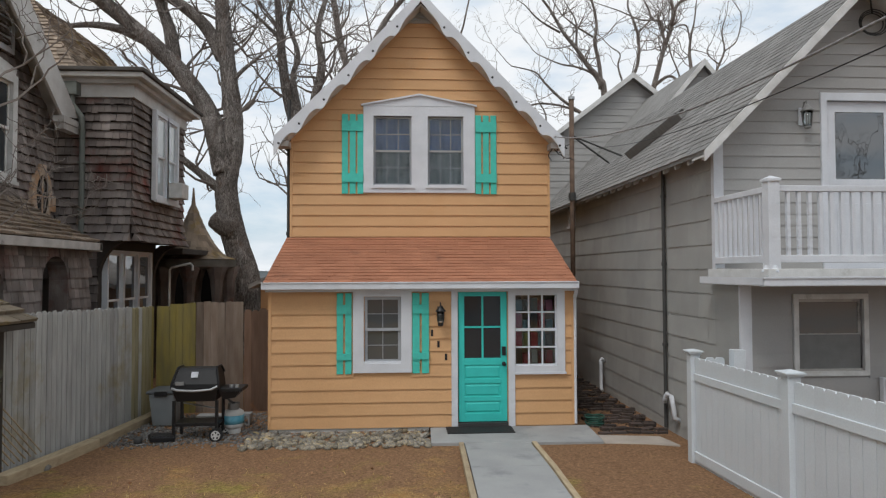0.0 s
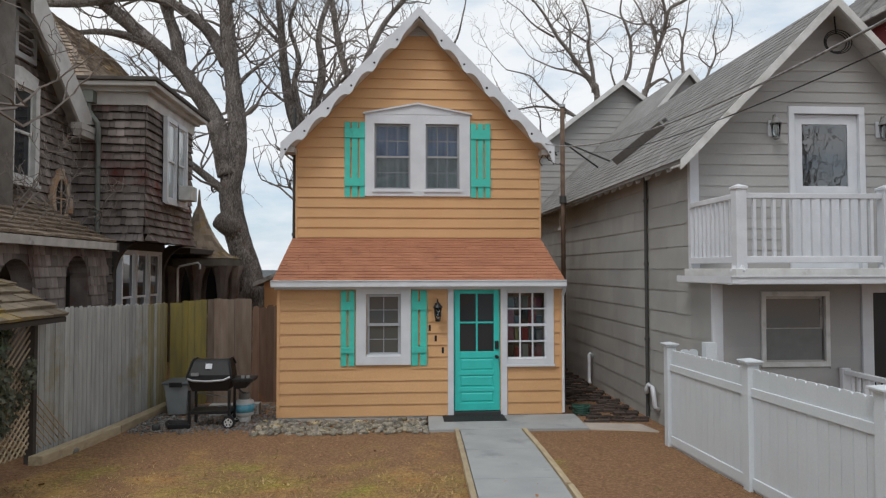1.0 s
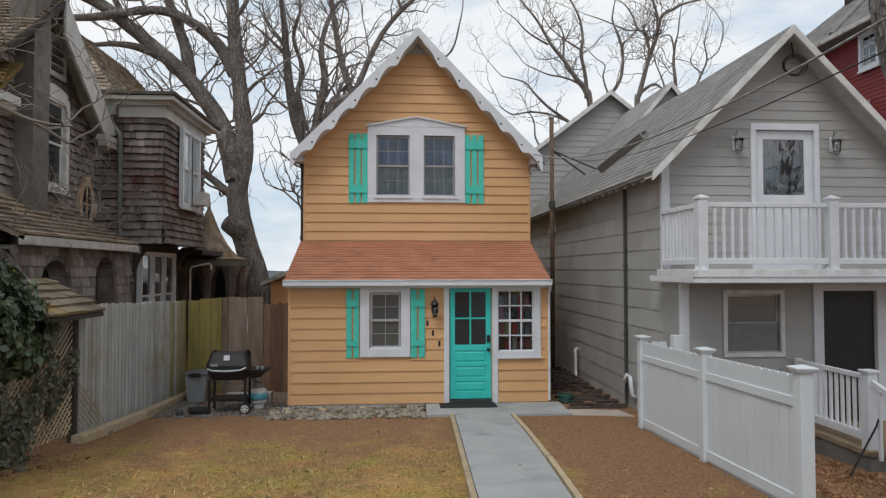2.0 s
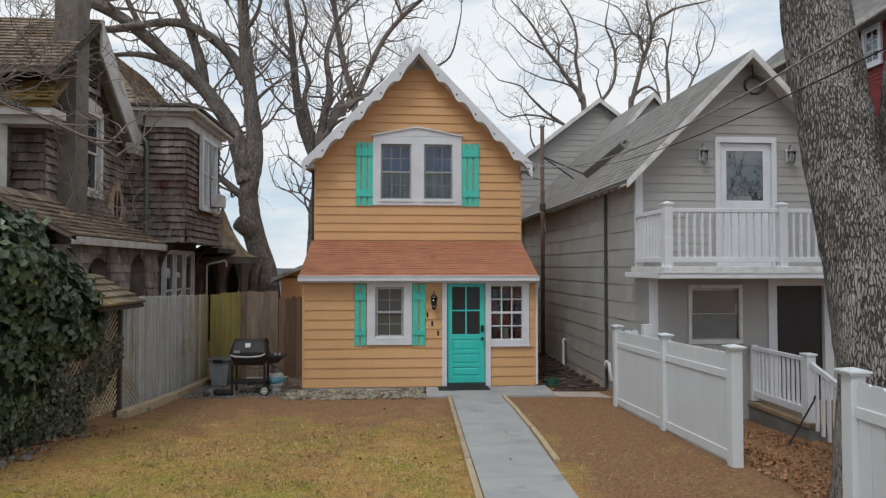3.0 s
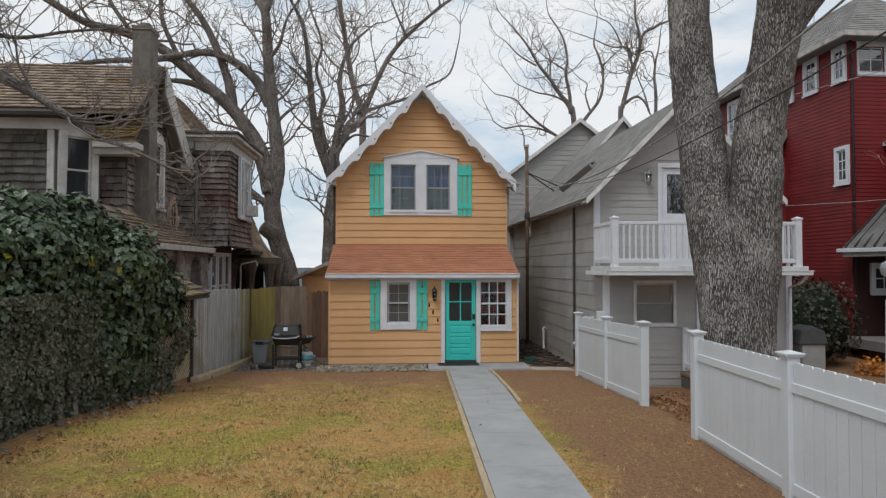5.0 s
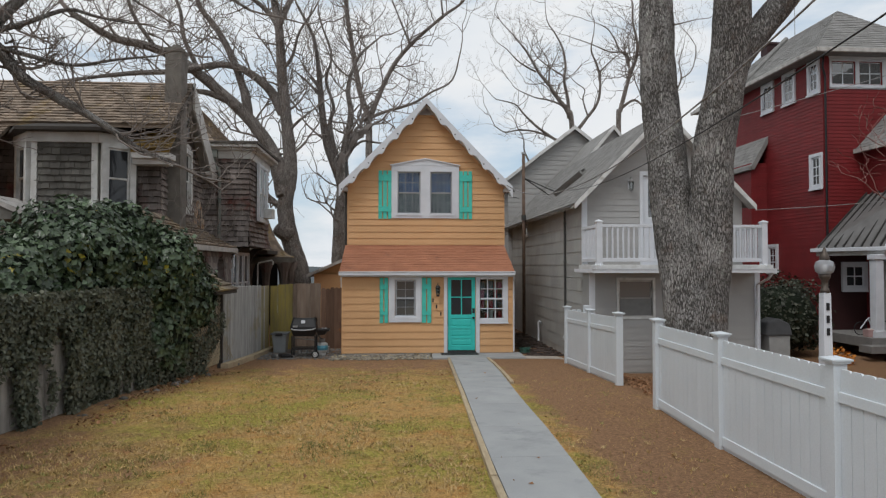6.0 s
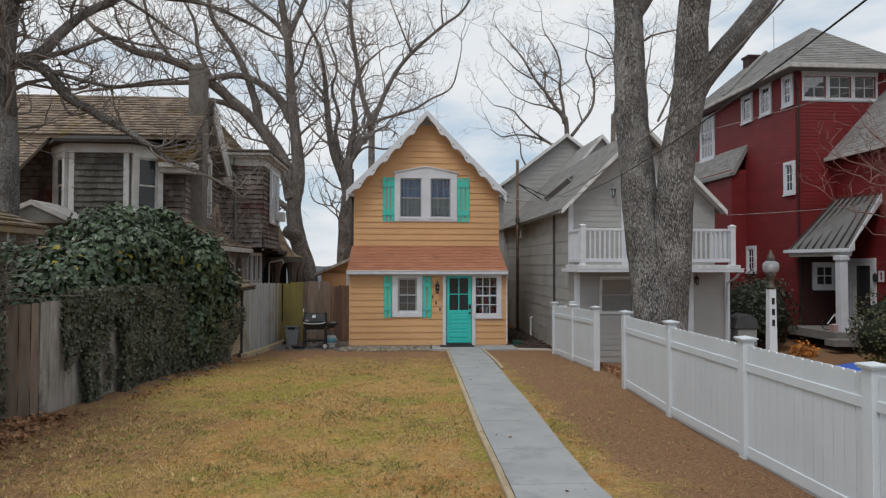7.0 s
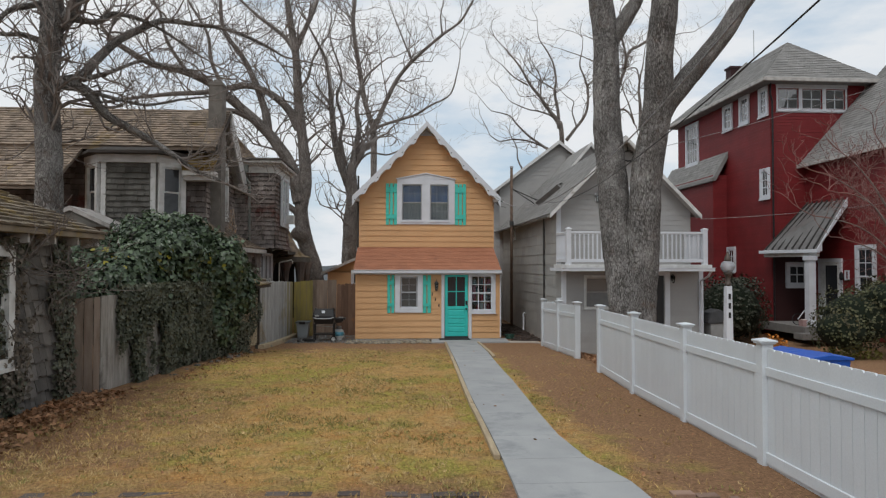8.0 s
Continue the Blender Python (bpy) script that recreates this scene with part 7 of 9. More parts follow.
limbs.append(([(-4.27, 11.8, 7.64), (-4.53, 11.8, 8.99), (-4.37, 11.8, 9.84), (-4.71, 11.8, 11.02), (-4.47, 11.8, 12.21), (-4.98, 11.8, 13.73)], 0.12, 0.04))
limbs.append(([(-3.61, 11.8, 7.81), (-3.02, 11.8, 8.25), (-2.1, 11.8, 8.17), (-1.25, 11.8, 8.52)], 0.07, 0.03))
limbs.append(([(-4.96, 11.8, 10.33), (-5.63, 11.8, 11.0), (-6.21, 11.8, 11.49)], 0.08, 0.03))
bare_tree("leafless tree beside the orange cottage", (-4.0, 11.8, 0), limbs, BARK_DARK, 21, depth=3, spread=1.1, density=0.9)
limbs = []
limbs.append(([(-3.14, 22.0, 0.43), (-3.19, 22.0, 5.91), (-3.22, 22.0, 8.77), (-3.24, 22.0, 11.42), (-3.81, 22.0, 13.4), (-4.22, 22.0, 15.83), (-4.61, 22.0, 18.49), (-4.5, 22.0, 20.27), (-4.4, 22.0, 21.62)], 0.27, 0.09))
limbs.append(([(-3.24, 22.0, 11.42), (-2.71, 22.0, 12.76), (-1.84, 22.0, 14.66), (-0.74, 22.0, 16.13), (1.25, 22.0, 17.97), (2.59, 22.0, 19.02), (3.6, 22.0, 20.74)], 0.19, 0.06))
limbs.append(([(-3.15, 22.0, 11.64), (-2.27, 22.0, 11.99), (-0.51, 22.0, 12.57), (0.59, 22.0, 13.26), (1.93, 22.0, 14.07), (2.48, 22.0, 15.98)], 0.12, 0.04))
limbs.append(([(-0.63, 22.0, 16.14), (-1.19, 22.0, 17.46), (-1.63, 22.0, 18.57), (-2.08, 22.0, 19.67)], 0.08, 0.03))
limbs.append(([(1.36, 22.0, 18.09), (1.25, 22.0, 19.32), (1.47, 22.0, 20.45)], 0.07, 0.03))
limbs.append(([(-3.93, 22.0, 13.84), (-5.13, 22.0, 14.71), (-6.01, 22.0, 16.24)], 0.08, 0.03))
bare_tree("tall leafless tree far behind the cottage", (-3.2, 22, -2), limbs, BARK_DARK, 22, depth=3, spread=1.4, density=0.9)
limbs = []
limbs.append(([(10.42, 24.4, -3.0), (10.32, 24.4, 5.0), (10.12, 24.4, 11.84), (9.85, 24.4, 12.87), (9.27, 24.4, 13.54), (8.58, 24.4, 14.56), (7.89, 24.4, 15.4), (7.2, 24.4, 16.59), (6.69, 24.4, 17.27), (6.07, 24.4, 18.0)], 0.22, 0.04))
limbs.append(([(9.92, 24.4, 12.35), (9.86, 24.4, 13.56), (9.62, 24.4, 14.93), (9.73, 24.4, 15.79), (9.53, 24.4, 17.0), (9.12, 24.4, 17.85), (8.6, 24.4, 18.6)], 0.13, 0.04))
limbs.append(([(10.06, 24.4, 12.18), (9.51, 24.4, 13.14), (8.57, 24.4, 13.53), (7.71, 24.4, 13.68), (6.5, 24.4, 14.17)], 0.09, 0.03))
limbs.append(([(9.36, 24.4, 10.63), (8.91, 24.4, 10.96), (7.7, 24.4, 11.8), (6.84, 24.4, 12.64), (6.33, 24.4, 13.21), (5.03, 24.4, 13.53)], 0.12, 0.03))
limbs.append(([(9.15, 24.4, 10.87), (7.87, 24.4, 11.36), (6.67, 24.4, 11.51), (5.64, 24.4, 11.36), (4.96, 24.4, 11.75)], 0.08, 0.03))
limbs.append(([(10.47, 24.4, 11.5), (11.0, 24.4, 12.2), (11.88, 24.4, 13.43), (12.07, 24.4, 14.99), (11.83, 24.4, 16.02), (11.48, 24.4, 16.88), (11.56, 24.4, 17.68)], 0.13, 0.04))
limbs.append(([(12.07, 24.4, 15.51), (12.78, 24.4, 16.22), (13.49, 24.4, 16.83)], 0.06, 0.03))
limbs.append(([(11.24, 24.4, 12.41), (10.9, 24.4, 13.58), (11.01, 24.4, 14.27), (10.49, 24.4, 14.67)], 0.06, 0.03))
limbs.append(([(8.58, 24.4, 14.63), (8.59, 24.4, 16.01), (8.07, 24.4, 16.96)], 0.07, 0.03))
limbs.append(([(7.72, 24.4, 15.4), (6.62, 24.4, 16.03), (5.76, 24.4, 16.9)], 0.07, 0.03))
limbs.append(([(9.52, 24.4, 15.2), (8.58, 24.4, 15.77), (7.79, 24.4, 16.4)], 0.06, 0.03))
limbs.append(([(7.35, 24.4, 9.23), (6.94, 24.4, 10.08), (6.87, 24.4, 10.93), (6.53, 24.4, 11.57)], 0.07, 0.03))
bare_tree("leafless tree behind the gray house", (10.43, 24.4, -2.5), limbs, BARK_DARK, 23, depth=2, spread=1.0, density=0.75)
limbs = []
limbs.append(([(17.28, 36.0, -4.0), (17.18, 36.0, 6.0), (17.28, 36.0, 14.92), (17.42, 36.0, 15.69), (17.89, 36.0, 17.41), (18.37, 36.0, 19.0), (18.84, 36.0, 20.23), (18.94, 36.0, 21.73), (18.59, 36.0, 23.31), (18.6, 36.0, 24.9)], 0.28, 0.07))
limbs.append(([(18.84, 36.0, 20.37), (19.27, 36.0, 21.87), (20.2, 36.0, 22.44), (21.13, 36.0, 22.93), (22.76, 36.0, 23.34), (24.26, 36.0, 23.75)], 0.17, 0.04))
limbs.append(([(18.23, 36.0, 19.45), (18.01, 36.0, 20.48), (17.55, 36.0, 20.74), (16.5, 36.0, 20.76), (14.91, 36.0, 21.39), (13.32, 36.0, 21.89)], 0.12, 0.03))
limbs.append(([(17.37, 36.0, 20.87), (16.97, 36.0, 21.9), (16.29, 36.0, 22.79), (15.15, 36.0, 23.29)], 0.08, 0.03))
limbs.append(([(17.42, 36.0, 15.87), (18.53, 36.0, 16.61), (19.22, 36.0, 16.31), (19.71, 36.0, 15.42)], 0.14, 0.06))
limbs.append(([(20.26, 36.0, 14.75), (20.28, 36.0, 17.01), (20.16, 36.0, 18.36), (20.31, 36.0, 19.72), (20.55, 36.0, 20.64), (20.75, 36.0, 22.23)], 0.16, 0.04))
limbs.append(([(20.25, 36.0, 19.04), (19.94, 36.0, 20.39), (19.02, 36.0, 20.23), (18.38, 36.0, 20.13)], 0.07, 0.04))
limbs.append(([(21.28, 36.0, 15.22), (22.32, 36.0, 17.41), (22.8, 36.0, 18.65), (22.63, 36.0, 20.01), (23.01, 36.0, 21.25)], 0.11, 0.03))
limbs.append(([(22.42, 36.0, 17.5), (21.5, 36.0, 18.39), (21.88, 36.0, 19.31)], 0.06, 0.03))
limbs.append(([(22.75, 36.0, 18.51), (23.74, 36.0, 19.35), (24.13, 36.0, 21.18), (23.68, 36.0, 22.09)], 0.06, 0.03))
limbs.append(([(19.71, 36.0, 15.42), (19.27, 36.0, 16.99), (18.82, 36.0, 18.11), (18.55, 36.0, 19.09)], 0.08, 0.04))
bare_tree("tall leafless tree far behind the gray house", (17.28, 36.0, -3.5), limbs, BARK_DARK, 24, depth=2, spread=1.4, density=0.7)
limbs = []
limbs.append(([(-10.1, -5.2, -0.1), (-10.1, -5.2, 3.1), (-10.1, -5.2, 4.9), (-10.2, -5.2, 7.0), (-10.1, -5.2, 8.4), (-10.1, -5.2, 11.0)], 0.34, 0.24))
limbs.append(([(-10.1, -5.2, 8.3), (-9.6, -5.2, 8.8), (-9.2, -5.2, 10.4)], 0.2, 0.12))
limbs.append(([(-10.0, -5.2, 7.0), (-9.5, -5.0, 7.2), (-9.2, -4.8, 7.7), (-8.8, -4.5, 8.3), (-8.3, -4.3, 8.7), (-7.8, -4.1, 9.0), (-7.1, -3.9, 9.0), (-6.3, -3.6, 9.0), (-5.4, -3.4, 8.7), (-4.8, -3.2, 8.4)], 0.15, 0.03))
limbs.append(([(-10.0, -5.2, 7.0), (-9.4, -5.0, 6.9), (-9.0, -4.7, 6.35), (-8.5, -4.5, 6.05), (-7.9, -4.3, 5.7), (-7.4, -4.1, 5.35), (-7.0, -3.8, 5.05), (-6.4, -3.6, 4.8)], 0.15, 0.04))
limbs.append(([(-9.7, -5.2, 8.6), (-9.1, -5.0, 8.6), (-8.8, -4.8, 8.9), (-8.1, -4.6, 8.8), (-7.5, -4.4, 8.5), (-6.9, -4.2, 8.1)], 0.09, 0.03))
limbs.append(([(-10.3, -5.2, 8.0), (-10.7, -5.4, 8.1), (-11.2, -5.5, 8.1), (-11.8, -5.7, 8.6)], 0.09, 0.03))
limbs.append(([(-9.4, -5.1, 7.1), (-8.75, -5.0, 7.35), (-8.08, -4.8, 7.7), (-7.6, -4.6, 7.65), (-7.0, -4.4, 7.6)], 0.07, 0.02))
limbs.append(([(-9.3, -5.0, 6.85), (-8.7, -4.9, 6.7), (-8.0, -4.7, 6.6), (-7.2, -4.5, 6.8), (-6.5, -4.3, 6.95)], 0.06, 0.02))
limbs.append(([(-10.3, -5.3, 8.9), (-10.9, -5.6, 8.6), (-11.2, -5.8, 8.0), (-11.5, -6.0, 7.7)], 0.08, 0.03))
bare_tree("old leafless tree with long drooping limbs over the roofs", (-10.1, -5.2, 0.2), limbs, BARK, 25, depth=3, spread=0.8, density=2.4, rough=0.12)
limbs = []
limbs.append(([(3.40, -7.75, -0.1), (3.42, -7.73, 0.9), (3.45, -7.72, 1.5), (3.42, -7.62, 2.4), (3.38, -7.49, 3.06), (3.35, -7.35, 3.73), (3.34, -7.19, 4.47), (3.32, -7.05, 5.18), (3.31, -6.95, 5.88), (3.31, -6.85, 6.65), (3.35, -6.77, 7.36), (3.35, -6.69, 8.09), (3.28, -6.6, 8.88), (3.21, -6.4, 10.71)], 0.40, 0.27))
limbs.append(([(3.71, -7.72, -0.11), (3.73, -7.72, 0.9), (3.73, -7.72, 1.5), (3.78, -7.74, 2.4), (3.82, -7.75, 3.05), (3.86, -7.78, 3.7), (3.89, -7.8, 4.39), (3.97, -7.9, 5.02), (4.04, -8.0, 5.69), (4.07, -8.1, 6.3), (4.05, -8.21, 6.95), (4.07, -8.31, 7.54), (4.11, -8.4, 8.13), (4.14, -8.6, 9.55)], 0.41, 0.26))
limbs.append(([(4.05, -8.0, 5.69), (4.28, -8.0, 6.04), (4.55, -8.0, 6.35), (4.85, -8.0, 6.72), (5.2, -8.0, 7.12), (5.61, -8.0, 7.67), (6.03, -8.0, 8.3), (6.65, -8.0, 9.18)], 0.25, 0.18))
limbs.append(([(3.41, -6.72, 7.75), (3.76, -6.67, 8.26), (3.97, -6.63, 8.6), (4.18, -6.59, 8.99), (4.51, -6.45, 10.25)], 0.21, 0.14))
bare_tree("massive gray-barked tree with two stems behind the white fence", (3.6, -7.75, 0.2), limbs, BARK, 26, depth=3, spread=0.7, density=0.05, rough=0.13)


for k, (x, y, tall) in enumerate(((-4.5, -37.0, 13.0), (20.5, -36.0, 12.0), (28.5, -38.0, 14.0))):
    limbs = [([(x, y, -0.2), (x + 0.1, y, tall * 0.35), (x - 0.2, y, tall * 0.6), (x + 0.3, y, tall)], 0.38, 0.08)]
    for a, (dx, dy) in enumerate(((2.6, 0.6), (-2.8, -0.5), (1.6, -1.2), (-1.5, 1.3))):
        z = tall * (0.36 + 0.08 * a)
        limbs.append(([(x, y, z), (x + dx * 0.4, y + dy * 0.4, z + 1.2), (x + dx * 0.8, y + dy * 0.8, z + 2.6), (x + dx * 1.2, y + dy, z + 4.6)], 0.17, 0.05))
    bare_tree("leafless tree across the street", (x, y, 0), limbs, BARK_DARK, 90 + k, depth=2, spread=1.5, density=0.9)


# ---------------------------------------------------------------- foliage
def leaf_geo(g, p, nrm, size, rnd, fold=0.14):
    """One pointed leaf, folded along its middle."""
    n = Vector(nrm).normalized()
    a = n.cross(Vector((rnd.gauss(0, 1), rnd.gauss(0, 1), rnd.gauss(0, 1)))).normalized()
    a = (a + Vector((0, 0, -0.5))).normalized()
    b = n.cross(a).normalized()
    s = size * rnd.uniform(0.6, 1.25)
    p = Vector(p)
    k = len(g.v)
    g.v += [tuple(p), tuple(p + a * s * 0.45 + b * s * 0.42 + n * s * fold * 0.5), tuple(p + a * s), tuple(p + a * s * 0.45 - b * s * 0.42 + n * s * fold * 0.5), tuple(p + a * s * 0.5 - n * 0.02 * s)]
    g.f += [(k, k + 4, k + 1), (k + 4, k + 2, k + 1), (k, k + 3, k + 4), (k + 4, k + 3, k + 2)]


IVY = mat("dark_ivy_leaf", (0.042, 0.068, 0.034), (0.07, 0.10, 0.05), rough=0.38, scale=2, island=0.45, bump=0.0, spec=0.5)
IVY_GRAY = mat("dull_ivy_leaf", (0.065, 0.075, 0.049), (0.115, 0.118, 0.082), rough=0.45, scale=2, island=0.4, bump=0.0)
YELLOW_LEAF = mat("yellow_leaf", (0.30, 0.26, 0.03), rough=0.5, scale=3, island=0.3, bump=0)
DEAD_LEAF = mat("dry_brown_leaf", (0.22, 0.10, 0.045), (0.33, 0.185, 0.10), rough=0.85, scale=3, island=0.4, bump=0)
DEAD_IVY = mat("dry_ivy_leaf", (0.10, 0.085, 0.065), (0.15, 0.125, 0.10), rough=0.8, scale=3, island=0.4, bump=0)
EVERGREEN = mat("dark_evergreen_leaf", (0.024, 0.030, 0.018), (0.042, 0.044, 0.026), rough=0.5, scale=2, island=0.4, bump=0)
OLIVE = mat("olive_shrub_leaf", (0.05, 0.062, 0.024), (0.078, 0.068, 0.03), rough=0.6, scale=2, island=0.4, bump=0)


def shrub(label, blobs, count, size, material, seed, zmin=0.3, extra=None, category="bush", core_m=None):
    """Leaves on the skin of overlapping lobes; near-black cores paint the shade within."""
    rnd = random.Random(seed)
    cx, cy = blobs[0][0][0], blobs[0][0][1]
    t = thing("bush", (cx, cy, gz(cx, cy)), label, category, group="evergreen bushes")
    area = [r[0] * r[1] + r[1] * r[2] + r[0] * r[2] for c, r in blobs]
    g, y = Geo(), Geo()
    made = 0
    while made < count:
        c, r = rnd.choices(blobs, area)[0]
        d = Vector((rnd.gauss(0, 1), rnd.gauss(0, 1), rnd.gauss(0, 1))).normalized()
        lump = 1 + 0.34 * noise.noise(Vector((d.x * 2.3 + c[0], d.y * 2.3 + c[1], d.z * 2.3))) + 0.22 * noise.noise(d * 4.5 + Vector(c))
        depth_in = rnd.random() ** 2.2 * 0.22
        p = Vector((c[0] + r[0] * d.x * (lump - depth_in), c[1] + r[1] * d.y * (lump - depth_in), c[2] + r[2] * d.z * (lump - depth_in)))
        if p.z < gz(p.x, p.y) + 0.03 or p.z < zmin:
            made += 0.2
            continue
        if any(sum(((p[k] - c2[k]) / r2[k]) ** 2 for k in range(3)) < 0.62 for c2, r2 in blobs):
            made += 0.2
            continue
        nrm = Vector((d.x / r[0], d.y / r[1], d.z / r[2])).normalized() + Vector((rnd.gauss(0, 0.45), rnd.gauss(0, 0.45), rnd.gauss(0.2, 0.45)))
        leaf_geo(y if extra and p.z > 2.3 and rnd.random() < extra and noise.noise(p * 1.1) > 0.3 else g, p, nrm, size, rnd)
        made += 1
    tagged(part("leaves", g, material, t), kind="stuff")
    if y.v:
        tagged(part("yellow_leaves", y, YELLOW_LEAF, t, "yellow leaves"), kind="stuff")
    # solid cores are added, coloured nearly black for the shade between leaves
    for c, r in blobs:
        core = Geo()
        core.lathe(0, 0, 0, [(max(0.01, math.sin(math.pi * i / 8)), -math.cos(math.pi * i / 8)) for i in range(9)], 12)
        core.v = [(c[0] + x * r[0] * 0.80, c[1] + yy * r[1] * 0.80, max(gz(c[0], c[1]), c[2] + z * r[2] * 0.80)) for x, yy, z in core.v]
        part("shade_core", core, core_m or mat("bush_inner_shade", (0.012, 0.018, 0.009), rough=1, scale=5, bump=0.3), t, smooth=True)
    return t


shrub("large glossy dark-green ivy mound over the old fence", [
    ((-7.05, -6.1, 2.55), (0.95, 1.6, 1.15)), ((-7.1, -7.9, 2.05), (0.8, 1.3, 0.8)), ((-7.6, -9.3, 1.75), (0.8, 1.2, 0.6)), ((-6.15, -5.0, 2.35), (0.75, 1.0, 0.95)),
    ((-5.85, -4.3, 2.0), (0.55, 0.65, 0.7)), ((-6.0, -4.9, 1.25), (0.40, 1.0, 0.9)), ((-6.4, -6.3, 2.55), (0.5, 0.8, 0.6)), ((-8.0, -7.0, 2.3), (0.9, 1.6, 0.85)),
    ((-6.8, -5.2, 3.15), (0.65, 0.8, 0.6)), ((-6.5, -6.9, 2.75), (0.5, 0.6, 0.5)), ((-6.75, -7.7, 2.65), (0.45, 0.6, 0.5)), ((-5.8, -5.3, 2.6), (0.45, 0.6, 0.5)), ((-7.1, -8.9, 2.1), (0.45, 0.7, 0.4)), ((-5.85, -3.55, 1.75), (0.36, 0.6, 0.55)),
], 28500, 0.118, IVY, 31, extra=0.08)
for c, r, s in (((10.4, 1.2, 0.9), (1.3, 1.4, 1.25), 41), ((9.7, 3.2, 0.9), (1.0, 1.3, 1.1), 42), ((11.6, 3.0, 0.9), (0.9, 1.0, 1.2), 43)):
    shrub("dark evergreen shrub beside the red house", [(c, r)], 2200, 0.11, EVERGREEN, s, 0.0)
shrub("sprawling olive shrub before the red house", [((11.3, -4.3, 1.05), (1.1, 1.1, 0.85)), ((12.4, -4.0, 1.3), (1.1, 1.1, 0.9)), ((10.6, -4.6, 0.75), (0.75, 0.8, 0.6)), ((11.8, -4.8, 1.6), (0.7, 0.7, 0.55)), ((13.2, -3.6, 1.5), (0.9, 1.0, 0.8))], 5200, 0.08, OLIVE, 44, 0.0)


def ivy_on(label, a, b, z0, z1, count, size, material, seed, thin=0.0, thick=0.10, side=1, strands=0.0):
    """Ivy that clings to a fence or wall between two plan points; strands: how much of it hangs in strips of uneven length."""
    rnd = random.Random(seed)
    A, B = Vector((*a, 0)), Vector((*b, 0))
    d = (B - A).normalized()
    nr = Vector((d.y, -d.x, 0)) * side
    g = Geo()
    for i in range(count):
        u, z = rnd.random(), lerp(z0, z1, rnd.random())
        p = A.lerp(B, u) + Vector((0, 0, z))
        if noise.noise(Vector((p.x * 0.6, p.y * 1.3, z * 0.45 + seed))) + 0.5 * noise.noise(Vector((p.y * 3.5, z * 1.2, seed))) < thin:
            continue
        if strands:
            reach = strands * (0.75 * noise.noise(Vector((p.y * 1.7, 0.3, seed))) + 1.0 * noise.noise(Vector((p.y * 7.0, 1.7, seed))) - 0.08 + 0.7 * (1 - smoothstep(0.0, 0.24, u)))
            if (z - z0) / (z1 - z0) < reach + 0.06 * rnd.random():
                continue
        bulge = thick * (0.4 + 0.8 * rnd.random()) * (1 + noise.noise(Vector((p.y * 1.5, z * 1.5, 3))))
        leaf_geo(g, p + nr * bulge, nr + Vector((rnd.gauss(0, 0.5), rnd.gauss(0, 0.5), rnd.gauss(0.2, 0.5))), size, rnd)
    return solo("ivy", g, material, label, "ivy", kind="stuff")


ivy_on("dull green ivy hanging over the gray board fence", (bx(-9.9), -9.9), (bx(-6.0), -6.0), 0.30, 2.14, 27000, 0.066, IVY_GRAY, 51, thin=-0.62, thick=0.13, strands=1.0)
ivy_on("ivy on the lattice below the ivy mound", (bx(-6.0) + 0.02, -6.0), (bx(-2.4) + 0.02, -2.4), 0.1, 2.1, 8200, 0.075, IVY_GRAY, 52, thin=0.03, thick=0.12)
ivy_on("ivy stems climbing the shed wall", (-6.86, -13.4), (-6.86, -10.8), 0.4, 2.9, 7000, 0.075, IVY_GRAY, 53, thin=0.10, thick=0.07)
ivy_on("dry brown ivy hanging on the shed wall", (-6.83, -13.2), (-6.83, -10.8), 0.5, 2.9, 4000, 0.07, DEAD_IVY, 54, thin=0.2, thick=0.08)

# lattice between the ivy mound and the board fence
la = thing("lattice_fence", (bx(-4.7), -4.7, gz(-5.9, -4.7)), "low wooden lattice panel behind ivy", "fence", group="old fences beside the lawn")
for i in range(46):
    for s in (-1, 1):
        y = -6.0 + i * 0.1
        y2 = y + s * 1.65
        z0, z1 = 0.2, 1.85
        if y2 < -6.0:
            z1 = z0 + (y + 6.0)
            y2 = -6.0
        if y2 > -2.35:
            z1 = z0 + (-2.35 - y)
            y2 = -2.35
        if z1 - z0 < 0.1:
            continue
        xo = 0.0 if s < 0 else 0.012
        part("slat", Geo().tube([(bx(y) + xo, y, z0), (bx(y2) + xo, y2, z1)], 0.013, 4), PALE_TIMBER, la)
part("post", Geo().box(bx(-2.3) - 0.05, bx(-2.3) + 0.06, -2.37, -2.29, 0, 2.0), DARK_TRIM, la)
part("frame_rail", Geo().prism([(bx(-6) - 0.03, -6.0, 1.85), (bx(-6) + 0.03, -6.0, 1.85), (bx(-2.38) + 0.03, -2.38, 1.85), (bx(-2.38) - 0.03, -2.38, 1.85)], (0, 0, 0.07)), FENCE_W, la)
# a small shingled cap roof at the end of the board fence
cr = thing("fence_cap_roof", (-5.8, -2.8, 2.0), "little mossy shingled roof over the fence end", "roof")
roof_courses(cr, SHED_ROOF, (bx(-3.5) + 0.38, -3.5, 1.94), (bx(-2.15) + 0.34, -2.15, 1.94), (bx(-3.5) - 0.5, -3.5, 2.42), (bx(-2.15) - 0.5, -2.15, 2.42), 0.19, 0.22, 0.025, seed=8)
part("deck", Geo().prism([(bx(-3.5) + 0.36, -3.5, 1.92), (bx(-3.5) - 0.5, -3.5, 2.40), (bx(-3.5) - 0.5, -3.5, 2.34), (bx(-3.5) + 0.36, -3.5, 1.86)], (0.13, 1.33, 0)), DARK_TRIM, cr)


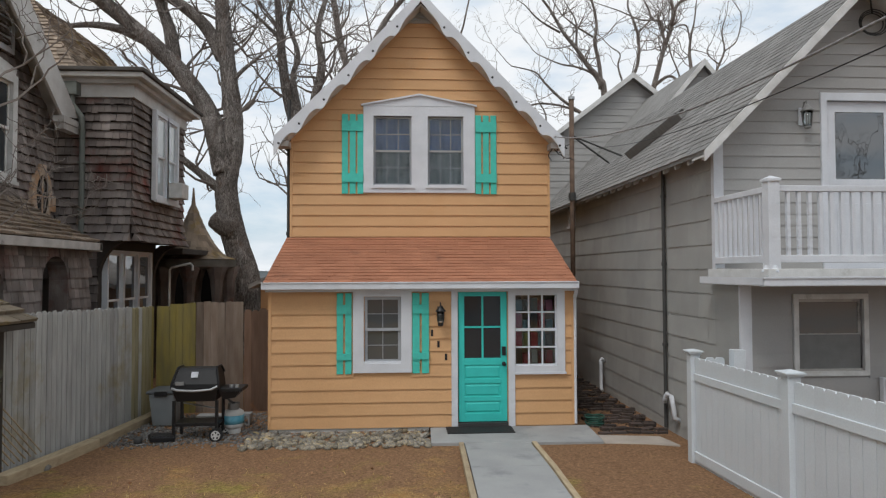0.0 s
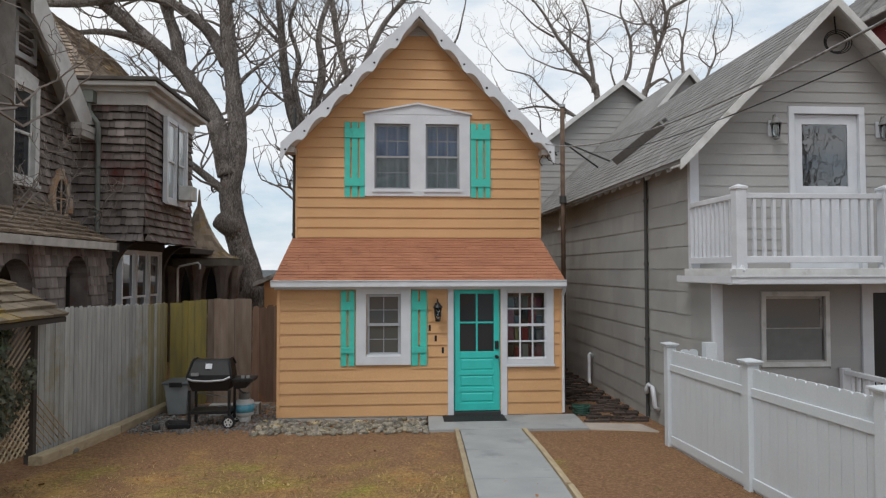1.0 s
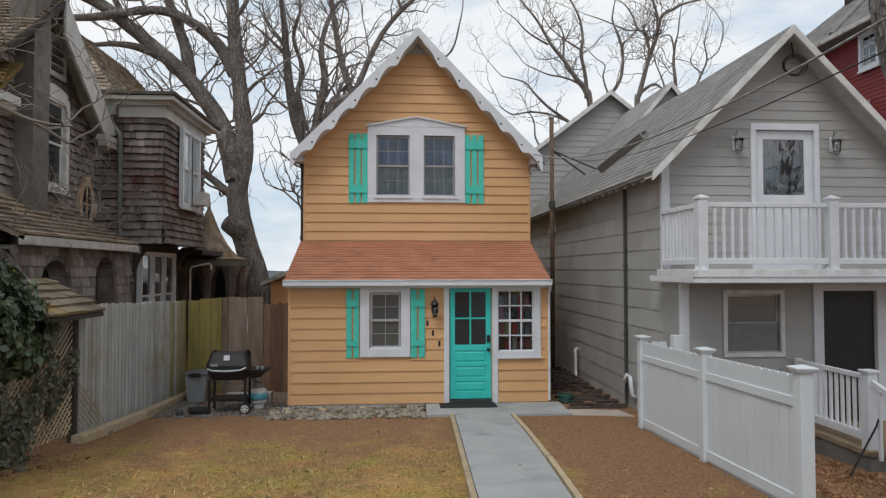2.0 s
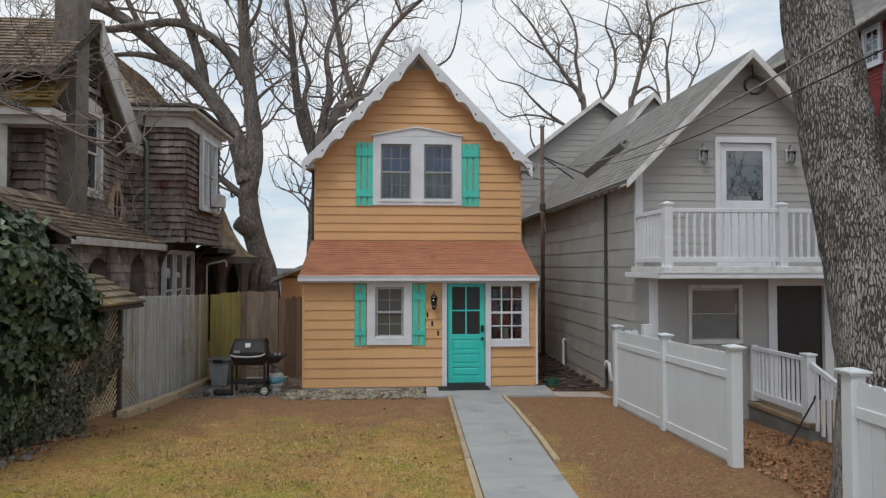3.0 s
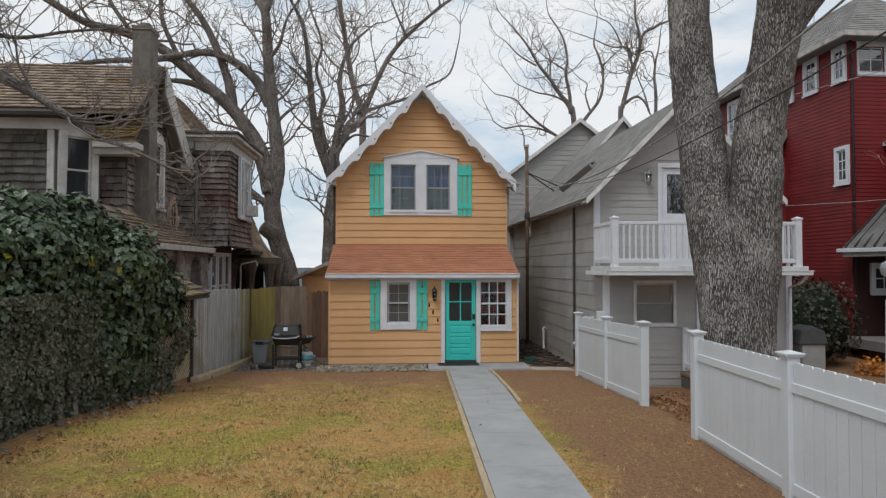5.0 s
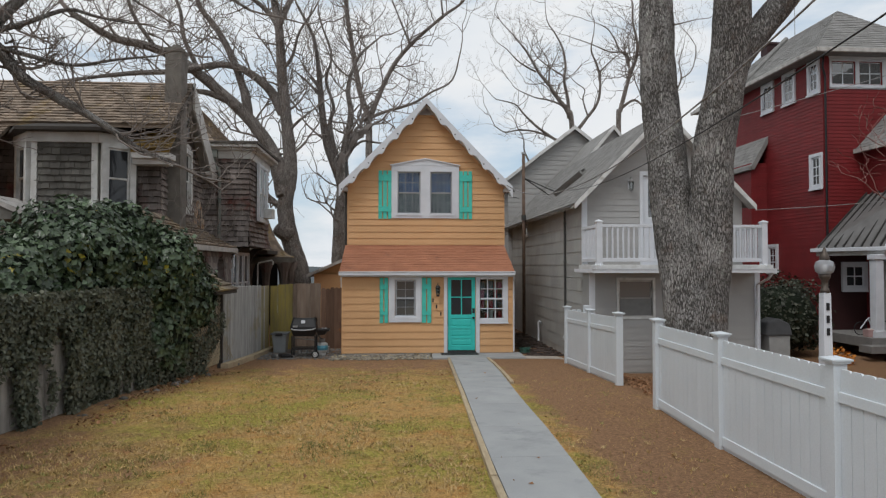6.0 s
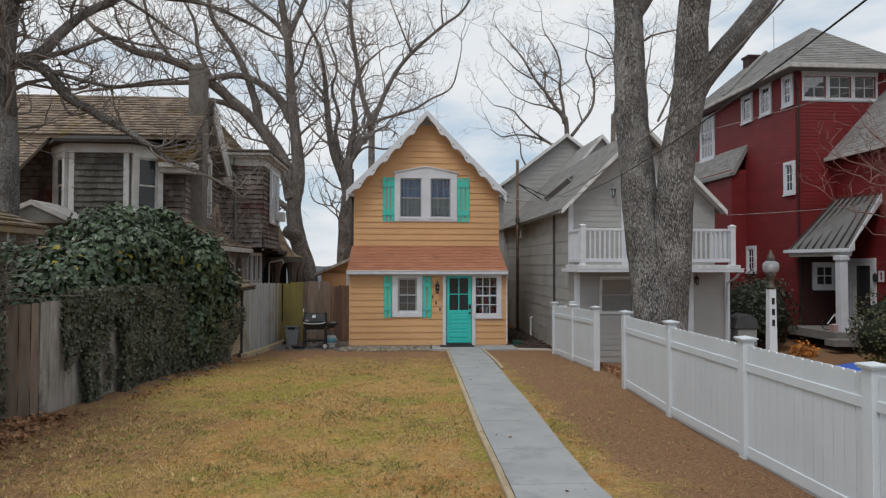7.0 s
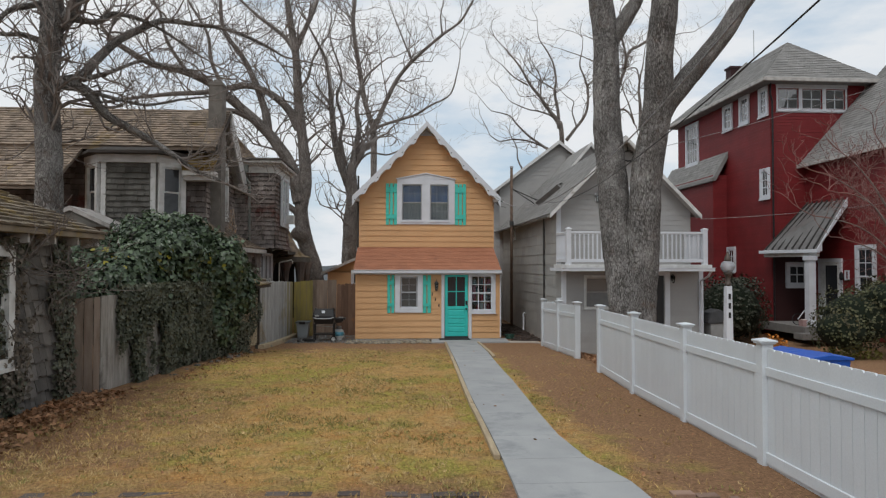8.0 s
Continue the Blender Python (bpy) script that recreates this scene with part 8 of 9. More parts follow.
# ---------------------------------------------------------------- the ivy-grown shed
def shed():
    h = thing("shed", (-8.2, -13.2, 0.4), "ivy-grown shingled shed with lichened brown roof", "shed")
    g = Geo()
    g.box(-9.6, -6.9, -15.8, -10.8, 0.2, 3.0)
    SHED_SH = mat("dark_weathered_shed_shingle", (0.10, 0.092, 0.085), (0.165, 0.15, 0.135), rough=0.95, scale=2.5, stretch=(1, 1, 0.5), fine=50, bump=0.5, obj=0.35, island=0.3)
    w = part("wall", g, SHED_SH, h, "dark weathered shingled shed wall")
    shingle_wall(w, SHED_SH, (-6.9, -15.8), (-6.9, -10.8), 0.35, 3.0, 0.23, 0.16, (1, 0), 14, None, 240, ragged=0.03)
    shingle_wall(w, SHED_SH, (-9.6, -10.8), (-6.9, -10.8), 0.35, 3.0, 0.23, 0.17, (0, 1), 15)
    r = Geo()
    e = [(-6.55, -16.2, 3.02), (-6.55, -10.3, 3.02), (-9.95, -10.3, 3.02), (-9.95, -16.2, 3.02)]
    rd = [(-8.25, -14.5, 3.95), (-8.25, -12.0, 3.95)]
    r.v = e + rd + [(x, y, z - 0.08) for x, y, z in e]
    r.f = [(0, 1, 5, 4), (1, 2, 5), (2, 3, 4, 5), (3, 0, 4), (9, 8, 7, 6), (0, 6, 7, 1), (1, 7, 8, 2), (2, 8, 9, 3), (3, 9, 6, 0)]
    ro = part("roof", r, SHED_ROOF, h, "lichened gray-brown shingle roof")
    roof_courses(ro, SHED_ROOF, (-6.53, -16.2, 3.03), (-6.53, -10.28, 3.03), (-8.25, -14.5, 3.97), (-8.25, -12.0, 3.97), 0.13, 0.17, 0.02, limit=120, seed=16)
    for i in range(9):
        y = -16.0 + i * 0.7
        part("rafter_tail", Geo().prism([(-6.62, y, 2.94), (-6.62, y, 2.82), (-6.9, y, 2.78), (-6.9, y, 2.94)], (0, 0.05, 0)), OLD_TRIM, h)
    m = Matrix.Translation((-6.9, 0, 0)) @ Matrix.Rotation(radians(90), 4, "Z")
    window(h, -14.2, -12.68, 1.25, 2.62, -0.09, trim=0.14, cols=2, rows=2, pane=PANE, frame_m=WHITE_OLD, m=m, proud=0.06)


shed()


# leafless red-twigged shrub before the red wing
limbs = []
limbs.append(([(13.50, -3.6, -0.1), (13.42, -3.6, 1.4), (13.25, -3.6, 2.8), (12.99, -3.5, 4.4), (12.82, -3.5, 5.8)], 0.055, 0.02))
limbs.append(([(13.33, -3.6, 2.0), (12.65, -3.7, 3.0), (11.89, -3.7, 3.6), (11.04, -3.6, 3.9)], 0.032, 0.012))
limbs.append(([(13.25, -3.6, 2.8), (12.56, -3.6, 4.0), (11.89, -3.5, 4.7), (11.21, -3.5, 5.1)], 0.032, 0.012))
limbs.append(([(13.25, -3.6, 2.6), (12.65, -3.9, 3.4), (11.97, -4.1, 4.2), (11.38, -4.2, 4.5)], 0.04, 0.016))
limbs.append(([(13.07, -3.5, 3.8), (12.48, -3.4, 4.9), (11.97, -3.3, 5.6)], 0.04, 0.016))
limbs.append(([(13.33, -3.6, 1.6), (12.74, -4.0, 2.4), (12.05, -4.1, 2.9), (11.55, -4.2, 3.1)], 0.04, 0.016))
bare_tree("leafless reddish shrub before the red house", (13.5, -3.6, 0.0), limbs, TWIG, 27, depth=2, spread=0.65, density=3.6, twig_mat=mat("red_twig", (0.24, 0.13, 0.115), rough=0.9, bump=0.1), group="leafless shrubs")

# leafless vines over the shed eave and before the old house
VINE = mat("dark_vine_bark", (0.085, 0.068, 0.06), (0.14, 0.115, 0.10), rough=0.95, scale=5, bump=0.2)


def vines(label, roots, seed, length, depth=3, bark=None):
    rnd = random.Random(seed)
    g = Geo()
    for p, d, r in roots:
        twigs(g, p, d, r, length * rnd.uniform(0.8, 1.2), depth, rnd, 5)
    return solo("bare_vine", g, bark or TWIG, label, "vine", group="leafless vines", kind="stuff")


rnd = random.Random(61)
vines("tangle of leafless vines over the shed eave", [((-6.75 + rnd.uniform(-0.1, 0.1), -12.6 + 0.16 * i, rnd.uniform(2.0, 2.9)), (rnd.uniform(0.1, 0.6), rnd.uniform(-0.6, 0.8), rnd.uniform(-0.8, 0.6)), 0.010) for i in range(9)], 62, 0.5, 3, VINE)
vines("long leafless vines hanging on the shed wall", [((-6.82, -13.0 + 0.24 * i, 2.85), (0.02, rnd.uniform(-0.3, 0.3), -1.6), 0.012) for i in range(9)], 63, 0.8, 2, VINE)
vines("leafless thicket before the old house", [((-6.7 + rnd.uniform(-0.3, 0.3), -2.2 + 0.4 * i, 3.2 + rnd.uniform(-0.2, 0.3)), (rnd.uniform(-0.2, 0.7), rnd.uniform(-0.5, 0.5), rnd.uniform(0.1, 0.9)), 0.012) for i in range(10)], 64, 0.6, 3)
# ---------------------------------------------------------------- yard things
STONE_C = mat("mixed_river_stone", (0.21, 0.20, 0.175), (0.11, 0.098, 0.08), rough=0.8, scale=9, island=0.5, obj=0.45, bump=0.2, stain=(0.36, 0.28, 0.15), stain_scale=3, stain_low=0.5)


def pebbles(name, label, count, area, size, material, seed, sink=0.3):
    """Rounded stones scattered over a patch: area gives a plan point from two random numbers."""
    rnd = random.Random(seed)
    g = Geo()
    phi = (1 + 5 ** 0.5) / 2
    ico = [Vector(v).normalized() for v in ((-1, phi, 0), (1, phi, 0), (-1, -phi, 0), (1, -phi, 0), (0, -1, phi), (0, 1, phi), (0, -1, -phi), (0, 1, -phi), (phi, 0, -1), (phi, 0, 1), (-phi, 0, -1), (-phi, 0, 1))]
    fac = [(0, 11, 5), (0, 5, 1), (0, 1, 7), (0, 7, 10), (0, 10, 11), (1, 5, 9), (5, 11, 4), (11, 10, 2), (10, 7, 6), (7, 1, 8), (3, 9, 4), (3, 4, 2), (3, 2, 6), (3, 6, 8), (3, 8, 9), (4, 9, 5), (2, 4, 11), (6, 2, 10), (8, 6, 7), (9, 8, 1)]
    for i in range(count):
        x, y = area(rnd)
        s = size * rnd.uniform(0.5, 1.35)
        rot = Euler((rnd.uniform(-0.4, 0.4), rnd.uniform(-0.4, 0.4), rnd.uniform(0, 6.3))).to_matrix()
        sc = Vector((s * rnd.uniform(0.8, 1.3), s * rnd.uniform(0.7, 1.0), s * rnd.uniform(0.45, 0.75)))
        c = Vector((x, y, gz(x, y) + sc.z * (1 - sink)))
        g.add([c + rot @ Vector((v.x * sc.x * rnd.uniform(0.85, 1.15), v.y * sc.y, v.z * sc.z)) for v in ico], fac)
    return solo(name, g, material, label, "stones", kind="stuff", smooth=True)




def stone_strip():
    """The stones nearest the lawn lie singly, the rest in one bed behind them."""
    rnd = random.Random(60)
    t = thing("river_stones", (-1.8, -0.5, 0.02), "strip of mixed river stones along the cottage wall", "stones")
    shapes = []
    for k in range(7):
        g = Geo()
        n, m = 6, 9
        for i in range(n + 1):
            q = math.pi * i / n
            for j in range(m):
                a = 6.2832 * j / m
                v = Vector((math.sin(q) * math.cos(a), math.sin(q) * math.sin(a), math.cos(q)))
                f = 1 + 0.28 * noise.noise(v * 1.3 + Vector((k * 3.1, 0, 0)))
                g.v.append((v.x * f, v.y * f * 0.8, v.z * f * 0.58))
        g.f = [(i * m + j, (i + 1) * m + j, (i + 1) * m + (j + 1) % m, i * m + (j + 1) % m) for i in range(n) for j in range(m)]
        me = g.mesh("stone", STONE_C)
        me.shade_smooth()
        shapes.append(me)
    for i in range(290):
        x, y = rnd.uniform(-3.15, -0.48), -0.30 - 0.72 * rnd.random()
        s = 0.05 * rnd.uniform(0.55, 1.4)
        piece("stone", shapes[i % 7], t, Matrix.Translation((x, y, gz(x, y) + 0.32 * s)) @ Euler((rnd.uniform(-0.35, 0.35), rnd.uniform(-0.35, 0.35), rnd.uniform(0, 6.3))).to_matrix().to_4x4() @ Matrix.Diagonal((s * 1.1, s, s, 1)))


stone_strip()
pebbles("stone_bed", "bed of mixed river stones against the cottage wall", 480, lambda r: (r.uniform(-3.15, -0.48), -0.04 - 0.85 * r.random() ** 1.1), 0.045, STONE_C, 61, 0.55)
pebbles("field_stones", "half-buried gray stones at the foot of the ivy", 15, lambda r: (lambda y: (boundary_x(y) + 0.30 + abs(r.gauss(0, 0.10)), y))(r.uniform(-8.6, -3.6)), 0.075, mat("gray_field_stone", (0.17, 0.155, 0.135), (0.11, 0.10, 0.088), rough=0.95, scale=6, island=0.3, bump=0.6), 65, 0.85)
pebbles("gravel", "gray gravel under the barbecue", 2600, lambda r: (r.uniform(-5.15, -2.98), r.uniform(-0.62, 1.45) if r.random() < 0.8 else r.uniform(-0.8, 0.4)), 0.022, mat("gray_gravel", (0.12, 0.115, 0.108), (0.20, 0.19, 0.178), rough=0.9, scale=20, island=0.4, bump=0.1), 62, 0.2)


def barbecue():
    t = thing("barbecue", (-3.95, -0.2, 0.02), "black gas barbecue on a wheeled cart, lid closed", "barbecue")
    x0, x1, y0, y1 = -4.28, -3.60, -0.42, 0.02
    lid = Geo()
    prof = [(y0, 0.78), (y0 + 0.01, 0.86), (y0 + 0.10, 1.05), (y0 + 0.15, 1.085), (y1 - 0.08, 1.08), (y1, 0.98), (y1, 0.78)]
    k = len(prof)
    inset = [0.0, 0.0, 0.05, 0.06, 0.06, 0.03, 0.0]
    lid.v = [(x0 + d, y, z) for (y, z), d in zip(prof, inset)] + [(x1 - d, y, z) for (y, z), d in zip(prof, inset)]
    lid.f = [tuple(range(k - 1, -1, -1)), tuple(range(k, 2 * k))] + [(i, (i + 1) % k, k + (i + 1) % k, k + i) for i in range(k)]
    L = part("lid", lid, BLACK, t, "rounded black lid", bevel=0.02)
    part("temperature_gauge", Geo().prism([(-4.01, y0 + 0.045, 0.95), (-3.91, y0 + 0.045, 0.95), (-3.91, y0 + 0.082, 1.03), (-4.01, y0 + 0.082, 1.03)], (0, -0.012, 0.006)), WHITE, L, "white square gauge")
    part("badge", Geo().box(-4.22, -4.10, y0 - 0.012, y0 + 0.01, 0.85, 0.90), STEEL, L)
    part("handle", Geo().tube([(x0 + 0.01, y0 - 0.02, 0.81), (x0 + 0.10, y0 - 0.06, 0.785), (-3.94, y0 - 0.075, 0.775), (x1 - 0.10, y0 - 0.06, 0.79), (x1 - 0.01, y0 - 0.02, 0.83)], 0.018, 8), STEEL, L, "pale lid handle")
    for x in (x0 - 0.015, x1 - 0.01):
        part("end_cap", Geo().tube([(x + 0.012 + (d if x < -4 else -d), y, z + 0.01) for (y, z), d in zip(prof[:6], inset[:6])], 0.017, 6), BLACK, L)
    b = Geo()
    b.add([(x0, y0, 0.78), (x1, y0, 0.78), (x1, y1, 0.78), (x0, y1, 0.78), (x0 + 0.06, y0 + 0.05, 0.60), (x1 - 0.06, y0 + 0.05, 0.60), (x1 - 0.06, y1 - 0.05, 0.60), (x0 + 0.06, y1 - 0.05, 0.60)],
          [(0, 1, 2, 3), (7, 6, 5, 4), (1, 0, 4, 5), (2, 1, 5, 6), (3, 2, 6, 7), (0, 3, 7, 4)])
    part("firebox", b, BLACK, t, bevel=0.01)
    s = Geo()
    s.box(x1, x1 + 0.34, y0 + 0.04, y1 - 0.04, 0.74, 0.79)
    s.add([(x1, y0 + 0.04, 0.74), (x1 + 0.30, y0 + 0.04, 0.74), (x1 + 0.30, y1 - 0.06, 0.74), (x1, y1 - 0.06, 0.74), (x1 + 0.04, y0 + 0.08, 0.62), (x1 + 0.22, y0 + 0.08, 0.64), (x1 + 0.22, y1 - 0.1, 0.64), (x1 + 0.04, y1 - 0.1, 0.62)],
          [(7, 6, 5, 4), (1, 0, 4, 5), (2, 1, 5, 6), (3, 2, 6, 7), (0, 3, 7, 4)])
    st = part("side_table", s, BLACK, t, bevel=0.006)
    for x in (-3.44, -3.36):
        part("knob", Geo().tube([(x, y0 + 0.12, 0.79), (x, y0 + 0.12, 0.83)], 0.03, 10), STEEL, st, "pale control knob")
    for x, y in ((x0 + 0.03, y0 + 0.03), (x0 + 0.03, y1 - 0.05), (x1 - 0.03, y0 + 0.03), (x1 - 0.03, y1 - 0.05)):
        zb = 0.03 if x < -4 else 0.10
        part("leg", Geo().box(x - 0.02, x + 0.02, y - 0.02, y + 0.02, zb, 0.62), BLACK, t)
    part("bottom_shelf", Geo().box(x0 + 0.03, x1 - 0.03, y0 + 0.02, y1 - 0.04, 0.24, 0.29), BLACK, t, bevel=0.005)
    part("crossbar", Geo().tube([(x0 + 0.05, y1 - 0.05, 0.52), (x1 - 0.05, y0 + 0.04, 0.50)], 0.012, 6), STEEL, t)
    for y in (y0 - 0.03, y1):
        w = part("wheel", Geo().tube([(x1 - 0.02, y - 0.025, 0.12), (x1 - 0.02, y + 0.025, 0.12)], 0.10, 20), BLACK_RUB, t, "black wheel with a pale hub")
        part("hub", Geo().tube([(x1 - 0.02, y - 0.033, 0.12), (x1 - 0.02, y - 0.02, 0.12)], 0.068, 14), WHITE_OLD, w)
        for k in range(5):
            q = k * 1.2566 + 0.3
            cx, cz = x1 - 0.02 + 0.042 * math.cos(q), 0.12 + 0.042 * math.sin(q)
            part("hub_hole", Geo().tube([(cx, y - 0.036, cz), (cx, y - 0.03, cz)], 0.014, 8), BLACK, w)
    return t


barbecue()
t = thing("propane_tank", (-3.50, 0.08, 0.02), "white propane tank with a blue label band", "tank")
prof = [(0.03, 0.04), (0.11, 0.05), (0.15, 0.08), (0.16, 0.12), (0.16, 0.27), (0.15, 0.305), (0.10, 0.335), (0.04, 0.345)]
part("tank_body", Geo().lathe(-3.50, 0.08, 0.05, prof, 28), WHITE_OLD, t, smooth=True)
part("label_band", Geo().lathe(-3.50, 0.08, 0.05, [(0.162, 0.13), (0.1625, 0.26)], 28), mat("blue_label", (0.06, 0.30, 0.42), (0.20, 0.45, 0.55), rough=0.4, scale=9, bump=0), t, "blue printed label", smooth=True)
part("foot_ring", Geo().lathe(-3.50, 0.08, 0.03, [(0.11, 0), (0.11, 0.09)], 20), WHITE_OLD, t)
part("collar", Geo().lathe(-3.50, 0.08, 0.385, [(0.085, 0), (0.09, 0.10), (0.08, 0.10), (0.075, 0.0)], 16), mat("dull_tank_collar", (0.20, 0.19, 0.18), rough=0.6, bump=0.1), t)
part("valve", Geo().tube([(-3.50, 0.08, 0.385), (-3.50, 0.08, 0.50)], 0.025, 8).tube([(-3.50, 0.08, 0.47), (-3.57, 0.06, 0.54), (-3.62, 0.06, 0.60)], 0.016, 8), DARKPIPE, t)

t = thing("storage_box", (-4.76, 0.75, 0.02), "gray plastic storage box with a darker lid", "box")
g = Geo()
g.add([(-4.92, 0.58, 0.03), (-4.60, 0.58, 0.03), (-4.60, 0.98, 0.03), (-4.92, 0.98, 0.03), (-4.97, 0.54, 0.55), (-4.55, 0.54, 0.55), (-4.55, 1.02, 0.55), (-4.97, 1.02, 0.55)], [(3, 2, 1, 0), (4, 5, 6, 7), (0, 1, 5, 4), (1, 2, 6, 5), (2, 3, 7, 6), (3, 0, 4, 7)])
part("tub", g, mat("gray_plastic", (0.24, 0.26, 0.27), rough=0.5, scale=3, bump=0.05), t, bevel=0.02)
g = Geo()
g.box(-5.0, -4.52, 0.51, 1.05, 0.55, 0.60)
part("lid", g, mat("slate_plastic", (0.10, 0.11, 0.12), rough=0.5, scale=3, bump=0.05), t, bevel=0.015)
part("latch", Geo().box(-4.86, -4.66, 0.49, 0.52, 0.52, 0.60), BLACK, t)

g = Geo()
m = Matrix.Translation((-4.42, -0.42, gz(-4.4, -0.4) + 0.03)) @ Euler((0.05, 0.12, 0.5)).to_matrix().to_4x4()
g.box(-0.17, 0.17, -0.12, 0.12, 0, 0.07, m)
g.box(-0.15, 0.15, -0.10, 0.10, 0.07, 0.09, m)
solo("drip_pan", g, BLACK, "charred black drip pan on the gravel", "pan", bevel=0.02)
g = Geo()
g.lathe(-4.72, -0.50, gz(-4.7, -0.5), [(0.045, 0), (0.06, 0.02), (0.065, 0.10), (0.055, 0.105), (0.05, 0.03)], 14)
solo("small_pot", g, DARKPIPE, "small dark pot on the gravel", "pot", smooth=True)
for i, (x, y, r) in enumerate(((-3.98, 0.55, 0.0), (-3.55, 0.62, 0.1))):
    c = thing("cinder_block", (x, y, gz(x, y)), "gray hollow concrete block on the gravel", "block", group="concrete blocks")
    z = gz(x, y)
    g = Geo()
    wall_slab(g, x - 0.2, x + 0.2, y - 0.1, y + 0.1, z, z + 0.19, [(x - 0.165, x - 0.018, z + 0.03, z + 0.16), (x + 0.018, x + 0.165, z + 0.03, z + 0.16)])
    part("block", g, CONCRETE, c)

# hose and bricks in the passage
g = Geo()
for k in range(5):
    pts = [(2.22 + (0.13 + 0.02 * math.sin(k * 2)) * math.cos(q / 20 * 6.2832), 0.12 + 0.15 * math.sin(q / 20 * 6.2832), 0.05 + 0.03 * k + 0.01 * math.sin(q)) for q in range(21)]
    g.tube(pts, 0.012, 6)
solo("garden_hose", g, mat("green_hose", (0.03, 0.10, 0.075), rough=0.5), "coiled green garden hose beside the cottage", "hose", smooth=True)
rnd = random.Random(70)
brick_m = mat("weathered_paving_brick", (0.08, 0.055, 0.046), (0.055, 0.046, 0.041), rough=0.95, scale=8, obj=0.35, bump=0.3)
walkway = thing("brick_walk", (2.7, 2.5, 0.02), "sunken brown brick walk between the houses", "path", kind="structure")
brick_mesh = Geo().box(-0.1, 0.1, -0.05, 0.05, -0.03, 0.03).mesh("brick", brick_m)
for r in range(26):
    for c in range(5):
        x, y = 2.22 + c * 0.215 + (0.1 if r % 2 else 0), -0.45 + r * 0.24
        if x > 3.28 or rnd.random() < 0.12:
            continue
        piece("brick", brick_mesh, walkway, Matrix.Translation((x, y, gz(x, y) + 0.01 + rnd.uniform(-0.012, 0.012))) @ Euler((rnd.gauss(0, 0.05), rnd.gauss(0, 0.05), rnd.gauss(0, 0.12))).to_matrix().to_4x4())

# landing and rail at the gray house's lower door
t = thing("landing", (5.9, -3.3, -0.2), "concrete landing with a white rail", "porch")
part("slab", Geo().box(5.14, 6.75, -4.05, -2.37, -0.4, 0.10), mat("stained_concrete", (0.17, 0.165, 0.155), (0.12, 0.115, 0.105), rough=0.95, scale=3, fine=50, bump=0.4), t, "stained concrete slab", bevel=0.015)
part("deck", Geo().box(5.12, 6.77, -4.07, -2.37, 0.10, 0.17), TIMBER, t, bevel=0.008)
part("top_rail", Geo().box(5.19, 5.27, -3.86, -2.41, 1.08, 1.14), WHITE, t, bevel=0.006)
part("bottom_rail", Geo().box(5.19, 5.27, -3.86, -2.41, 0.27, 0.38), WHITE, t, bevel=0.006)
part("wall_post", Geo().box(5.17, 5.29, -2.44, -2.37, 0.19, 1.16), WHITE, t, bevel=0.004)
bm2 = Geo().box(-0.018, 0.018, -0.018, 0.018, 0.38, 1.08).mesh("baluster", WHITE)
for i in range(11):
    piece("baluster", bm2, t, Matrix.Translation((5.23, -2.55 - i * 0.122, 0)))
for y in (-3.93, -5.0):
    g = Geo().box(5.16, 5.30, y - 0.07, y + 0.07, 0.17 if y > -4.5 else -0.3, 1.18 if y > -4.5 else 0.86)
    z = 1.18 if y > -4.5 else 0.86
    g.box(5.14, 5.32, y - 0.09, y + 0.09, z, z + 0.03)
    part("post", g, WHITE, t, bevel=0.005)
part("stair_rail", Geo().prism([(5.20, -3.98, 1.02), (5.26, -3.98, 1.02), (5.26, -3.98, 1.09), (5.20, -3.98, 1.09)], (0, -0.96, -0.33)), WHITE, t)
for i in range(6):
    y = -4.12 - i * 0.135
    part("baluster", Geo().box(5.21, 5.25, y - 0.018, y + 0.018, 0.12 - 0.34 * (-y - 3.98), 1.03 - 0.34 * (-y - 3.98)), WHITE, t)
g = Geo().tube([(4.66, -4.3, gz(4.66, -4.3)), (5.16, -4.14, 0.52), (5.2, -4.12, 0.6)], 0.014, 6)
solo("broom_handle", g, BLACK, "thin black pole leaning on the landing", "pole")

# lamp post with its globe
t = thing("lamp_post", (5.48, -8.3, 0.05), "white tapered lamp post with a clear globe", "street lamp")
g = Geo()
g.add([(5.48 + s * 0.085, -8.3 + q * 0.085, 0.0) for s, q in ((-1, -1), (1, -1), (1, 1), (-1, 1))] + [(5.48 + s * 0.062, -8.3 + q * 0.062, 2.08) for s, q in ((-1, -1), (1, -1), (1, 1), (-1, 1))],
      [(3, 2, 1, 0), (4, 5, 6, 7), (0, 1, 5, 4), (1, 2, 6, 5), (2, 3, 7, 6), (3, 0, 4, 7)])
part("post", g, WHITE, t, bevel=0.006)
part("collar", Geo().lathe(5.48, -8.3, 2.08, [(0.07, 0), (0.07, 0.05), (0.05, 0.08), (0.05, 0.2), (0.085, 0.25), (0.09, 0.30)], 14), mat("weathered_bronze", (0.11, 0.09, 0.075), rough=0.5, metal=0.5), t, smooth=True)
part("globe", Geo().lathe(5.48, -8.3, 2.50, [(0.08, -0.12), (0.13, -0.08), (0.148, 0.0), (0.13, 0.075), (0.07, 0.11)], 20), GLOBE, t, "clear ribbed glass globe", smooth=True)
part("bulb", Geo().lathe(5.48, -8.3, 2.42, [(0.02, -0.04), (0.035, 0.02), (0.045, 0.08), (0.03, 0.12)], 10), WHITE_OLD, t, smooth=True)
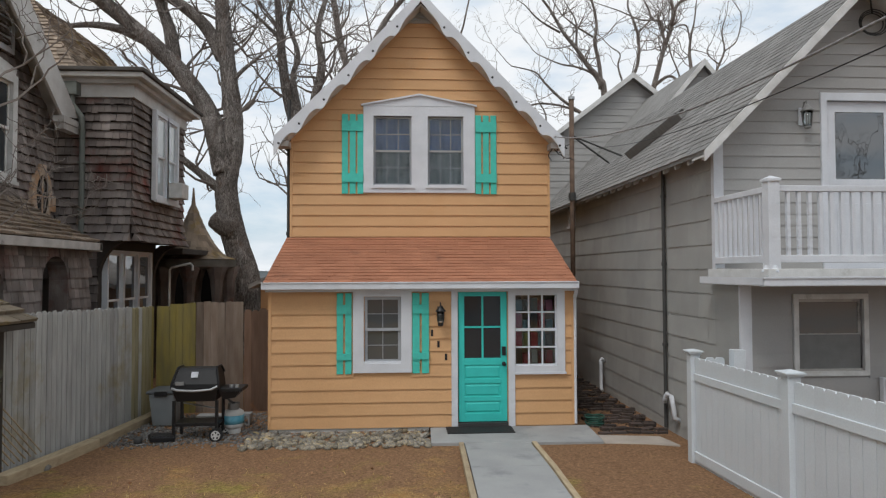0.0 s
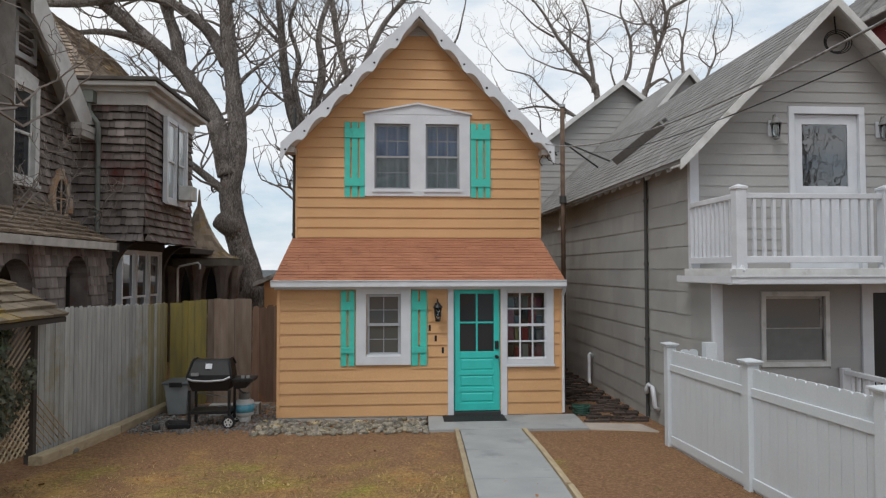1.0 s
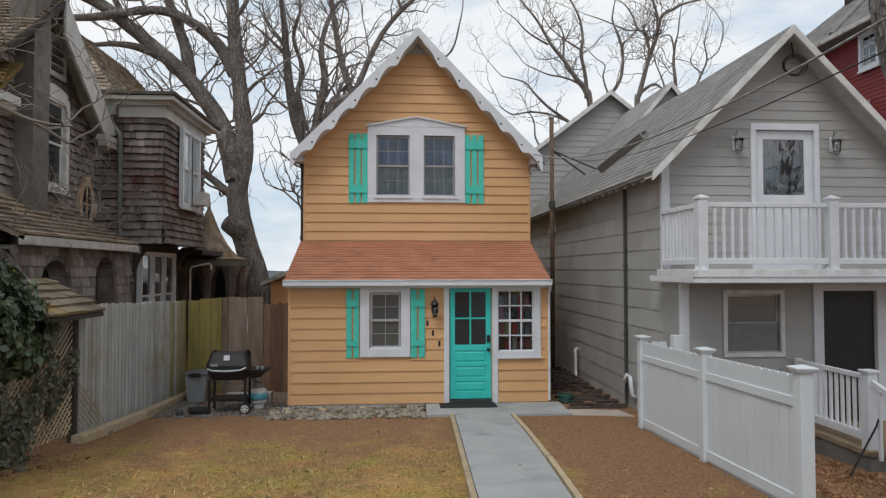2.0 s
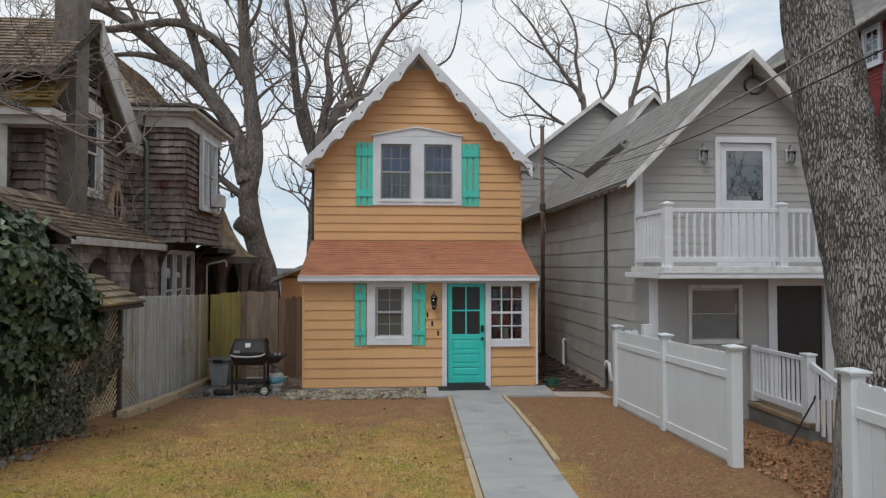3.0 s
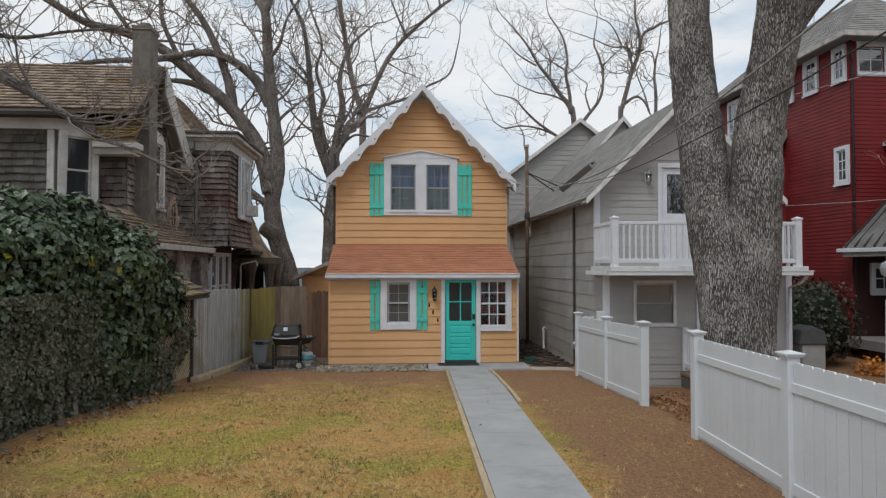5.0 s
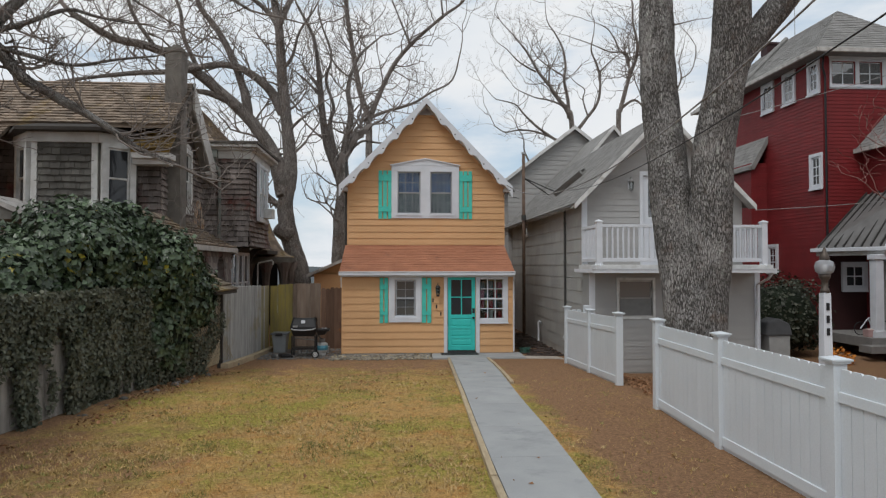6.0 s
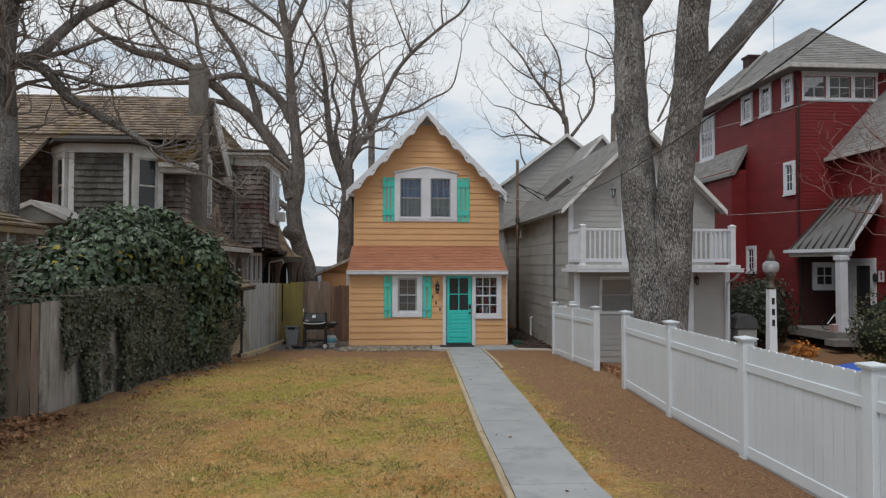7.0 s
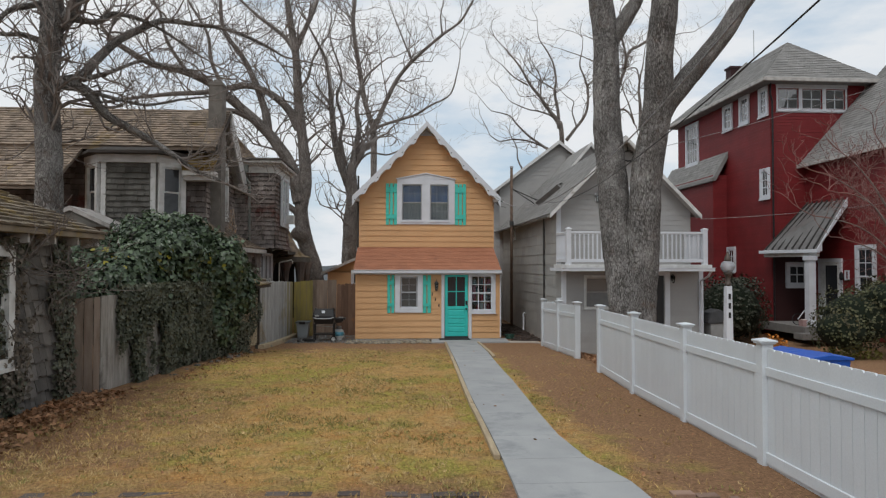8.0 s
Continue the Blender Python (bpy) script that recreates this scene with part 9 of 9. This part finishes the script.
part("finial", Geo().lathe(5.48, -8.3, 2.60, [(0.07, 0), (0.075, 0.04), (0.06, 0.10), (0.035, 0.14), (0.03, 0.16), (0.008, 0.22)], 14), mat("weathered_bronze_cap", (0.11, 0.09, 0.075), rough=0.5, metal=0.5), t, smooth=True)
for z in (1.86, 1.66, 1.46):
    part("number_bar", Geo().box(5.455, 5.505, -8.378, -8.368, z - 0.06, z + 0.06), BLACK, t, "small dark bar")

# service cables
def cable(name, a, b, sag, r, label):
    a, b = Vector(a), Vector(b)
    pts = []
    for i in range(33):
        u = i / 32
        p = a.lerp(b, u)
        p.z -= sag * 4 * u * (1 - u)
        pts.append(p)
    g = Geo()
    g.tube(pts, r, 6)
    return solo(name, g, WIRE if r < 0.0075 else mat("dull_silver_cable", (0.34, 0.33, 0.33), (0.14, 0.14, 0.14), rough=0.6, scale=14, bump=0.2), label, "cable", group="service cables", smooth=True)


cable("service_cable", (1.95, 1.62, 5.02), (1.91, -17.6, 5.64), 1.31, 0.010, "twisted gray service cable to the cottage eave")
cable("service_cable", (3.93, 5.21, 5.51), (0.03, -25.3, 4.80), 1.24, 0.0065, "thin black cable over the gray roof")
cable("service_cable", (6.86, -1.9, 6.27), (20.8, -4.3, 10.65), 0.25, 0.0078, "thin pale cable from the gray gable over the red house")
cable("service_cable", (7.92, -1.9, 3.97), (14.28, -3.62, 4.57), 0.10, 0.0078, "thin pale cable from the gray house to the red wing")
# coil of spare cable under the gray gable
g = Geo()
for k in range(3):
    g.tube([(5.66 + (0.16 + 0.03 * k) * math.cos(q / 24 * 6.2832), -1.75 - 0.02 * k, 5.95 + (0.14 + 0.02 * k) * math.sin(q / 24 * 6.2832)) for q in range(25)], 0.008, 5)
g.tube([(5.66, -1.75, 6.09), (5.60, -1.8, 6.33)], 0.012, 5)
solo("cable_coil", g, WIRE, "coil of black cable hung under the gable", "cable", smooth=True)
g = Geo()
rnd = random.Random(5)
for k in range(6):
    p = Vector((2.0, 1.7, 4.9))
    pts = [p]
    for i in range(7):
        p = p + Vector((rnd.uniform(-0.05, 0.10), rnd.uniform(-0.03, 0.03), rnd.uniform(-0.09, 0.05)))
        pts.append(p)
    g.tube(smooth_path(pts, 3), 0.008, 5)
solo("cable_tails", g, WIRE, "tangle of black cable tails at the eave", "cable", smooth=True)

# covered grill, bins, flowers and a bicycle by the red house
t = thing("covered_barbecue", (8.15, -2.2, -0.2), "barbecue under a dull gray cover", "barbecue")
part("cover", Geo().prism([(7.85, -2.5, 0.75), (8.55, -2.5, 0.75), (8.5, -2.45, 1.05), (8.25, -2.4, 1.18), (7.95, -2.45, 1.08)], (0, 0.6, 0)), mat("dark_gray_cover", (0.07, 0.07, 0.072), rough=0.8, scale=5, bump=0.3), t, bevel=0.04)
part("cabinet", Geo().box(7.95, 8.5, -2.45, -1.95, -0.2, 0.75), mat("pale_gray_cabinet", (0.33, 0.33, 0.32), rough=0.6, scale=4, bump=0.1), t, bevel=0.02)
for i in range(2):
    y = -12.2 - i * 0.60
    x = 4.45 + 0.05 * i
    t = thing("recycling_bin", (x, y, gz(x, y)), "bright blue plastic recycling bin behind the fence", "bin", group="blue bins")
    blue_p = mat("bright_blue_plastic", (0.012, 0.085, 0.42), rough=0.45, scale=3, bump=0.05)
    z = gz(x, y)
    g = Geo()
    g.add([(x - 0.24, y - 0.2, z), (x + 0.24, y - 0.2, z), (x + 0.24, y + 0.2, z), (x - 0.24, y + 0.2, z), (x - 0.3, y - 0.26, z + 0.78), (x + 0.3, y - 0.26, z + 0.78), (x + 0.3, y + 0.26, z + 0.78), (x - 0.3, y + 0.26, z + 0.78)],
          [(3, 2, 1, 0), (4, 5, 6, 7), (0, 1, 5, 4), (1, 2, 6, 5), (2, 3, 7, 6), (3, 0, 4, 7)])
    part("bin_body", g, blue_p, t, bevel=0.02)
    part("lid", Geo().prism([(x - 0.34, y - 0.28, z + 0.78), (x + 0.34, y - 0.28, z + 0.78), (x + 0.34, y - 0.28, z + 0.82), (x, y - 0.28, z + 0.87), (x - 0.34, y - 0.28, z + 0.82)], (0, 0.56, 0)), blue_p, t, bevel=0.015)


def tuft(name, label, at, radius, height, count, material, seed, category="plant"):
    rnd = random.Random(seed)
    g = Geo()
    for i in range(count):
        a, r = rnd.uniform(0, 6.283), radius * math.sqrt(rnd.random())
        p = Vector((at[0] + r * math.cos(a), at[1] + r * math.sin(a), gz(*at) + height * rnd.random() * (1.1 - r / radius * 0.6)))
        leaf_geo(g, p, (rnd.gauss(0, 0.6), rnd.gauss(0, 0.6), 1), 0.09, rnd)
    return solo(name, g, material, label, category, kind="stuff")


tuft("flower_clump", "orange autumn flowers beside the porch step", (10.9, -0.75), 0.4, 0.55, 320, mat("orange_flower", (0.55, 0.20, 0.03), rough=0.7, island=0.3, bump=0), 81)
tuft("low_shrub", "low yellow-green clipped plant by the path", (11.2, -4.2), 0.75, 0.45, 520, mat("yellow_green_leaf", (0.24, 0.22, 0.05), rough=0.7, island=0.3, bump=0), 82)
t = thing("bicycle", (13.2, 0.9, 0.38), "small pale bicycle lying on the porch", "bicycle")
for cx, cz in ((12.85, 0.58), (13.65, 0.60)):
    part("wheel", Geo().tube([(cx + 0.2 * math.cos(q / 16 * 6.2832), 0.95, cz + 0.2 * math.sin(q / 16 * 6.2832)) for q in range(17)], 0.015, 5), BLACK_RUB, t)
part("frame", Geo().tube([(12.85, 0.95, 0.58), (13.1, 0.95, 0.9), (13.5, 0.95, 0.95), (13.65, 0.95, 0.6)], 0.02, 6).tube([(13.1, 0.95, 0.9), (13.25, 0.95, 0.55), (13.5, 0.95, 0.95)], 0.02, 6), WHITE, t)
part("handlebar", Geo().tube([(13.48, 0.8, 1.02), (13.5, 1.1, 1.02)], 0.015, 6), STEEL, t)

t = thing("carton", (12.74, 0.42, 0.38), "small faded pink carton beside the porch column", "box")
part("body", Geo().box(12.62, 12.86, 0.30, 0.54, 0.382, 0.60), mat("faded_pink_card", (0.42, 0.27, 0.26), (0.34, 0.22, 0.21), rough=0.8, scale=6, bump=0.1), t, bevel=0.006)
part("flap", Geo().prism([(12.61, 0.30, 0.602), (12.86, 0.30, 0.602), (12.86, 0.42, 0.625), (12.61, 0.42, 0.625)], (0, 0, 0.006)), mat("pale_card_flap", (0.5, 0.42, 0.38), rough=0.8, bump=0.1), t)

# lean-to behind the cottage
t = thing("lean_to", (-3.9, 9, 0), "small orange clapboard lean-to behind the cottage", "shed")
part("wall", Geo().box(-4.68, -2.97, 7.6, 10.4, -0.2, 2.25), ORANGE, t)
part("roof", Geo().prism([(-4.95, 7.35, 2.18), (-2.97, 7.35, 3.05), (-2.97, 7.35, 2.93), (-4.95, 7.35, 2.06)], (0, 3.2, 0)), OLD_TRIM, t, "weathered gray lean-to roof")
part("gable", Geo().prism([(-4.68, 7.6, 2.2), (-2.98, 7.6, 2.2), (-2.98, 7.6, 2.92)], (0, 0.1, 0)), ORANGE, t)
window(t, -3.55, -3.1, 1.2, 2.2, 7.54, trim=0.09, cols=1, rows=1, pane=PANE)

# garden pavilion and ground-floor windows of the old house
def pavilion():
    t = thing("pavilion", (-6.66, 8.2, 0), "round shingled porch pavilion with a bell roof", "pavilion")
    n = 9
    prof = []
    for i in range(n + 1):
        u = i / n
        prof.append((lerp(1.12, 0.06, u ** 0.7), lerp(2.85, 4.35, u ** 1.4)))
    part("roof", Geo().lathe(-6.66, 8.2, 0, prof + [(0.02, 4.85)], 20), OLD_ROOF, t, "mossy bell-shaped shingle roof")
    sh = Geo()
    rnd = random.Random(91)
    for i in range(n):
        (ra, za), (rb, zb) = prof[i], prof[i + 1]
        m = max(10, int(ra * 6.283 / 0.17))
        for k in range(m):
            q0, q1 = 6.2832 * k / m, 6.2832 * (k + 0.93) / m
            sh.add([(-6.66 + (ra + 0.03) * math.cos(q), 8.2 + (ra + 0.03) * math.sin(q), za + 0.01) for q in (q0, q1)] + [(-6.66 + (rb + 0.008) * math.cos(q), 8.2 + (rb + 0.008) * math.sin(q), zb + 0.02) for q in (q1, q0)], [(0, 1, 2, 3)])
    tagged(part("shingles", sh, OLD_ROOF, t), kind="stuff")
    part("fascia", Geo().lathe(-6.66, 8.2, 2.5, [(1.06, 0.1), (1.14, 0.15), (1.14, 0.34)], 20), SHINGLE_G, t)
    for k in range(8):
        q = k * 0.7854 + 0.2
        x, y = -6.66 + 0.95 * math.cos(q), 8.2 + 0.95 * math.sin(q)
        part("column", Geo().lathe(x, y, -0.2, [(0.13, 0), (0.13, 2.0), (0.18, 2.5), (0.30, 2.85)], 8), SHINGLE, t)
    # first wall is added near-black, as painted shade behind the columns
    part("back_wall", Geo().box(-8.2, -6.45, 9.5, 9.6, 0, 2.9), RECESS_SHADE, t)
    part("back_wall", Geo().box(-6.05, -5.75, 9.1, 9.2, 0, 2.9), SHINGLE, t)


pavilion()
t = thing("glazed_porch", (-6.35, 3.6, 0), "dark glazed porch room with tall white windows", "porch")
part("wall", Geo().box(-8.2, -6.72, 2.66, 5.6, 0, 3.15), DARK_TRIM, t)
shingle_wall(t, SHINGLE, (-7.5, 2.66), (-6.72, 2.66), 1.6, 3.1, 0.165, 0.15, (0, -1), 61)
mo2 = Matrix.Translation((-6.72, 0, 0)) @ Matrix.Rotation(radians(90), 4, "Z")
for a in (2.86, 3.62, 4.38):
    window(t, a, a + 0.66, 1.0, 2.90, -0.06, trim=0.06, cols=1, rows=1, pane=PANE_SKY, m=mo2, proud=0.05)
for y in (2.62, 5.45):
    arc = [(-6.72 + 0.62 * (1 - math.cos(0.5 * math.pi * i / 8)), 2.35 + 0.78 * math.sin(0.5 * math.pi * i / 8)) for i in range(9)]
    g = Geo()
    rim = arc + [(max(-6.74, xa - 0.12), min(3.14, za + 0.16)) for xa, za in arc]
    g.v = [(xa, y, za) for xa, za in rim] + [(xa, y + 0.14, za) for xa, za in rim]
    for i in range(8):
        g.f += [(i, i + 1, i + 10, i + 9), (i + 18, i + 27, i + 28, i + 19), (i, i + 18, i + 19, i + 1), (i + 9, i + 10, i + 28, i + 27)]
    g.f += [(0, 9, 27, 18), (8, 26, 35, 17)]
    part("bracket", g, DARK_TRIM, t, "dark curved bracket")
# added dark wall and ceiling paint the shaded recess beside the glazing
part("back_wall", Geo().box(-8.2, -8.0, 5.6, 8.0, 0, 3.1), RECESS_SHADE, t)
part("porch_ceiling", Geo().box(-8.2, -6.1, 5.6, 8.2, 2.95, 3.08), DARK_TRIM, t)
g = Geo().tube([(-6.5, 5.9, 1.2), (-6.5, 5.9, 2.55), (-6.46, 5.9, 2.62), (-6.0, 5.9, 2.72), (-5.95, 5.9, 2.66), (-5.95, 5.9, 2.55)], 0.026, 8)
part("drain_pipe", g, WHITE_OLD, t, "white bent drain pipe")

# things behind the panes beside the door
rnd = random.Random(17)
cols = [(0.45, 0.03, 0.05), (0.5, 0.5, 0.48), (0.10, 0.18, 0.22), (0.35, 0.30, 0.06), (0.04, 0.04, 0.04), (0.28, 0.05, 0.07), (0.15, 0.14, 0.13), (0.45, 0.12, 0.2)]
sh = thing("display_shelf", (1.25, 0.32, 0.1), "indoor shelf crowded with colourful things", "shelf")
for j in range(4):
    z = 1.0 + j * 0.29
    part("board", Geo().box(0.86, 1.66, 0.22, 0.46, z - 0.02, z), mat("dark_shelf_wood", (0.06, 0.04, 0.03), rough=0.7), sh)
    for i in range(6):
        c = cols[(i * 3 + j * 5 + rnd.randint(0, 2)) % 8]
        x = 0.90 + i * 0.125
        w, hgt = rnd.uniform(0.05, 0.06), rnd.uniform(0.14, 0.26)
        part("item", Geo().box(x - w, x + w, 0.26, 0.40, z, z + hgt), mat("display_item", c, rough=0.7, scale=6, bump=0.1), sh, bevel=0.01)
part("side", Geo().box(0.84, 0.86, 0.22, 0.46, 0.1, 2.2).box(1.66, 1.68, 0.22, 0.46, 0.1, 2.2), mat("shelf_side", (0.06, 0.04, 0.03), rough=0.7), sh)


# ---------------------------------------------------------------- grass and fallen leaves
def scatter_grass():
    rnd = random.Random(101)
    tones = (("straw_grass", (0.44, 0.295, 0.115), 62000), ("green_grass", (0.21, 0.20, 0.06), 90000))
    for name, c, count in tones:
        g = Geo()
        made = 0
        while made < count:
            made += 1
            y = -1.4 - 15.0 * rnd.random() ** 0.75
            x = rnd.uniform(boundary_x(y) + 0.35, white_x(y) - 0.15)
            if path_l(y) - 0.10 < x < path_r(y) + 0.05:
                continue
            wear = smoothstep(0.5, 1.1, x) * 0.85 + smoothstep(-6.0, -1.3, y) * 0.95 + smoothstep(-4.4, -5.2, x - 0.115 * y) * 0.6
            if rnd.random() < wear:
                continue
            patch = noise.noise(Vector((x * 0.8, y * 0.8, 2.0)))
            if name == "green_grass" and 0.6 * patch + 0.7 * noise.noise(Vector((x * 2.3, y * 2.3, 7.0))) < 0.22 + 0.1 * rnd.random():
                continue
            z = gz(x, y) - 0.004
            a = rnd.uniform(0, 6.283)
            h, w = rnd.uniform(0.015, 0.05), rnd.uniform(0.003, 0.008)
            lx, ly = rnd.gauss(0, 0.025), rnd.gauss(0, 0.025)
            ca, sa = w * math.cos(a), w * math.sin(a)
            k = len(g.v)
            g.v += [(x - ca, y - sa, z), (x + ca, y + sa, z), (x + lx, y + ly, z + h)]
            g.f.append((k, k + 1, k + 2))
        solo(name, g, mat(name + "_blade", c, rough=0.8, scale=2, island=0.35, bump=0), name.replace("_", " ") + " blades over the lawn", "grass", kind="stuff")


scatter_grass()


def scatter_tufts(name, label, count, colour, seed, low):
    """Thicker tufts that stand out of the lawn, in drifts."""
    rnd = random.Random(seed)
    g = Geo()
    made = 0
    while made < count:
        y = -3.0 - 13.0 * rnd.random() ** 0.8
        x = rnd.uniform(boundary_x(y) + 0.5, white_x(y) - 0.2)
        made += 1
        if path_l(y) - 0.14 < x < path_r(y) + 0.08 or noise.noise(Vector((x * 0.7, y * 0.7, seed))) + 0.5 * noise.noise(Vector((x * 2.7, y * 2.7, 1.0))) < low:
            continue
        if rnd.random() < 0.93 * smoothstep(0.5, 1.1, x):
            continue
        for b in range(12):
            a, r = rnd.uniform(0, 6.283), rnd.uniform(0.0, 0.05)
            px, py = x + r * math.cos(a), y + r * math.sin(a)
            w, h = rnd.uniform(0.004, 0.008), rnd.uniform(0.02, 0.048)
            ca, sa = w * math.cos(a + 1.3), w * math.sin(a + 1.3)
            z = gz(px, py) - 0.004
            k = len(g.v)
            g.v += [(px - ca, py - sa, z), (px + ca, py + sa, z), (px + rnd.gauss(0, 0.03), py + rnd.gauss(0, 0.03), z + h)]
            g.f.append((k, k + 1, k + 2))
    solo(name, g, mat(name + "_blade", colour, rough=0.8, scale=2, island=0.35, bump=0), label, "grass", kind="stuff")


scatter_tufts("green_tufts", "scattered green grass tufts in the dormant lawn", 2600, (0.30, 0.275, 0.09), 121, 0.18)
scatter_tufts("straw_tufts", "pale straw-coloured grass tufts in the lawn", 4600, (0.52, 0.37, 0.175), 122, 0.05)


def litter(label, count, area, size, material, seed, lift=0.02):
    rnd = random.Random(seed)
    g = Geo()
    for i in range(count):
        x, y = area(rnd)
        leaf_geo(g, (x, y, gz(x, y) + lift + 0.05 * rnd.random() ** 3), (rnd.gauss(0, 0.5), rnd.gauss(0, 0.5), 1), size, rnd, 0.4)
    return solo("fallen_leaves", g, material, label, "leaves", kind="stuff")


litter("dry brown leaves drifted along the shed wall", 1900, lambda r: (-6.85 + abs(r.gauss(0, 0.42)), r.uniform(-14.8, -10.3)), 0.09, DEAD_LEAF, 111)
litter("dry brown leaves at the foot of the big tree", 4200, lambda r: (r.uniform(2.85, 5.0), r.uniform(-8.3, -3.4)), 0.047, DEAD_LEAF, 112)
litter("scattered dry leaves on the lawn", 420, lambda r: (r.uniform(-5.4, 2.3), r.uniform(-16, -1.5)), 0.05, DEAD_LEAF, 113, 0.01)
# the single stone is a stand-in for a rusty hooked pipe
pebbles("curb_stone", "rounded gray stone standing in for a rusty hooked pipe at the fence foot", 1, lambda r: (boundary_x(-1.75) + 0.2, -1.75), 0.16, mat("weathered_gray_rock", (0.24, 0.225, 0.205), (0.15, 0.14, 0.125), rough=0.95, scale=6, bump=0.6), 66, 0.5)
litter("dark leaf litter over the sunken brick walk", 900, lambda r: (r.uniform(2.15, 3.2), r.uniform(-0.5, 5.5)), 0.045, mat("rotted_leaf", (0.055, 0.045, 0.036), (0.10, 0.075, 0.055), rough=0.95, scale=3, island=0.4, bump=0), 115, 0.03)
litter("dead leaves under the ivy mound", 260, lambda r: (boundary_x(-6) + 0.25 + abs(r.gauss(0, 0.3)), r.uniform(-9.5, -3.2)), 0.07, DEAD_LEAF, 114)


EDGE_Y = -15.95


def brick_edging():
    """A row of old bricks laid flush along the street end of the lawn."""
    t = thing("brick_edging", (-2.0, EDGE_Y, gz(-2, EDGE_Y)), "flush row of old bricks along the lawn's street end", "edging")
    red, pale = mat("dark_old_brick", (0.085, 0.068, 0.06), (0.12, 0.095, 0.082), rough=0.95, scale=8, fine=60, bump=0.5, obj=0.3), mat("pale_old_brick", (0.30, 0.20, 0.15), (0.24, 0.15, 0.11), rough=0.95, scale=8, fine=60, bump=0.5, obj=0.3)
    rnd = random.Random(77)
    me = {}
    for k, m in (("a", red), ("b", pale)):
        g = Geo().box(-0.10, 0.10, -0.055, 0.055, -0.06, 0.022)
        ob = part("brick", g, m, t, bevel=0.0)
        me[k] = ob.data
        bpy.data.objects.remove(ob)
    x = -5.2
    while x < 2.3:
        w = 0.215
        if not path_l(EDGE_Y) - 0.15 < x < path_r(EDGE_Y) + 0.15:
            y = EDGE_Y + rnd.gauss(0, 0.008) - 0.053 * (x + 1)
            piece("brick", me["a" if x < 0 else "b"], t, Matrix.Translation((x, y, gz(x, y) - rnd.uniform(0.008, 0.032))) @ Matrix.Rotation(rnd.gauss(0, 0.03), 4, "Z"))
        x += w


brick_edging()
